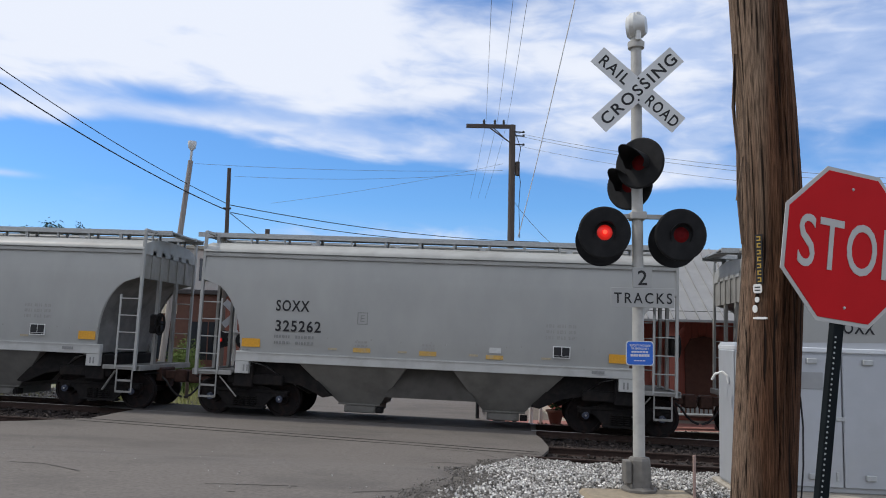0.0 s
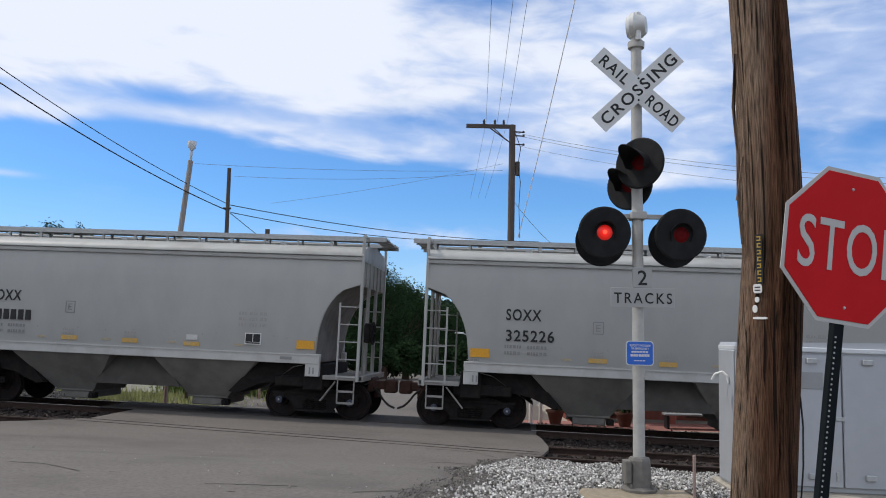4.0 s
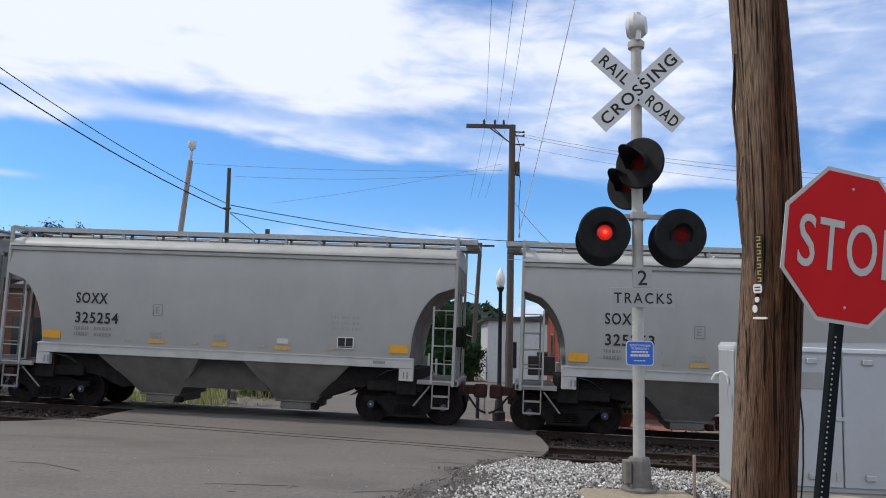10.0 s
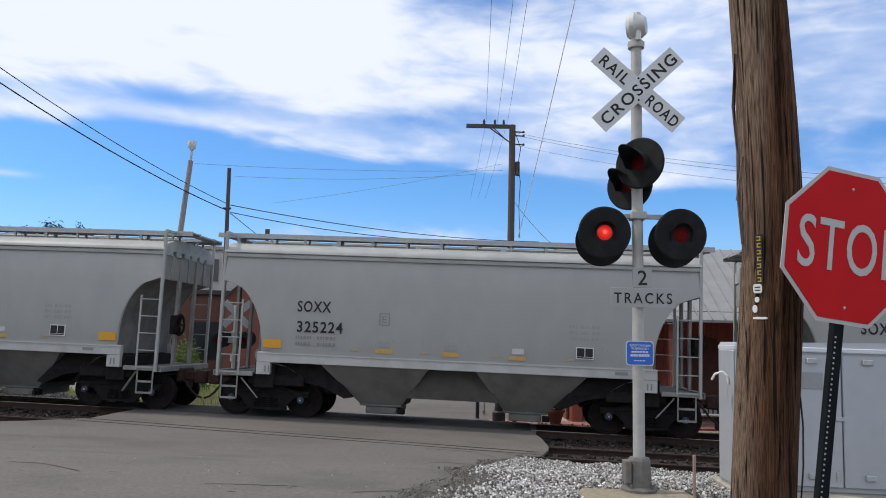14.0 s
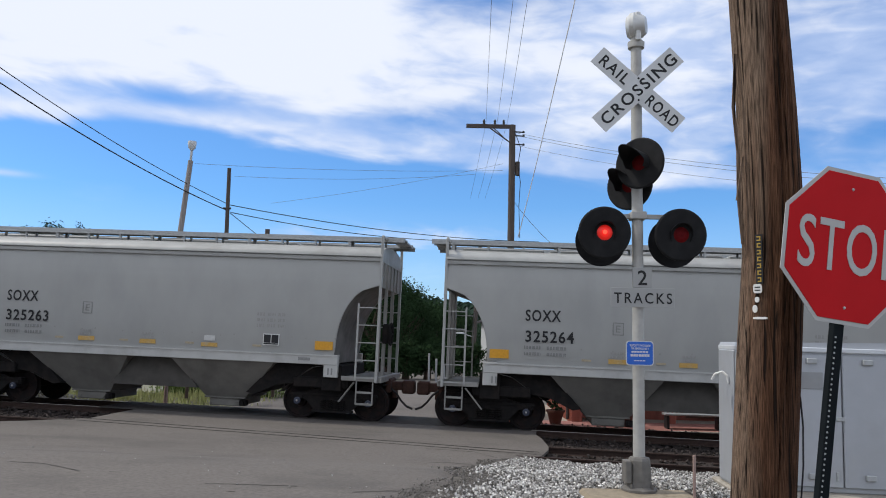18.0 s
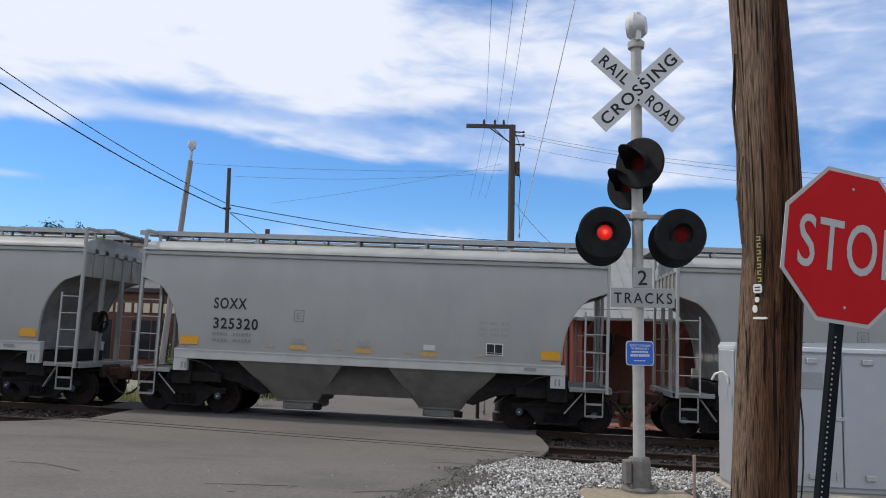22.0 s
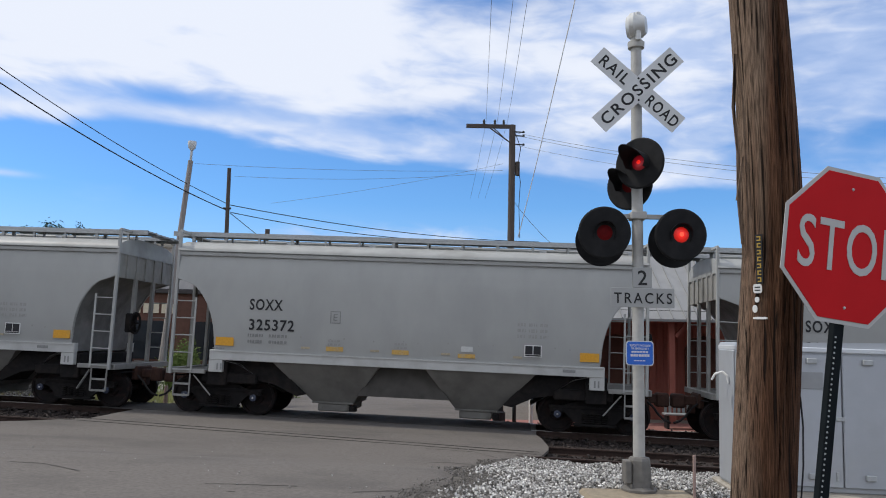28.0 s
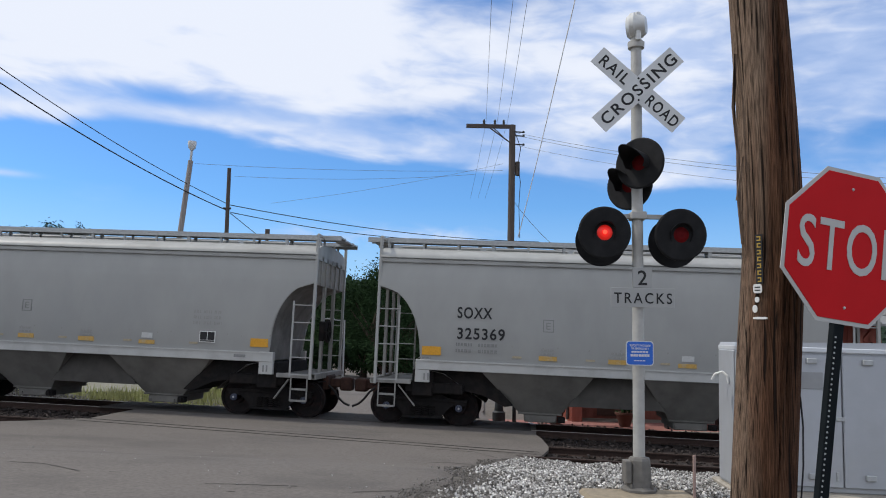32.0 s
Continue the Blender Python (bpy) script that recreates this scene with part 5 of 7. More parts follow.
def utility_pole_near():
    pole = thing("utility_pole", "weathered brown timber utility pole with splits", "utility pole", pose(1.70, 4.1, 0))
    rng = random.Random(3)
    path = [(-0.062, -0.3, 0.168), (-0.045, 0.2, 0.165), (-0.010, 0.83, 0.160), (0.045, 1.65, 0.160), (0.078, 2.1, 0.156), (0.075, 2.5, 0.155), (0.062, 2.9, 0.153), (0.03, 3.55, 0.150), (-0.05, 5.0, 0.146), (-0.25, 9.5, 0.13)]
    seg = 128
    bm = B()
    rings = []
    zs = [-0.3 + 0.06 * k for k in range(75)] + [4.3, 5, 6.5, 9.5]
    for z in zs:
        x = curve_at([(b, a) for a, b, c in path], z)
        r = curve_at([(b, c) for a, b, c in path], z)
        ring = []
        for i in range(seg):
            a = 2 * math.pi * i / seg
            d = 0.004 * noise.noise(Vector((math.cos(a) * 6, math.sin(a) * 6, z * 0.35))) + 0.002 * noise.noise(Vector((math.cos(a) * 30, math.sin(a) * 30, z * 0.5)))
            crack = noise.noise(Vector((math.cos(a) * 15, math.sin(a) * 15, z * 0.22 + 4)))
            if crack > 0.40:
                d -= 0.014 * min(1, (crack - 0.40) / 0.12)
            rr = r + d
            ring.append(bm.verts.new((x + rr * math.cos(a), rr * math.sin(a), z)))
        rings.append(ring)
    for a, b in zip(rings, rings[1:]):
        for i in range(seg):
            j = (i + 1) % seg
            bm.faces.new((a[i], a[j], b[j], b[i]))
    bm.faces.new(rings[-1])
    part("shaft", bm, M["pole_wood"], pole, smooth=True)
    # a long splinter peeling off, and a cable down the side
    bm = B()
    pts = [(-0.115, 3.2), (-0.135, 2.9), (-0.115, 2.65), (-0.118, 2.4), (-0.10, 2.15)]
    for (xa, za), (xb, zb) in zip(pts, pts[1:]):
        beam(bm, (xa - 0.0, -0.04, za), (xb - 0.0, -0.04, zb), 0.010, 0.016)
    beam(bm, (-0.095, -0.06, 2.62), (-0.135, -0.06, 2.38), 0.010, 0.010)
    part("splinter", bm, M["pole_wood"], pole)
    bm = B()
    pts = [(0.185, 1.35), (0.195, 1.2), (0.19, 1.0), (0.165, 0.75), (0.12, 0.5)]
    for (xa, za), (xb, zb) in zip(pts, pts[1:]):
        rod(bm, (xa, -0.03, za), (xb, -0.03, zb), 0.005, seg=6)
    part("ground_wire", bm, M["wire"], pole)
    # tag strip and stickers
    bm = B()
    box(bm, -0.018, 0.018, -0.008, 0.0, -0.13, 0.13)
    strip = part("tag_strip", bm, M["sign_black"], pole, "black strip of yellow number tags", at=pose(-0.042, -0.112, 2.06, 0, 0, -46))
    for k in range(7):
        bm = B()
        z = -0.12 + k * 0.036
        box(bm, -0.010, 0.010, -0.010, -0.008, z, z + 0.006)
        box(bm, -0.010, 0.010, -0.010, -0.008, z + 0.018, z + 0.024)
        box(bm, -0.010 if k % 2 else 0.004, -0.004 if k % 2 else 0.010, -0.0105, -0.008, z, z + 0.024)
        part("number_tag", bm, M["brass"], strip)
    for along, z, w, h, power in ((-0.006, 1.905, 0.046, 0.048, 4), (-0.010, 1.848, 0.024, 0.030, 2), (-0.022, 1.800, 0.026, 0.040, 2), (0.004, 1.752, 0.075, 0.012, 6)):
        bm = B()
        rim = []
        for k in range(24):
            a = 2 * math.pi * k / 24
            c, q = math.cos(a), math.sin(a)
            rim.append((math.copysign(abs(c) ** (2 / power), c) * w / 2, math.copysign(abs(q) ** (2 / power), q) * h / 2))
        prism(bm, rim, 0.006, Matrix.Translation((0, -0.004, 0)))
        part("sticker", bm, M["white_decal"], pole, at=pose(-0.054 + along * 0.69, -0.120 - along * 0.72, z, 0, 0, -46))
    bm = B()
    for z in (-0.012, 0.004):
        box(bm, -0.014, 0.014, -0.0055, -0.004, z, z + 0.006)
    part("sticker_mark", bm, M["sign_black"], pole, at=pose(-0.058, -0.116, 1.905, 0, 0, -46))


utility_pole_near()


def stop_sign():
    s = thing("stop_sign", "red octagonal stop sign on a leaning dark green perforated post", "stop sign")
    yaw, tilt, lean = radians(15.66), radians(-2.04), radians(6.16)
    ex, n, ez = Vector((math.cos(yaw), math.sin(yaw), 0)), Vector((math.sin(yaw), -math.cos(yaw), 0)), Vector((0, 0, 1))
    ez2 = ez * math.cos(tilt) - n * math.sin(tilt)
    ex2 = ex * math.cos(lean) - ez2 * math.sin(lean)
    ez3 = ex * math.sin(lean) + ez2 * math.cos(lean)
    back = -ex2.cross(ez3)
    m = Matrix((ex2, ez3.cross(ex2), ez3)).transposed().to_4x4()
    m.translation = (1.991, 3.738, 2.099)
    s.matrix_basis = m
    R = 0.381 / math.cos(math.pi / 8)

    def octagon(r):
        return [(r * math.cos(radians(22.5 + 45 * k)), r * math.sin(radians(22.5 + 45 * k))) for k in range(8)]

    bm = B()
    prism(bm, octagon(R), 0.004)
    part("border", bm, M["stop_white"], s, "reflective white border")
    bm = B()
    prism(bm, octagon(R - 0.022), 0.003, Matrix.Translation((0, -0.0035, 0)))
    face = part("face", bm, M["stop_red"], s)
    t = letters("STOP", 0.254, 0.003, M["stop_white"], face, spacing=1.10, bold=0.008)
    c, w = mesh_width(t)
    t.matrix_basis = pose(-0.305, -0.0055, -0.127) @ Matrix.Diagonal((0.61 / w, 1, 1, 1))
    bm = B()
    for z in (0.29, -0.30):
        spin(bm, [(0.0, -0.009), (0.006, -0.008), (0.008, -0.004), (0.0, -0.003)], 10, "Y", pose(0, 0, z))
    part("bolt", bm, M["galv"], s)
    # perforated post
    bm = B()
    box(bm, -0.03, 0.03, 0.006, 0.045, -2.4, 0.36, 0.004)
    post = part("post", bm, M["post_green"], s, "dark green perforated steel post", at=pose(-0.005, 0, 0, 0, 0.8, 0))
    bm = B()
    for k in range(74):
        z = -2.3 + k * 0.0254
        spin(bm, [(0.0, 0.0045), (0.0055, 0.0045), (0.0055, 0.0075), (0.0, 0.0075)], 6, "Y", pose(-0.017, 0, z))
    tagged(part("punched_holes", bm, M["galv"], post), kind="stuff")


stop_sign()


def signal_cabinet():
    z0 = 0.02
    c = thing("signal_cabinet", "grey aluminium railway signal cabinet with double doors", "cabinet", pose(3.36, 8.72, z0, 0, 0.6, -3.5))
    bm = B()
    box(bm, 0.0, 2.6, 0.15, 0.80, 0.0, 1.60, 0.01)
    box(bm, -0.0, 2.6, 0.12, 0.16, 1.52, 1.60, 0.01)
    part("body", bm, M["cabinet"], c)
    bm = B()
    box(bm, -0.005, 2.61, 0.085, 0.82, 1.55, 1.605, 0.008)
    part("drip_lip", bm, M["cabinet_pale"], c, "paler folded lip under the lid")
    bm = B()
    prism(bm, [(0.0, 1.605), (2.6, 1.605), (2.58, 1.70), (0.02, 1.64)], 0.66, Matrix.Translation((0, 0.14, 0)))
    part("lid", bm, M["cabinet"], c)
    for x0, x1 in ((0.06, 1.145), (1.16, 2.55)):
        bm = B()
        box(bm, x0, x1, 0.10, 0.15, 0.06, 1.53, 0.012)
        d = part("door", bm, M["cabinet"], c)
        for x in (x0 + 0.27, x1 - 0.33):
            for z in (0.15, 1.42):
                bm = B()
                box(bm, x - 0.055, x + 0.055, 0.06, 0.10, z, z + 0.065, 0.008)
                part("hinge", bm, M["galv"], d)
        bm = B()
        box(bm, x1 - 0.07, x1 + 0.03, 0.085, 0.10, 0.79, 0.84, 0.006)
        part("latch", bm, M["galv"], d)
        bm = B()
        box(bm, x1 - 0.085, x1 - 0.055, 0.085, 0.10, 0.14, 0.24, 0.006)
        part("latch", bm, M["galv"], d)
    bm = B()
    box(bm, 0.70, 0.94, 0.09, 0.10, 1.14, 1.33, 0.004)
    part("plate", bm, M["plate_gray"], c, "dull grey blank plate")
    # side door with its handle
    bm = B()
    box(bm, -0.02, 0.0, 0.2, 0.76, 0.03, 1.55, 0.01)
    sd = part("side_door", bm, M["cabinet"], c)
    bm = B()
    pts = [(-0.03, 0.34, 1.16), (-0.05, 0.33, 1.25), (-0.09, 0.36, 1.29), (-0.16, 0.42, 1.26), (-0.19, 0.45, 1.19)]
    for a, b in zip(pts, pts[1:]):
        rod(bm, a, b, 0.014, seg=8)
    part("handle", bm, M["white_decal"], sd, "bent pale handle")
    bm = B()
    box(bm, -0.05, 2.9, -0.45, 1.0, -0.35, 0.0, 0.02)
    ob = part("cabinet_slab", bm, M["concrete"], at=pose(3.36, 8.72, z0, 0, 0.6, -3.5))
    tagged(ob, "concrete slab under the signal cabinet", "slab")


signal_cabinet()


def stake():
    bm = B()
    box(bm, -0.014, 0.014, -0.012, 0.012, -0.3, 0.5, 0.004)
    ob = part("marker_stake", bm, M["stake"], at=pose(2.60, 8.0, 0.0, 0, 0.6, 10))
    tagged(ob, "thin weathered wooden marker stake in gravel", "stake")


stake()

# ---- beyond the tracks ----


def wire(a, b, r, material, label, sag=0.0, name="overhead_wire", longer=0.0):
    """One bent tube from a to b, carried on past b by a share of its length."""
    bm = B()
    a, b = Vector(a), Vector(b)
    prev = None
    d = (b - a).normalized()
    side = d.orthogonal().normalized()
    other = d.cross(side)
    for i in range(17):
        t = i / 16 * (1 + longer)
        p = a.lerp(b, t)
        p.z -= sag * 4 * t * (1 - t)
        ring = [bm.verts.new(p + (side * math.cos(q) + other * math.sin(q)) * r) for q in (0, 1.2566, 2.5133, 3.7699, 5.0265)]
        if prev:
            for k in range(5):
                bm.faces.new((prev[k], prev[(k + 1) % 5], ring[(k + 1) % 5], ring[k]))
        prev = ring
    return tagged(part(name, bm, material), label, "wire", group="overhead wires")


def depot():
    d = thing("depot", "red board railway depot with a grey standing seam roof", "building", pose(4.25, 25.0, 0, 0, 0, -1.5))
    W, D, z0, ze, za = 11.0, 7.2, -0.95, 2.60, 5.1
    bm = B()
    prism(bm, [(0, z0), (0, ze), (D / 2, za - 0.1), (D, ze), (D, z0)], 0.2, Matrix.Rotation(radians(90), 4, "Z") @ Matrix.Scale(-1, 4, (0, 1, 0)))
    wall = part("gable_wall", bm, M["red_wood"], d)
    for k in range(30):
        bm = B()
        y = 0.12 + k * 0.24
        h = ze + (za - 0.12 - ze) * (1 - abs(y - D / 2) / (D / 2))
        box(bm, -0.02, 0.0, y - 0.02, y + 0.02, z0, h)
        part("batten", bm, M["red_wood"], wall)
    for y in (2.0, 4.6):
        bm = B()
        box(bm, -0.05, -0.01, y, y + 0.9, 0.2, 1.9)
        w = part("window", bm, M["dark_glass"], wall)
        bm = B()
        for a, b, c, e in ((y - 0.08, y, 0.12, 1.98), (y + 0.9, y + 0.98, 0.12, 1.98), (y, y + 0.9, 1.9, 1.98), (y, y + 0.9, 0.12, 0.2)):
            box(bm, -0.07, -0.02, a, b, c, e)
        part("frame", bm, M["red_wood"], w)
    # recessed front under the eave
    bm = B()
    box(bm, 0.2, W, 2.1, 2.3, z0, ze + 1.5)
    front = part("front_wall", bm, M["red_wood"], d)
    for k in range(44):
        bm = B()
        x = 0.3 + k * 0.245
        box(bm, x - 0.015, x + 0.015, 2.08, 2.1, z0, ze + 0.2)
        part("batten", bm, M["red_wood"], front)
    for x in (1.15, 4.2, 7.2):
        bm = B()
        prism(bm, [(x, z0 + 0.1), (x + 1.3, z0 + 0.1), (x + 1.3, 1.5), (x + 1.1, 1.85), (x + 0.65, 1.95), (x + 0.2, 1.85), (x, 1.5)], 0.05, Matrix.Translation((0, 2.03, 0)))
        dr = part("door", bm, M["brown_front"], front, "dark red arched freight door")
    for x in (0.12, 3.1, 6.1, 9.1):
        bm = B()
        box(bm, x, x + 0.2, 0.0, 0.2, z0, ze + 0.05, 0.02)
        beam(bm, (x + 0.25, 0.1, ze - 0.7), (x + 0.85, 0.1, ze), 0.1, 0.1)
        part("porch_post", bm, M["red_wood"], d)
    bm = B()
    box(bm, 0, W, -0.05, 0.12, ze - 0.02, ze + 0.13, 0.01)
    part("eave_beam", bm, M["dark_trim"], d)
    bm = B()
    box(bm, 0.2, W, 0.12, 2.1, ze + 0.04, ze + 0.10)
    part("porch_ceiling", bm, M["brown_front"], d)
    # dark barge boards up the gable and a rain pipe at the corner
    for y0, y1 in ((-0.45, D / 2), (D + 0.45, D / 2)):
        bm = B()
        beam(bm, (-0.14, y0, ze - 0.26), (-0.14, y1, za - 0.02), 0.05, 0.20)
        part("barge_board", bm, M["dark_trim"], d)
    bm = B()
    rod(bm, (-0.08, 0.5, z0 + 0.1), (-0.08, 0.5, ze - 0.3), 0.05, seg=8)
    rod(bm, (-0.08, 0.5, ze - 0.3), (-0.10, 0.1, ze - 0.1), 0.05, seg=8)
    part("rain_pipe", bm, M["dark_trim"], d)
    bm = B()
    box(bm, -0.4, W + 0.4, -0.3, D + 0.2, z0 - 0.3, z0)
    part("floor", bm, M["concrete"], d)
    # roof planes with seams
    for side in (0, 1):
        bm = B()
        y0, y1 = (-0.45, D / 2) if side == 0 else (D + 0.45, D / 2)
        sl = (za - ze) / (D / 2)
        zl = ze - 0.45 * sl + 0.15
        for x0, x1, t in [(-0.12, W + 0.3, 0.0)]:
            v = [bm.verts.new(p) for p in ((x0, y0, zl), (x1, y0, zl), (x1, y1, za + 0.1), (x0, y1, za + 0.1))]
            u = [bm.verts.new(p) for p in ((x0, y0, zl - 0.08), (x1, y0, zl - 0.08), (x1, y1, za + 0.02), (x0, y1, za + 0.02))]
            bm.faces.new(v)
            bm.faces.new(u)
            for i in range(4):
                bm.faces.new((v[i], v[(i + 1) % 4], u[(i + 1) % 4], u[i]))
        rf = part("roof_plane", bm, M["metal_roof"], d)
        for k in range(29):
            bm = B()
            x = -0.10 + k * (W + 0.38) / 28
            beam(bm, (x, y0, zl + 0.02), (x, y1, za + 0.12), 0.03, 0.04)
            part("seam", bm, M["metal_roof"], rf)


def pale_building():
    b = thing("pale_building", "white metal-sided building with a dark roof edge", "building", pose(2.9, 48, 0))
    bm = B()
    box(bm, 0, 9, 0, 8, -1.2, 2.9)
    w = part("wall", bm, M["white_siding"], b)
    bm = B()
    for k in range(28):
        box(bm, 0.1 + k * 0.32, 0.14 + k * 0.32, -0.03, 0, -1.2, 2.85)
    part("rib", bm, M["white_siding"], w)
    bm = B()
    prism(bm, [(-0.3, 2.9), (9.3, 2.9), (9.3, 3.05), (4.5, 3.3), (-0.3, 3.05)], 8.4, Matrix.Translation((0, -0.25, 0)))
    part("roof", bm, M["dark_trim"], b)
    for x in (1.1, 4.2, 6.5):
        bm = B()
        box(bm, x, x + 0.7, -0.06, 0, 0.0, 1.6)
        part("window", bm, M["dark_glass"], b)


def left_building():
    b = thing("storefront_building", "two-storey building with pale upper wall over brown shopfront", "building", pose(-25.4, 39.0, 0, 0, 0, 10))
    bm = B()
    box(bm, 0, 15.0, 0.1, 10, -0.6, 6.2)
    w = part("wall", bm, M["gray_wall"], b)
    bm = B()
    box(bm, 0, 15.0, -0.05, 0.1, -0.6, 3.9)
    s = part("shopfront", bm, M["brown_front"], b, "red-brown boarded shopfront")
    bm = B()
    box(bm, -0.1, 15.0, -0.3, -0.05, 3.75, 4.0, 0.03)
    part("cornice", bm, M["dark_trim"], s)
    for k in range(5):
        bm = B()
        x = 0.6 + k * 2.9
        box(bm, x, x + 1.9, -0.09, -0.05, 0.3, 2.3)
        wn = part("shop_window", bm, M["dark_glass"], s)
        bm = B()
        for a, c in ((x - 0.06, x), (x + 1.9, x + 1.96), (x + 0.92, x + 0.98)):
            box(bm, a, c, -0.12, -0.05, 0.24, 2.36)
        part("frame", bm, M["brown_front"], wn)
    bm = B()
    x = 7.5
    while x < 11.5:
        box(bm, x, x + 0.32, -0.12, -0.05, 2.7, 3.2)
        x += 0.46
    part("sign_bars", bm, M["sign_letters"], s, "row of pale letter-sized bars")
    for k in range(5):
        bm = B()
        x = 0.9 + k * 2.9
        box(bm, x, x + 1.0, 0.03, 0.1, 4.5, 5.7)
        part("window", bm, M["dark_glass"], b)
    bm = B()
    box(bm, -0.1, 15.1, -0.05, 10, 6.2, 6.4, 0.02)
    part("coping", bm, M["concrete"], b)


def brick_building():
    b = thing("brick_building", "plain red brick gable building with small windows", "building", pose(-11.0, 38.6, 0, 0, 0, 10.7))
    gable = [(0.0, -0.9), (3.62, -0.9), (3.58, 0.4), (3.40, 4.95), (2.90, 6.05), (2.52, 6.0), (1.85, 5.1), (1.05, 4.3), (0.0, 3.4)]
    bm = B()
    prism(bm, gable, 9.0)
    w = part("wall", bm, M["brick"], b)
    bm = B()
    for r in range(86):
        z = -0.85 + r * 0.08
        off = 0.11 if r % 2 else 0
        left = 0.02 if z < 3.4 else curve_at([(3.4, 0.0), (4.3, 1.05), (5.1, 1.85), (6.0, 2.52), (6.2, 2.9)], z)
        right = 3.52 if z < 3.5 else curve_at([(3.5, 3.45), (4.95, 3.36), (6.05, 2.86), (6.2, 2.8)], z)
        for k in range(17):
            x = off + k * 0.225
            if x > left and x + 0.215 < right:
                box(bm, x, x + 0.215, -0.006, 0.004, z, z + 0.068)
    tagged(part("brick_facing", bm, M["brick"], w), kind="stuff")
    for x, z0, z1 in ((2.72, 4.07, 4.84), (2.66, 2.5, 3.15), (2.05, 2.8, 3.4), (2.5, 0.6, 1.5)):
        bm = B()
        box(bm, x, x + 0.13, -0.012, 0.02, z0, z1)
        wn = part("window", bm, M["dark_glass"], w)
        bm = B()
        for x0, x1, za, zb in ((x - 0.03, x, z0 - 0.05, z1 + 0.05), (x + 0.13, x + 0.16, z0 - 0.05, z1 + 0.05), (x, x + 0.13, z1, z1 + 0.05), (x - 0.02, x + 0.15, z0 - 0.07, z0)):
            box(bm, x0, x1, -0.03, 0.01, za, zb)
        part("frame", bm, M["concrete"], wn)
    for (xa, za), (xb, zb) in zip(gable[3:8], gable[4:9]):
        bm = B()
        beam(bm, (xa, 4.4, za + 0.05), (xb, 4.4, zb + 0.05), 9.2, 0.10)
        part("roof_edge", bm, M["dark_trim"], b)


def sign_pole():
    p = thing("sign_pole", "thin pale timber pole with a grey sign plate", "pole", pose(-6.94, 30, -0.75))
    bm = B()
    rod(bm, (0, 0, -0.2), (0.0, 0, 5.0), 0.05, 0.045, 10)
    part("shaft", bm, M["stake"], p, smooth=True)
    bm = B()
    rod(bm, (0, 0, 5.0), (0.0, 0, 6.35), 0.065, 0.06, 10)
    rod(bm, (0, 0, 6.35), (0.0, 0, 6.55), 0.09, 0.09, 10)
    part("dark_tip", bm, M["pole_far"], p, "dark upper sleeve", smooth=True)
    bm = B()
    spin(bm, [(0.0, -0.07), (0.29, -0.065), (0.29, -0.055), (0.0, -0.05)], 20, "Y", pose(0.05, 0, 1.65))
    part("plate", bm, M["plate_gray"], p, "grey back of a round sign")


depot()
pale_building()
left_building()
brick_building()
sign_pole()


def far_pole(name, label, base, top, r0, r1, extras, wood="pole_far"):
    p = thing(name, label, "utility pole", pose(*base), group="far utility poles")
    d = Vector(top) - Vector(base)
    bm = B()
    rod(bm, (0, 0, -0.5), d, r0, r1, 12)
    part("shaft", bm, M[wood], p, smooth=True)
    extras(p, d)


def head_lamp(p, d):
    bm = B()
    rod(bm, d, d + Vector((0.02, 0, 0.55)), 0.06, 0.06, 10)
    part("stem", bm, M["galv"], p)
    bm = B()
    spin(bm, [(0.08, 0.0), (0.16, 0.10), (0.20, 0.30), (0.19, 0.42), (0.0, 0.45)], 14, m=Matrix.Translation(d + Vector((0.02, 0, 0.5))))
    part("siren_head", bm, M["sign_white"], p, "white drum-shaped siren head", smooth=True)


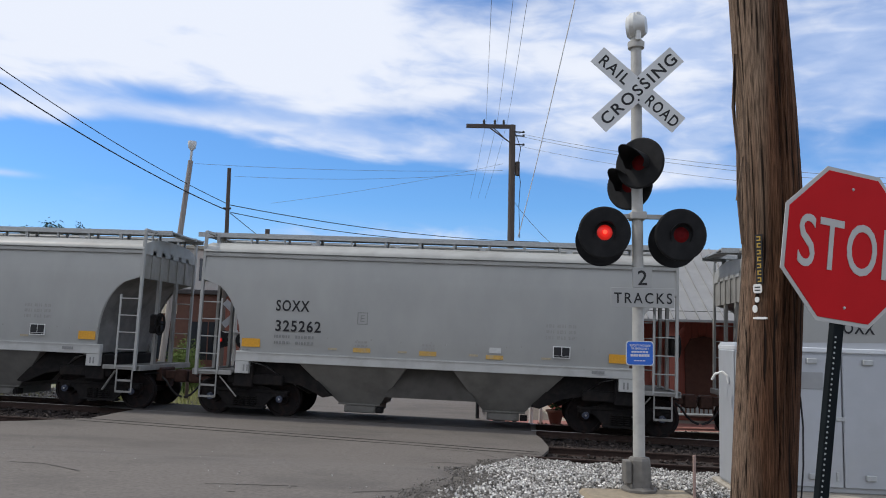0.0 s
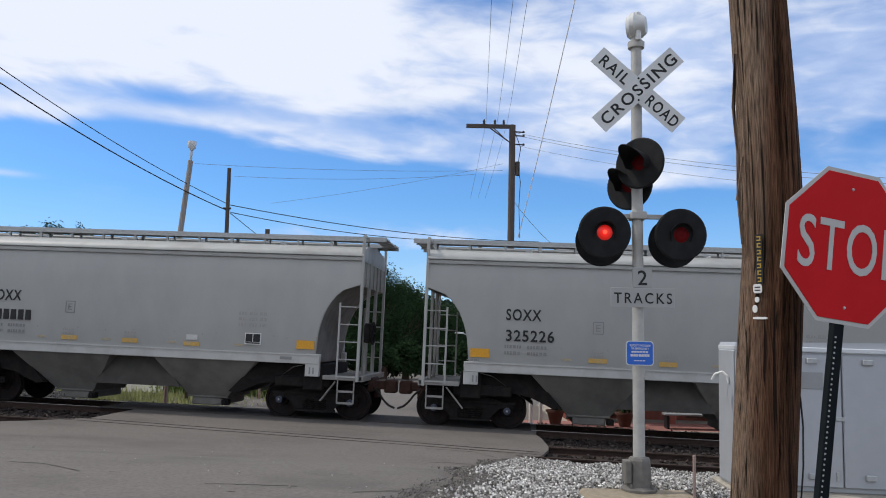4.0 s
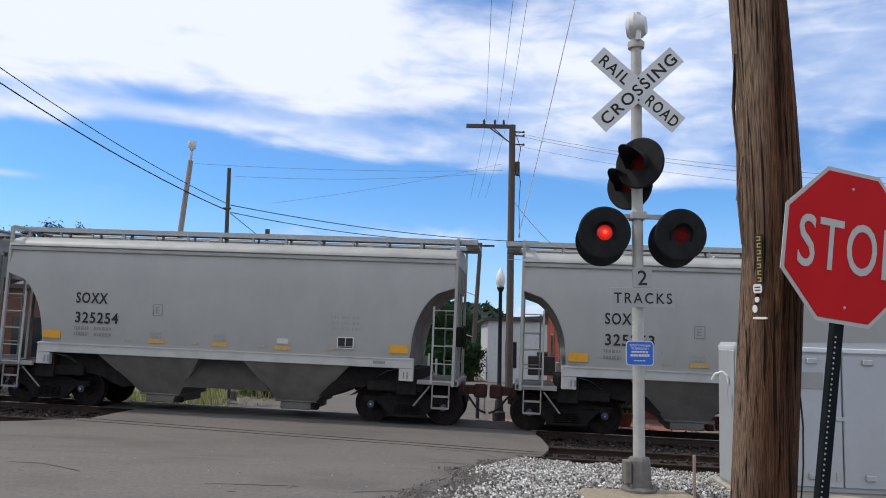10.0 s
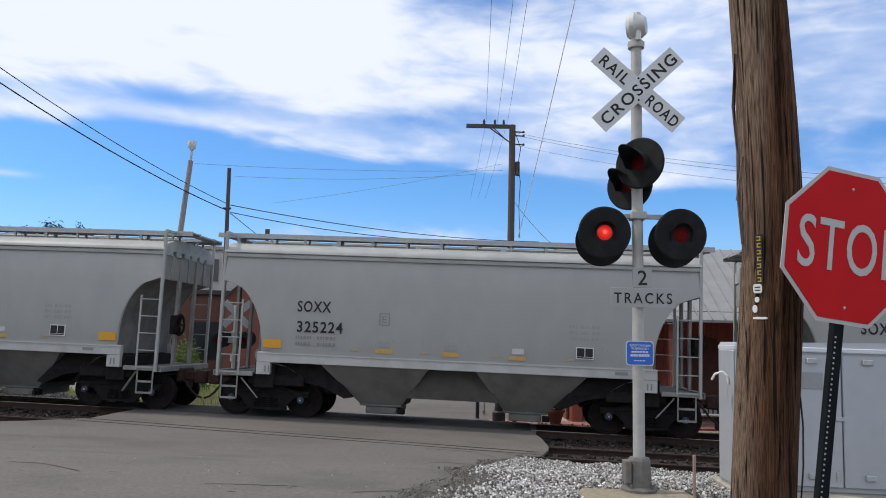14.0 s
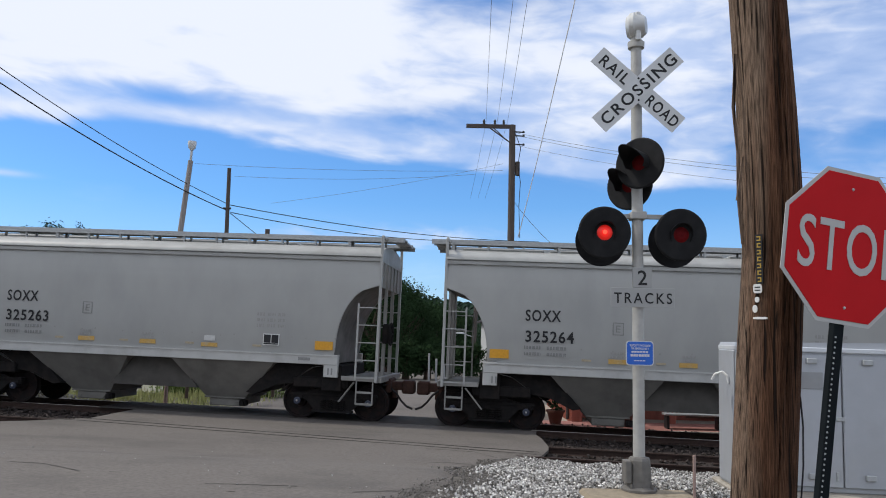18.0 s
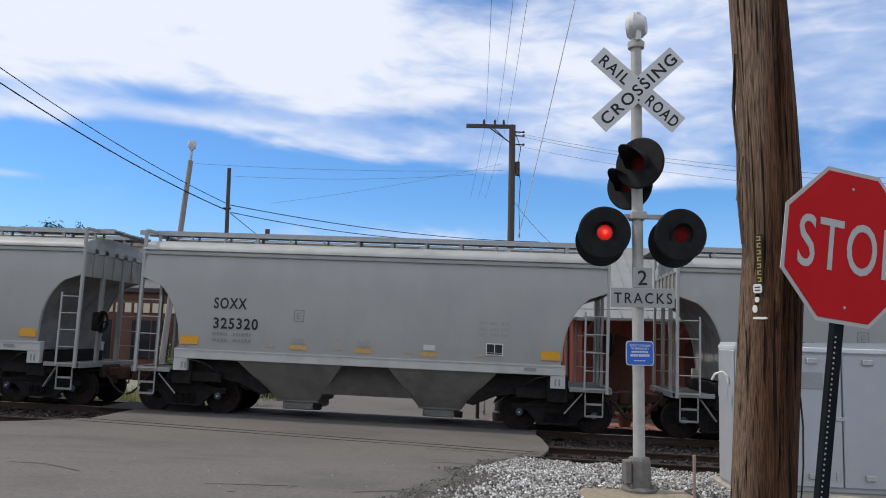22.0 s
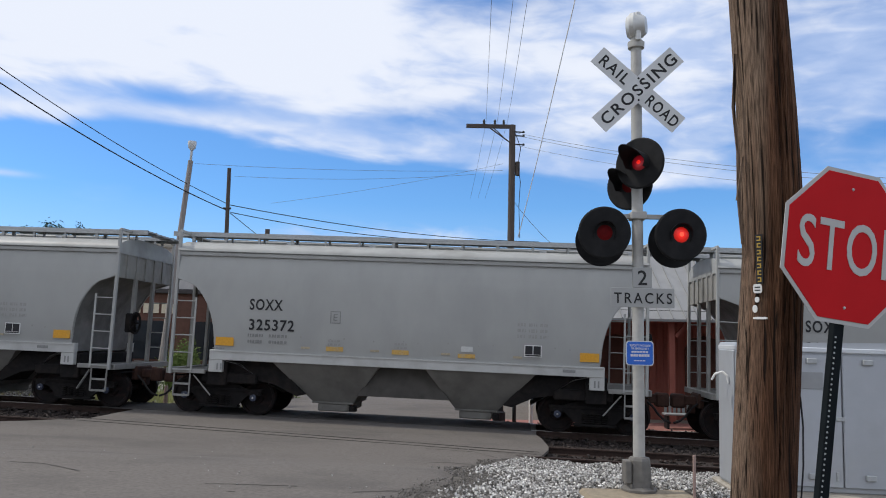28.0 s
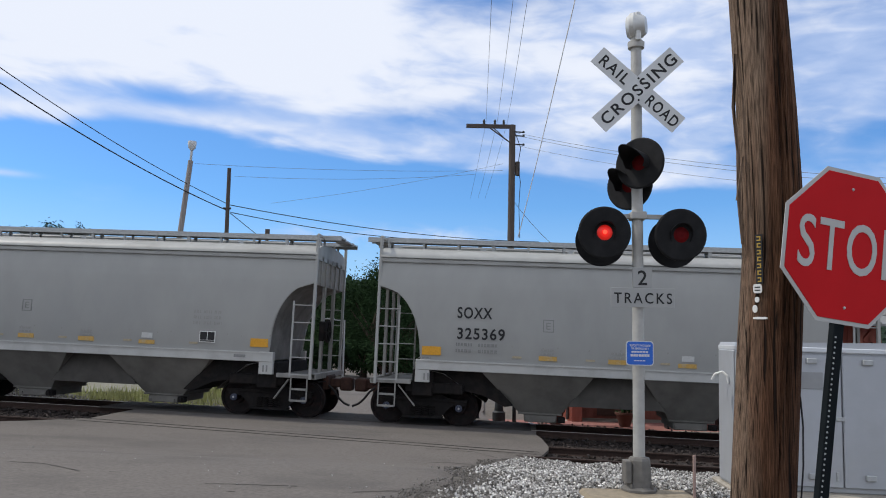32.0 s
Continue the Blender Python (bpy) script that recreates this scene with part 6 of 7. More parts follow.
def arm_top(p, d):
    bm = B()
    box(bm, d.x - 2.35, d.x + 0.15, -0.12, 0.0, d.z - 0.2, d.z, 0.01)
    part("cross_arm", bm, M["pole_far"], p)
    bm = B()
    beam(bm, (d.x - 1.2, -0.06, d.z - 0.15), (d.x, -0.06, d.z - 1.0), 0.07, 0.05)
    beam(bm, (d.x - 1.0, -0.06, d.z - 0.15), (d.x - 0.5, -0.06, d.z - 0.6), 0.05, 0.04)
    part("brace", bm, M["pole_far"], p)
    for x in (-1.45, -0.9, -0.45):
        bm = B()
        spin(bm, [(0.02, 0.0), (0.07, 0.03), (0.05, 0.1), (0.07, 0.15), (0.03, 0.25), (0.0, 0.26)], 8, m=Matrix.Translation((d.x + x, -0.06, d.z)))
        part("insulator", bm, M["lamp_black"], p)
    bm = B()
    rod(bm, (d.x + 0.28, 0, d.z - 2.6), (d.x + 0.28, 0, d.z - 1.9), 0.12)
    box(bm, d.x + 0.05, d.x + 0.25, -0.04, 0.04, d.z - 2.2, d.z - 2.1)
    part("fuse_can", bm, M["pole_far"], p)
    for z in (0.35, 0.55, 1.0):
        bm = B()
        rod(bm, (d.x + 0.1, -0.05, d.z - z), (d.x + 0.55, -0.15, d.z - z - 0.05), 0.035, seg=6)
        spin(bm, [(0.0, 0.0), (0.06, 0.02), (0.07, 0.07), (0.04, 0.12), (0.0, 0.13)], 8, m=Matrix.Translation((d.x + 0.55, -0.15, d.z - z - 0.1)))
        part("side_insulator", bm, M["lamp_black"], p)
    bm = B()
    drop = [(0.12, -0.4), (0.42, -1.2), (0.30, -2.0), (0.42, -3.0), (0.36, -4.2), (0.42, -5.8)]
    for (xa, za), (xb, zb) in zip(drop, drop[1:]):
        rod(bm, (d.x + xa, -0.12, d.z + za), (d.x + xb, -0.12, d.z + zb), 0.018, seg=5)
    part("drop_cable", bm, M["wire"], p)


def small_top(p, d):
    bm = B()
    rod(bm, d + Vector((-0.2, -0.02, -2.03)), d + Vector((0.2, -0.02, -2.03)), 0.05)
    part("clamp", bm, M["lamp_black"], p)


def cross_small(p, d):
    bm = B()
    beam(bm, (d.x * 0.6, 0, 5.9), (d.x * 0.6 - 1.7, 0, 6.55), 0.07, 0.07)
    box(bm, d.x * 0.6 - 2.4, d.x * 0.6 - 1.6, -0.15, 0.15, 6.47, 6.62, 0.04)
    part("light_arm", bm, M["galv"], p)
    bm = B()
    beam(bm, (d.x * 0.3, 0, 2.7), (d.x * 0.3 - 0.9, 0, 3.0), 0.06, 0.06)
    box(bm, d.x * 0.3 - 1.5, d.x * 0.3 - 0.8, -0.12, 0.12, 2.94, 3.08, 0.03)
    part("lower_light", bm, M["sign_white"], p)
    bm = B()
    box(bm, d.x - 1.1, d.x + 1.1, -0.08, 0.0, d.z - 0.3, d.z - 0.15)
    part("cross_arm", bm, M["pole_far"], p)


far_pole("utility_pole", "leaning timber pole with a white siren head on top", (-12.7, 35, -0.6), (-11.83, 35, 9.64), 0.15, 0.115, head_lamp, "pole_gray")
far_pole("utility_pole", "short dark timber pole carrying service wires", (-10.59, 37.5, -0.6), (-10.73, 37.5, 9.88), 0.12, 0.095, small_top)
far_pole("utility_pole", "tall dark timber pole with one-sided cross arm", (3.36, 38, -0.8), (3.39, 38, 12.55), 0.19, 0.16, arm_top)
far_pole("utility_pole", "leaning timber pole before the wooded hill", (2.4, 60, -0.8), (2.95, 60, 9.3), 0.2, 0.15, cross_small)

# wires: the pair to the short pole, services, and the lines overhead
black, grey = "thin black service wire between poles", "thin grey overhead line between poles"
wire((-10.80, 37.5, 8.11), (-15.67, 26, 10.75), 0.018, M["wire"], black, 0.25, longer=0.4)
wire((-10.78, 37.5, 7.77), (-15.62, 26, 10.20), 0.026, M["wire"], black, 0.25, longer=0.4)
wire((-10.62, 37.5, 8.03), (-1.29, 44, 7.67), 0.022, M["wire"], black, 0.12, longer=0.8)
wire((-10.55, 37.5, 7.66), (-4.73, 44, 7.60), 0.022, M["wire"], black, 0.08, longer=0.8)
wire((-10.55, 37.5, 7.61), (-11.1, 44, 7.68), 0.02, M["wire"], black, 0.0, longer=0.6)
wire((-11.63, 35, 9.51), (2.93, 38, 10.19), 0.008, M["wire_light"], grey, 0.15)
wire((-10.45, 37.5, 9.48), (1.59, 40, 10.40), 0.008, M["wire_light"], grey, 0.2)
wire((-8.56, 37.5, 8.16), (2.93, 38, 10.54), 0.007, M["wire_light"], grey, 0.15)
for far, near in (((2.04, 38, 12.67), (1.17, 20, 10.87)), ((2.61, 38, 12.68), (1.76, 20, 10.88)), ((3.13, 38, 12.72), (2.15, 20, 10.89))):
    wire(far, near, 0.007, M["wire_light"], grey, 0.1, longer=0.5)
    wire(far, (far[0] - 0.1, 56, far[2] - 0.6), 0.007, M["wire_light"], grey, 0.1)
wire((3.74, 38, 6.81), (4.49, 26, 13.72), 0.021, M["wire_pale"], "pale bright guy wire from pole foot", 0.12, longer=0.3)
wire((3.54, 38, 12.17), (11.68, 30, 8.76), 0.010, M["wire_light"], grey, 0.15, longer=0.5)
wire((3.63, 38, 12.02), (11.67, 30, 8.58), 0.010, M["wire_light"], grey, 0.15, longer=0.5)
wire((3.63, 38, 11.50), (11.66, 30, 8.19), 0.008, M["wire_light"], grey, 0.15, longer=0.5)
wire((3.5, 37.9, 8.6), (5.0, 30, 4.9), 0.012, M["wire"], "thin dark drop wire to depot", 0.2)


def wire_sleeve(a, b, label):
    bm = B()
    rod(bm, a, b, 0.055, seg=10)
    a, b = Vector(a), Vector(b)
    d = (b - a).normalized()
    for p in (a, b):
        rod(bm, p - d * 0.06, p + d * 0.06, 0.03, seg=8)
    tagged(part("wire_sleeve", bm, M["lamp_black"]), label, "wire sleeve", group="sleeves on the service wires")


for dz in (0.0, -0.28):
    wire((3.2, 38, 5.95 + dz), (4.9, 27, 4.92 + dz), 0.012, M["wire_light"], grey)
    wire_sleeve((3.97, 33.05, 5.49 + dz), (4.29, 30.95, 5.29 + dz), "black sleeve on a service wire near the depot")


def street_lamp(x, y, z0, h, label):
    l = thing("street_lamp", label, "street lamp", pose(x, y, z0))
    bm = B()
    spin(bm, [(0.2, 0), (0.2, 0.25), (0.14, 0.3), (0.12, 0.6), (0.07, 0.7), (0.055, h - 0.75), (0.09, h - 0.7), (0.12, h - 0.62), (0.1, h - 0.58), (0.0, h - 0.58)], 12)
    part("post", bm, M["lamp_black"], l, smooth=True)
    bm = B()
    spin(bm, [(0.09, h - 0.58), (0.15, h - 0.45), (0.14, h - 0.25), (0.07, h - 0.1), (0.02, h), (0.0, h)], 12)
    part("globe", bm, M["globe"], l, smooth=True)


street_lamp(1.83, 24, -0.8, 4.7, "black post-top street lamp with white acorn globe")


def notice_board():
    b = thing("notice_board", "dark bronze marker board on a white post", "sign board", pose(3.12, 24, -0.9))
    bm = B()
    box(bm, -0.05, 0.05, 0.0, 0.1, 0, 1.55, 0.01)
    part("post", bm, M["white_decal"], b)
    bm = B()
    box(bm, -0.42, 0.42, -0.08, 0.0, 1.5, 2.1, 0.03)
    box(bm, -0.15, 0.2, -0.07, -0.01, 2.1, 2.22, 0.03)
    part("board", bm, M["dark_trim"], b)


notice_board()


def bollard(x, y, z, h, mt, label):
    bm = B()
    spin(bm, [(0.06, 0), (0.06, h - 0.05), (0.04, h), (0, h)], 10)
    tagged(part("bollard", bm, M[mt], at=pose(x, y, z), smooth=True), label, "bollard", group="bollards beyond the tracks")


bollard(2.75, 23.5, -0.85, 0.8, "white_decal", "white steel bollard on red paving")
bollard(1.2, 24.6, -0.8, 0.7, "lamp_black", "short dark steel bollard beside the paving")
bollard(2.3, 24.0, -0.85, 0.65, "lamp_black", "short dark steel bollard beside the paving")
bollard(-8.25, 23.5, -0.6, 0.66, "stake", "pale square-cut timber post beside the tracks")
for x, h in ((-0.66, 1.7), (-0.24, 1.4), (0.22, 1.1)):
    bollard(x, 45, -0.85, h, "plate_gray", "slim pale steel post before the dark hedge")
for x, y in ((-7.3, 27), (-6.0, 28), (-5.2, 27.5), (-8.6, 26.5)):
    bollard(x, y, -0.55, 0.9, "bark", "short grey timber post in the grass")


def planter(x, y):
    bm = B()
    spin(bm, [(0.16, 0), (0.26, 0.35), (0.30, 0.36), (0.30, 0.42), (0.24, 0.42), (0.22, 0.36), (0, 0.36)], 16)
    p = thing("planter", "round clay planter with dark foliage", "planter", pose(x, y, -0.85), group="planters")
    part("pot", bm, M["pot"], p, smooth=True)
    bm = B()
    rng = random.Random(int(x * 10))
    for _ in range(70):
        a, r, h = rng.uniform(0, 6.28), rng.uniform(0, 0.24), rng.uniform(0.36, 0.7)
        c = Vector((r * math.cos(a), r * math.sin(a), h))
        d = Vector((rng.uniform(-1, 1), rng.uniform(-1, 1), rng.uniform(-0.3, 1))).normalized() * 0.07
        e = d.orthogonal().normalized() * 0.04
        bm.faces.new([bm.verts.new(c - d), bm.verts.new(c + e), bm.verts.new(c + d), bm.verts.new(c - e)])
    tagged(part("foliage", bm, M["leaf"], p), kind="stuff")


planter(3.55, 23.9)
planter(5.6, 23.6)


def bench():
    b = thing("bench", "slatted grey timber bench on the depot paving", "bench", pose(7.6, 23.4, -0.87, 0, 0, -4))
    for k in range(12):
        bm = B()
        box(bm, -0.78 + k * 0.135, -0.70 + k * 0.135, 0.3, 0.33, 0.42, 0.86)
        part("back_slat", bm, M["galv"], b)
    bm = B()
    box(bm, -0.85, 0.85, 0.28, 0.34, 0.84, 0.92, 0.01)
    box(bm, -0.85, 0.85, 0.28, 0.34, 0.38, 0.44, 0.01)
    part("back_rail", bm, M["galv"], b)
    bm = B()
    box(bm, -0.85, 0.85, -0.15, 0.3, 0.40, 0.45, 0.01)
    part("seat", bm, M["galv"], b)
    for x in (-0.75, 0.75):
        bm = B()
        box(bm, x - 0.04, x + 0.04, -0.1, 0.3, 0, 0.4, 0.01)
        part("leg", bm, M["lamp_black"], b)


bench()


def paving():
    bm = B()
    box(bm, 1.5, 18, 22.6, 25.2, -1.1, -0.88)
    p = tagged(part("pavement", bm, M["pavers"]), "red brick paving before the depot", "paving", kind="structure")
    bm = B()
    box(bm, 2.2, 18, 22.42, 22.58, -1.1, -0.84, 0.01)
    part("kerb", bm, M["concrete"], p, "pale concrete edging")
    bm = B()
    box(bm, -0.1, 0.1, -0.05, 0.05, -0.015, 0.015, 0.004)
    me = to_mesh("paver", bm, M["pavers"])
    for r in range(12):
        for k in range(20):
            ob = new("paver", me)
            ob.parent = p
            ob.matrix_basis = pose(1.62 + k * 0.21 + (0.105 if r % 2 else 0), 22.75 + r * 0.11, -0.875)


def leaf_crown(bm, centre, radii, count, size, seed, hollow=0.55, spread=0.19):
    """Many small leaf blades in clumps round a centre."""
    rng = random.Random(seed)
    clumps = []
    for _ in range(max(8, count // 90)):
        a, b = rng.uniform(0, 2 * math.pi), rng.uniform(-0.6, 1.5)
        r = rng.uniform(hollow, 1.0)
        clumps.append(Vector((radii[0] * r * math.cos(a) * math.cos(b), radii[1] * r * math.sin(a) * math.cos(b), radii[2] * r * math.sin(b))))
    for i in range(count):
        c = clumps[i % len(clumps)]
        g = Vector((rng.gauss(0, 1) * radii[0], rng.gauss(0, 1) * radii[1], rng.gauss(0, 1) * radii[2])) * spread
        p = Vector(centre) + c + g
        d = Vector((rng.uniform(-1, 1), rng.uniform(-1, 1), rng.uniform(-1, 1))).normalized()
        e = d.orthogonal().normalized() * size * rng.uniform(0.3, 0.6)
        d = d * size * rng.uniform(0.6, 1.2)
        bm.faces.new([bm.verts.new(p - d), bm.verts.new(p + e), bm.verts.new(p + d), bm.verts.new(p - e)])


def tree(x, y, z, h, rad, seed, count=3500, label="broad dark green leafy tree", spread=0.19):
    t = thing("tree", label, "tree", pose(x, y, z), group="trees beyond the crossing")
    rng = random.Random(seed)
    bm = B()
    rod(bm, (0, 0, -0.3), (0.1, 0, h * 0.45), 0.28, 0.18, 10)
    for _ in range(7):
        a = rng.uniform(0, 6.28)
        z0 = rng.uniform(0.25, 0.45) * h
        rod(bm, (0.05, 0, z0), (rad * 0.6 * math.cos(a), rad * 0.6 * math.sin(a), z0 + h * 0.3), 0.11, 0.03, 6)
    part("trunk", bm, M["bark"], t)
    bm = B()
    leaf_crown(bm, (0, 0, h * 0.50), (rad, rad, h * 0.47), count * 3, 0.115, seed, spread=spread)
    tagged(part("crown", bm, M["leaf"], t), kind="stuff")


for i, (x, y, h, r) in enumerate(((-8.3, 66, 7.2, 3.2), (-5.4, 60, 8.0, 3.0), (-3.0, 64, 7.0, 2.8), (-0.6, 70, 5.8, 2.6), (-10.8, 74, 8.2, 3.4), (1.0, 74, 5.6, 2.6), (-3.6, 75, 6.6, 3.0))):
    tree(x, y, -0.8, h, r, 20 + i, spread=0.13)
for i, (x, y, h, r) in enumerate(((-9.5, 62, 2.6, 2.0), (-6.6, 63, 3.0, 2.2), (-4.0, 62, 2.6, 2.0), (-1.8, 66, 2.8, 2.2), (0.4, 68, 2.6, 2.0), (2.0, 70, 2.4, 1.8), (-12.5, 70, 3.4, 2.4))):
    tree(x, y, -0.9, h, r, 60 + i, 1500, "dense dark green shrub under the trees")
for i in range(8):
    tree(-7.6 + i * 1.35, 48.2 + 0.5 * (i % 3), -0.95, 1.9 + 0.25 * ((i * 5) % 3), 0.95, 90 + i, 900, "low dark hedge bush at the end of the road")
for i, (x, y, h) in enumerate(((-36.8, 62, 10.5), (-34.3, 63, 10.2), (-32.0, 62, 10.7), (-30.0, 63, 10.7))):
    tree(x, y, -0.5, h, 2.1, 40 + i, 5000, "tall thin-topped tree behind the shopfront", 0.085)


def wooded_hills():
    bm = B()
    rng = random.Random(9)

    def height(x):
        return 12.3 + 7.0 * smooth(5, -45, x) + 12 * smooth(-60, -230, x) - 8 * smooth(14, 32, x) + 9 * smooth(45, 160, x) + 1.6 * noise.noise(Vector((x * 0.03, 0, 1))) + 0.8 * noise.noise(Vector((x * 0.2, 0, 2)))

    grid = []
    for j in range(10):
        row = []
        for i in range(141):
            x = -420 + i * 6
            k = j / 9
            h = (height(x) + 1.5) * math.sin(k * math.pi * 0.5) - 1.5
            row.append(bm.verts.new((x, 205 + 90 * k, h * 1.25 + 0.9 * noise.noise(Vector((x * 0.12, k * 9, 4))))))
        grid.append(row)
    for a, b in zip(grid, grid[1:]):
        for i in range(140):
            bm.faces.new((a[i], a[i + 1], b[i + 1], b[i]))
    for _ in range(16000):
        i, k = rng.uniform(-380, 380), rng.random()
        h = (height(i) + 1.5) * math.sin(k * math.pi * 0.5) - 1.5
        p = Vector((i, 205 + 90 * k, h * 1.25 + rng.uniform(-0.2, 1.6)))
        d = Vector((rng.uniform(-1, 1), rng.uniform(-1, 1), rng.uniform(-1, 1))).normalized() * rng.uniform(0.6, 1.3)
        e = d.orthogonal().normalized() * rng.uniform(0.5, 1.0)
        bm.faces.new([bm.verts.new(p - d), bm.verts.new(p + e), bm.verts.new(p + d), bm.verts.new(p - e)])
    tagged(part("wooded_hills", bm, M["leaf_far"]), "far low hills covered with dark green woods", "woods", kind="stuff")


wooded_hills()


def in_lot(x, y):
    """The bare pale yard beyond the grass."""
    return -24.0 < x < -10.4 + 0.5 * noise.noise(Vector((0, y * 0.4, 8))) and 29.5 + 0.8 * noise.noise(Vector((x * 0.5, 0, 5))) < y < 37.0


def pale_lot():
    bm = B()
    xs, ys = [-24 + k * 0.85 for k in range(17)], [29.5 + k * 0.75 for k in range(11)]
    rows = [[bm.verts.new((x, y + (0.8 * noise.noise(Vector((x * 0.5, 0, 5))) if j == 0 else 0), land(x, y) + 0.03)) for x in xs] for j, y in enumerate(ys)]
    for a, b in zip(rows, rows[1:]):
        for i in range(len(xs) - 1):
            bm.faces.new((a[i], a[i + 1], b[i + 1], b[i]))
    tagged(part("dirt_lot", bm, M["pale_dirt"], smooth=True), "pale sandy yard beyond the grass", "yard", kind="structure")


pale_lot()


def grass_patch():
    rng = random.Random(77)
    vs, fs = [], []
    for _ in range(34000):
        y = rng.uniform(24.5, 40)
        x = rng.uniform(-30, -5.2 if rng.random() < 0.9 else -3.5)
        if x > curve_at(ROAD_LEFT, y) - 0.15 + 1.9 * (rng.random() ** 3):
            continue
        if in_lot(x, y) and rng.random() < 0.96:
            continue
        z = land(x, y) - 0.05
        h = rng.uniform(0.08, 0.30) * (1.5 if noise.noise(Vector((x * 0.5, y * 0.5, 2))) > 0.1 else 0.8)
        a, w = rng.uniform(0, 6.28), rng.uniform(0.012, 0.03)
        dx, dy = w * math.cos(a), w * math.sin(a)
        lx, ly = rng.uniform(-0.1, 0.1), rng.uniform(-0.1, 0.1)
        o = len(vs)
        vs += [(x - dx, y - dy, z), (x + dx, y + dy, z), (x + lx, y + ly, z + h)]
        fs.append((o, o + 1, o + 2))
    me = bpy.data.meshes.new("grass")
    me.from_pydata(vs, [], fs)
    me.materials.append(M["grass"])
    tagged(new("grass", me), "dry green and yellow grass beyond the tracks", "grass", kind="stuff")


grass_patch()


def tall_weeds(x0, y0, wide, deep, high, count, seed):
    """A stand of tall leafy stems."""
    rng = random.Random(seed)
    vs, fs = [], []
    for _ in range(count):
        x, y = x0 + rng.gauss(0, wide), y0 + rng.gauss(0, deep)
        z = land(x, y) - 0.1
        h = high * rng.uniform(0.45, 1.0) * math.exp(-((x - x0) / (2.4 * wide)) ** 2)
        a, w = rng.uniform(0, 6.28), rng.uniform(0.012, 0.022)
        lean = Vector((rng.uniform(-0.2, 0.2), rng.uniform(-0.2, 0.2), 0))
        dx, dy = w * math.cos(a), w * math.sin(a)
        o = len(vs)
        vs += [(x - dx, y - dy, z), (x + dx, y + dy, z), (x + lean.x, y + lean.y, z + h)]
        fs.append((o, o + 1, o + 2))
        for k in range(5):
            q = rng.uniform(0.25, 0.95)
            p = Vector((x, y, z)) + Vector((lean.x, lean.y, h)) * q
            d = Vector((rng.uniform(-1, 1), rng.uniform(-1, 1), rng.uniform(-0.2, 0.8))).normalized() * rng.uniform(0.08, 0.18)
            e = d.orthogonal().normalized() * 0.025
            o = len(vs)
            vs += [tuple(p), tuple(p + d * 0.5 + e), tuple(p + d), tuple(p + d * 0.5 - e)]
            fs.append((o, o + 1, o + 2, o + 3))
    me = bpy.data.meshes.new("tall_weeds")
    me.from_pydata(vs, [], fs)
    me.materials.append(M["weed"])
    tagged(new("tall_weeds", me), "stand of tall green weeds beyond the tracks", "weeds", kind="stuff")


tall_weeds(-9.9, 30.0, 0.42, 0.35, 2.5, 420, 91)
tall_weeds(-7.2, 31.0, 0.5, 0.4, 1.5, 300, 92)


def bank_spot(rng):
    x, y = rng.gauss(-14.3, 1.3), rng.gauss(25.6, 0.9)
    if y < 23.6:
        return None
    hh = 1.0 * math.exp(-((x + 14.3) / 1.5) ** 2 - ((y - 25.6) / 1.1) ** 2)
    return Vector((x, y, land(x, y) + hh * rng.uniform(0.55, 1.0)))


stones("gravel_heap", 6500, bank_spot, 0.05, M["heap_stone"], "heap of grey crushed stone beyond the tracks", 13)


def verge_line(rng):
    x, y = rng.uniform(-16, -7.6), rng.uniform(22.6, 24.8)
    return Vector((x, y, land(x, y) - 0.05 + rng.uniform(0, 0.03)))


stones("far_verge_gravel", 4000, verge_line, 0.045, M["stone"], "strip of grey gravel along the far track", 14)


def thin_posts():
    l = thing("street_lamp", "slim pale street lamp before dark trees", "street lamp", pose(-5.65, 45, -0.75))
    bm = B()
    rod(bm, (0, 0, 0), (0, 0, 3.4), 0.07, 0.05, 8)
    part("post", bm, M["galv"], l)
    bm = B()
    beam(bm, (0, 0, 3.35), (-0.9, 0, 3.45), 0.06, 0.06)
    box(bm, -1.15, -0.6, -0.1, 0.1, 3.42, 3.5, 0.02)
    part("arm", bm, M["galv"], l)


thin_posts()

paving()


# ---- what moves ----
RUN = (-6.25761, 18.0309, 0.00106381, -0.000115975)       # left end of the first car: metres along the line, speed, and its slow change


# small lags and leads of the train, in metres at each second
DRIFT = (0.12, 0.11, 0.15, 0.16, 0.21, 0.26, 0.31, 0.52, 0.55, 0.59, 0.82, 0.87, 0.99, 1.09, 1.12, 1.16, 1.20, 1.23, 1.36, 1.38, 1.41, 1.63, 1.68, 1.71, 1.90, 1.95, 1.93, 1.88, 1.84, 1.90, 2.13, 2.27, 2.44)


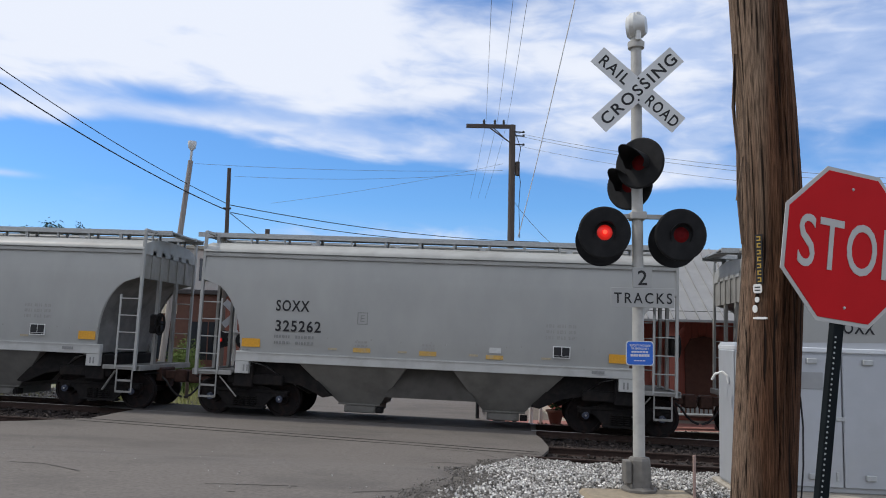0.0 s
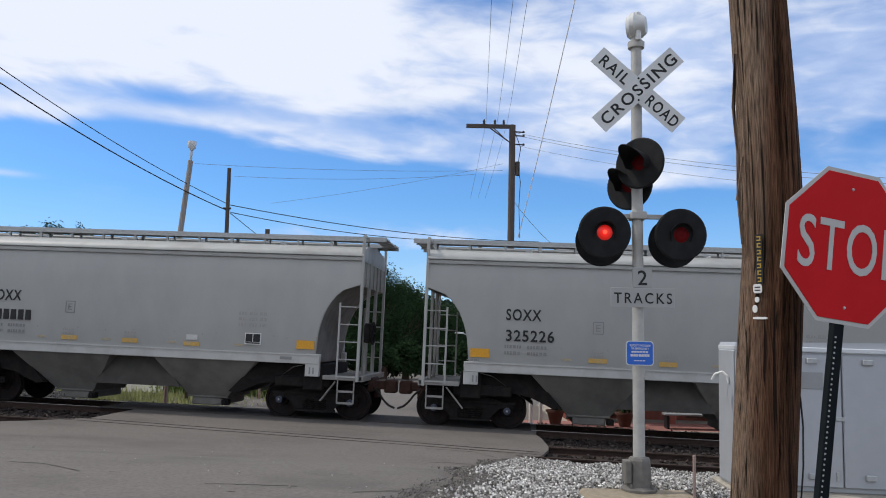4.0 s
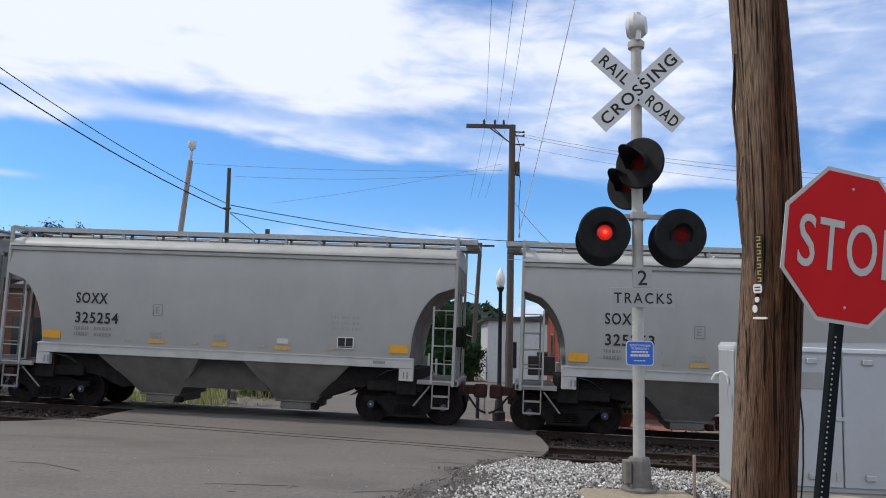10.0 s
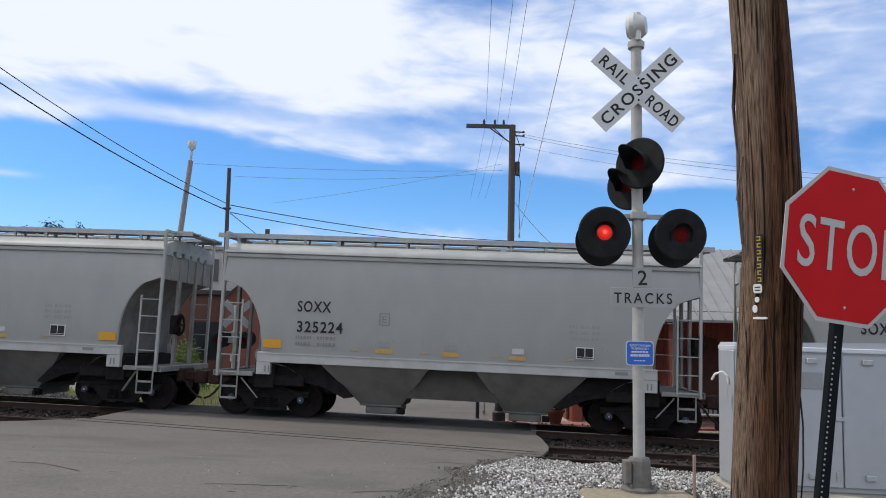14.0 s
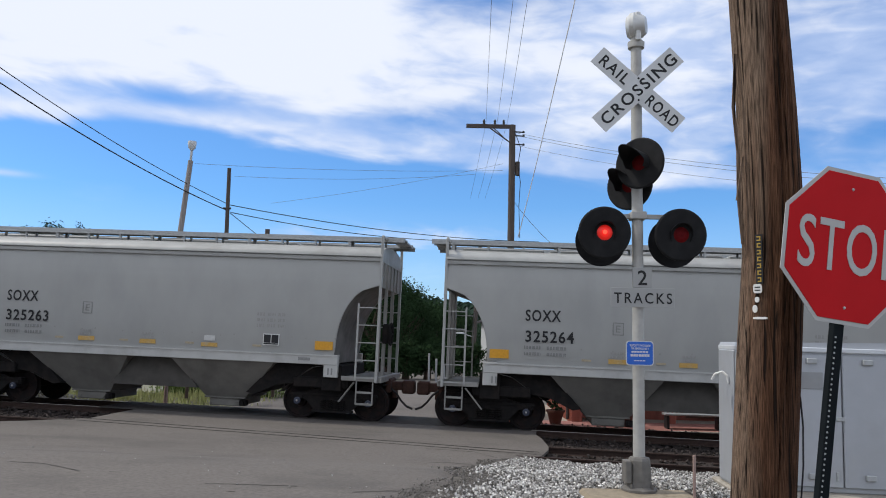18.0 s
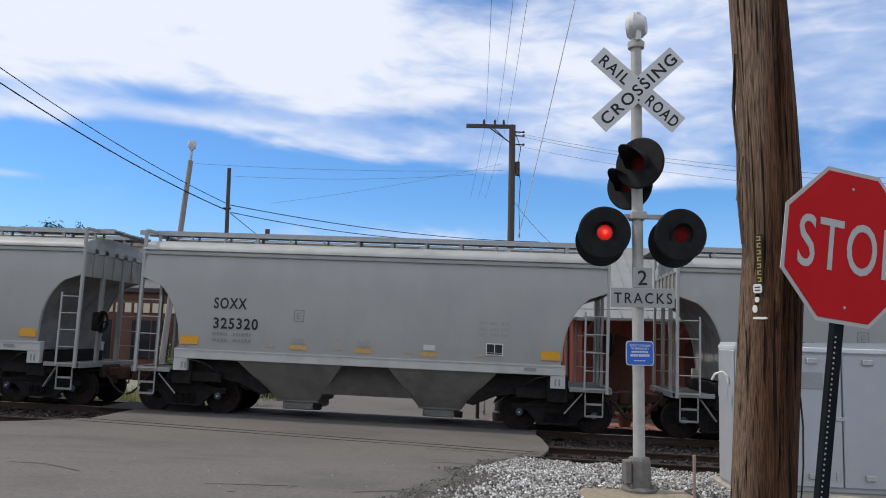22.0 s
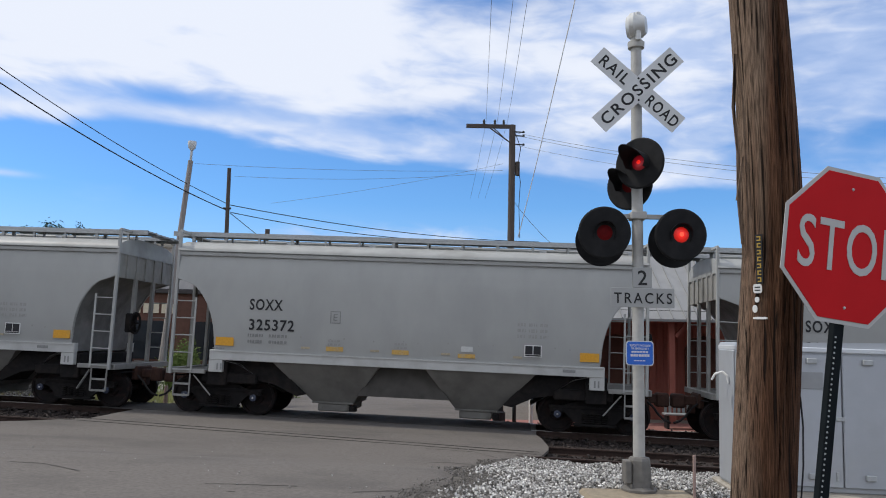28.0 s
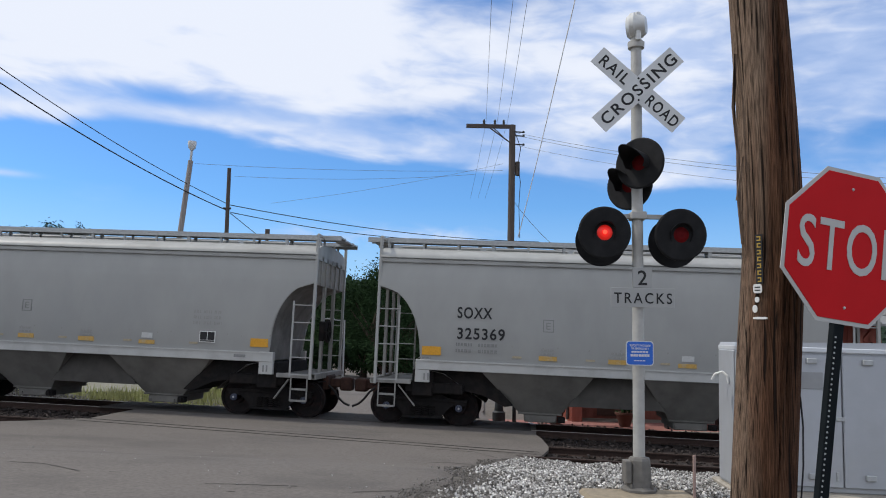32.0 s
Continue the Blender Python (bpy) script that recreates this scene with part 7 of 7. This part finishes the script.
def drift(t):
    i = min(31, max(0, int(t)))
    u = min(1.0, max(0.0, t - i))
    u = u * u * (3 - 2 * u)
    return DRIFT[i] * (1 - u) + DRIFT[i + 1] * u


def run(t):
    return drift(t) + RUN[0] + RUN[1] * t + RUN[2] * t * t + RUN[3] * t ** 3


def when(s):
    """The time at which the run reaches s."""
    t = (s - RUN[0]) / RUN[1]
    for _ in range(6):
        t -= (run(t) - s) / RUN[1]
    return t


def motions():
    for k, car in CARS.items():
        offset = HALF - k * PITCH
        t0, t1 = when(-26 - offset), when(22 - offset)
        times = {0.0, 32.0} | {float(v) for v in range(4, 32, 4)}
        v = t0
        while v < t1 + 0.2:
            if 0 < v < 32:
                times.add(round(v, 1))
            v += 0.3
        walk(car, [(t, line_pose(run(t) + offset)) for t in sorted(times)])
        # wheels turn while the car is before the camera
        f0, f1 = max(0, round(t0 * FPS)), min(960, round(t1 * FPS))
        if f1 <= f0:
            continue
        frames = list(range(f0, f1 + 1))
        rows = []
        if f0 > 0:
            rows.append((0.0, (run(f0 / FPS) / 0.457)))
        rows += [(f / FPS, run(f / FPS) / 0.457) for f in frames]
        if f1 < 960:
            rows.append((32.0, rows[-1][1]))
        for o in car.children_recursive:
            if o.name.startswith("wheelset"):
                x = o.matrix_basis.translation.x
                walk(o, [(t, Matrix.Translation((x, 0, 0.457)) @ Matrix.Rotation(a, 4, "Y")) for t, a in rows])
    # the lamps flash in turn: the lens shutter turns its lit or its dark side out
    cycle, first, share = 1.3662, 1.217, 0.55
    for lens, which in LENSES:
        events = []
        for n in range(-2, 26):
            on, off = first + n * cycle, first + (n + share) * cycle
            events += [(on, 1 if which == "L" else 0), (off, 0 if which == "L" else 1)]
        rows, turn = [], 0.0
        start = [s for t, s in events if t <= 0][-1]
        turn = 0.0 if start else 180.0
        rows.append((0.0, turn))
        for t, s in events:
            if 0.06 < t < 31.9:
                for q, dt in ((0, -0.05), (60, -0.0167), (120, 0.0167), (180, 0.05)):
                    rows.append((t + dt, turn + q))
                turn += 180
        rows.append((32.0, turn))
        walk(lens, [(t, pose(0, 0, 0, 0, 0, a)) for t, a in rows])


motions()
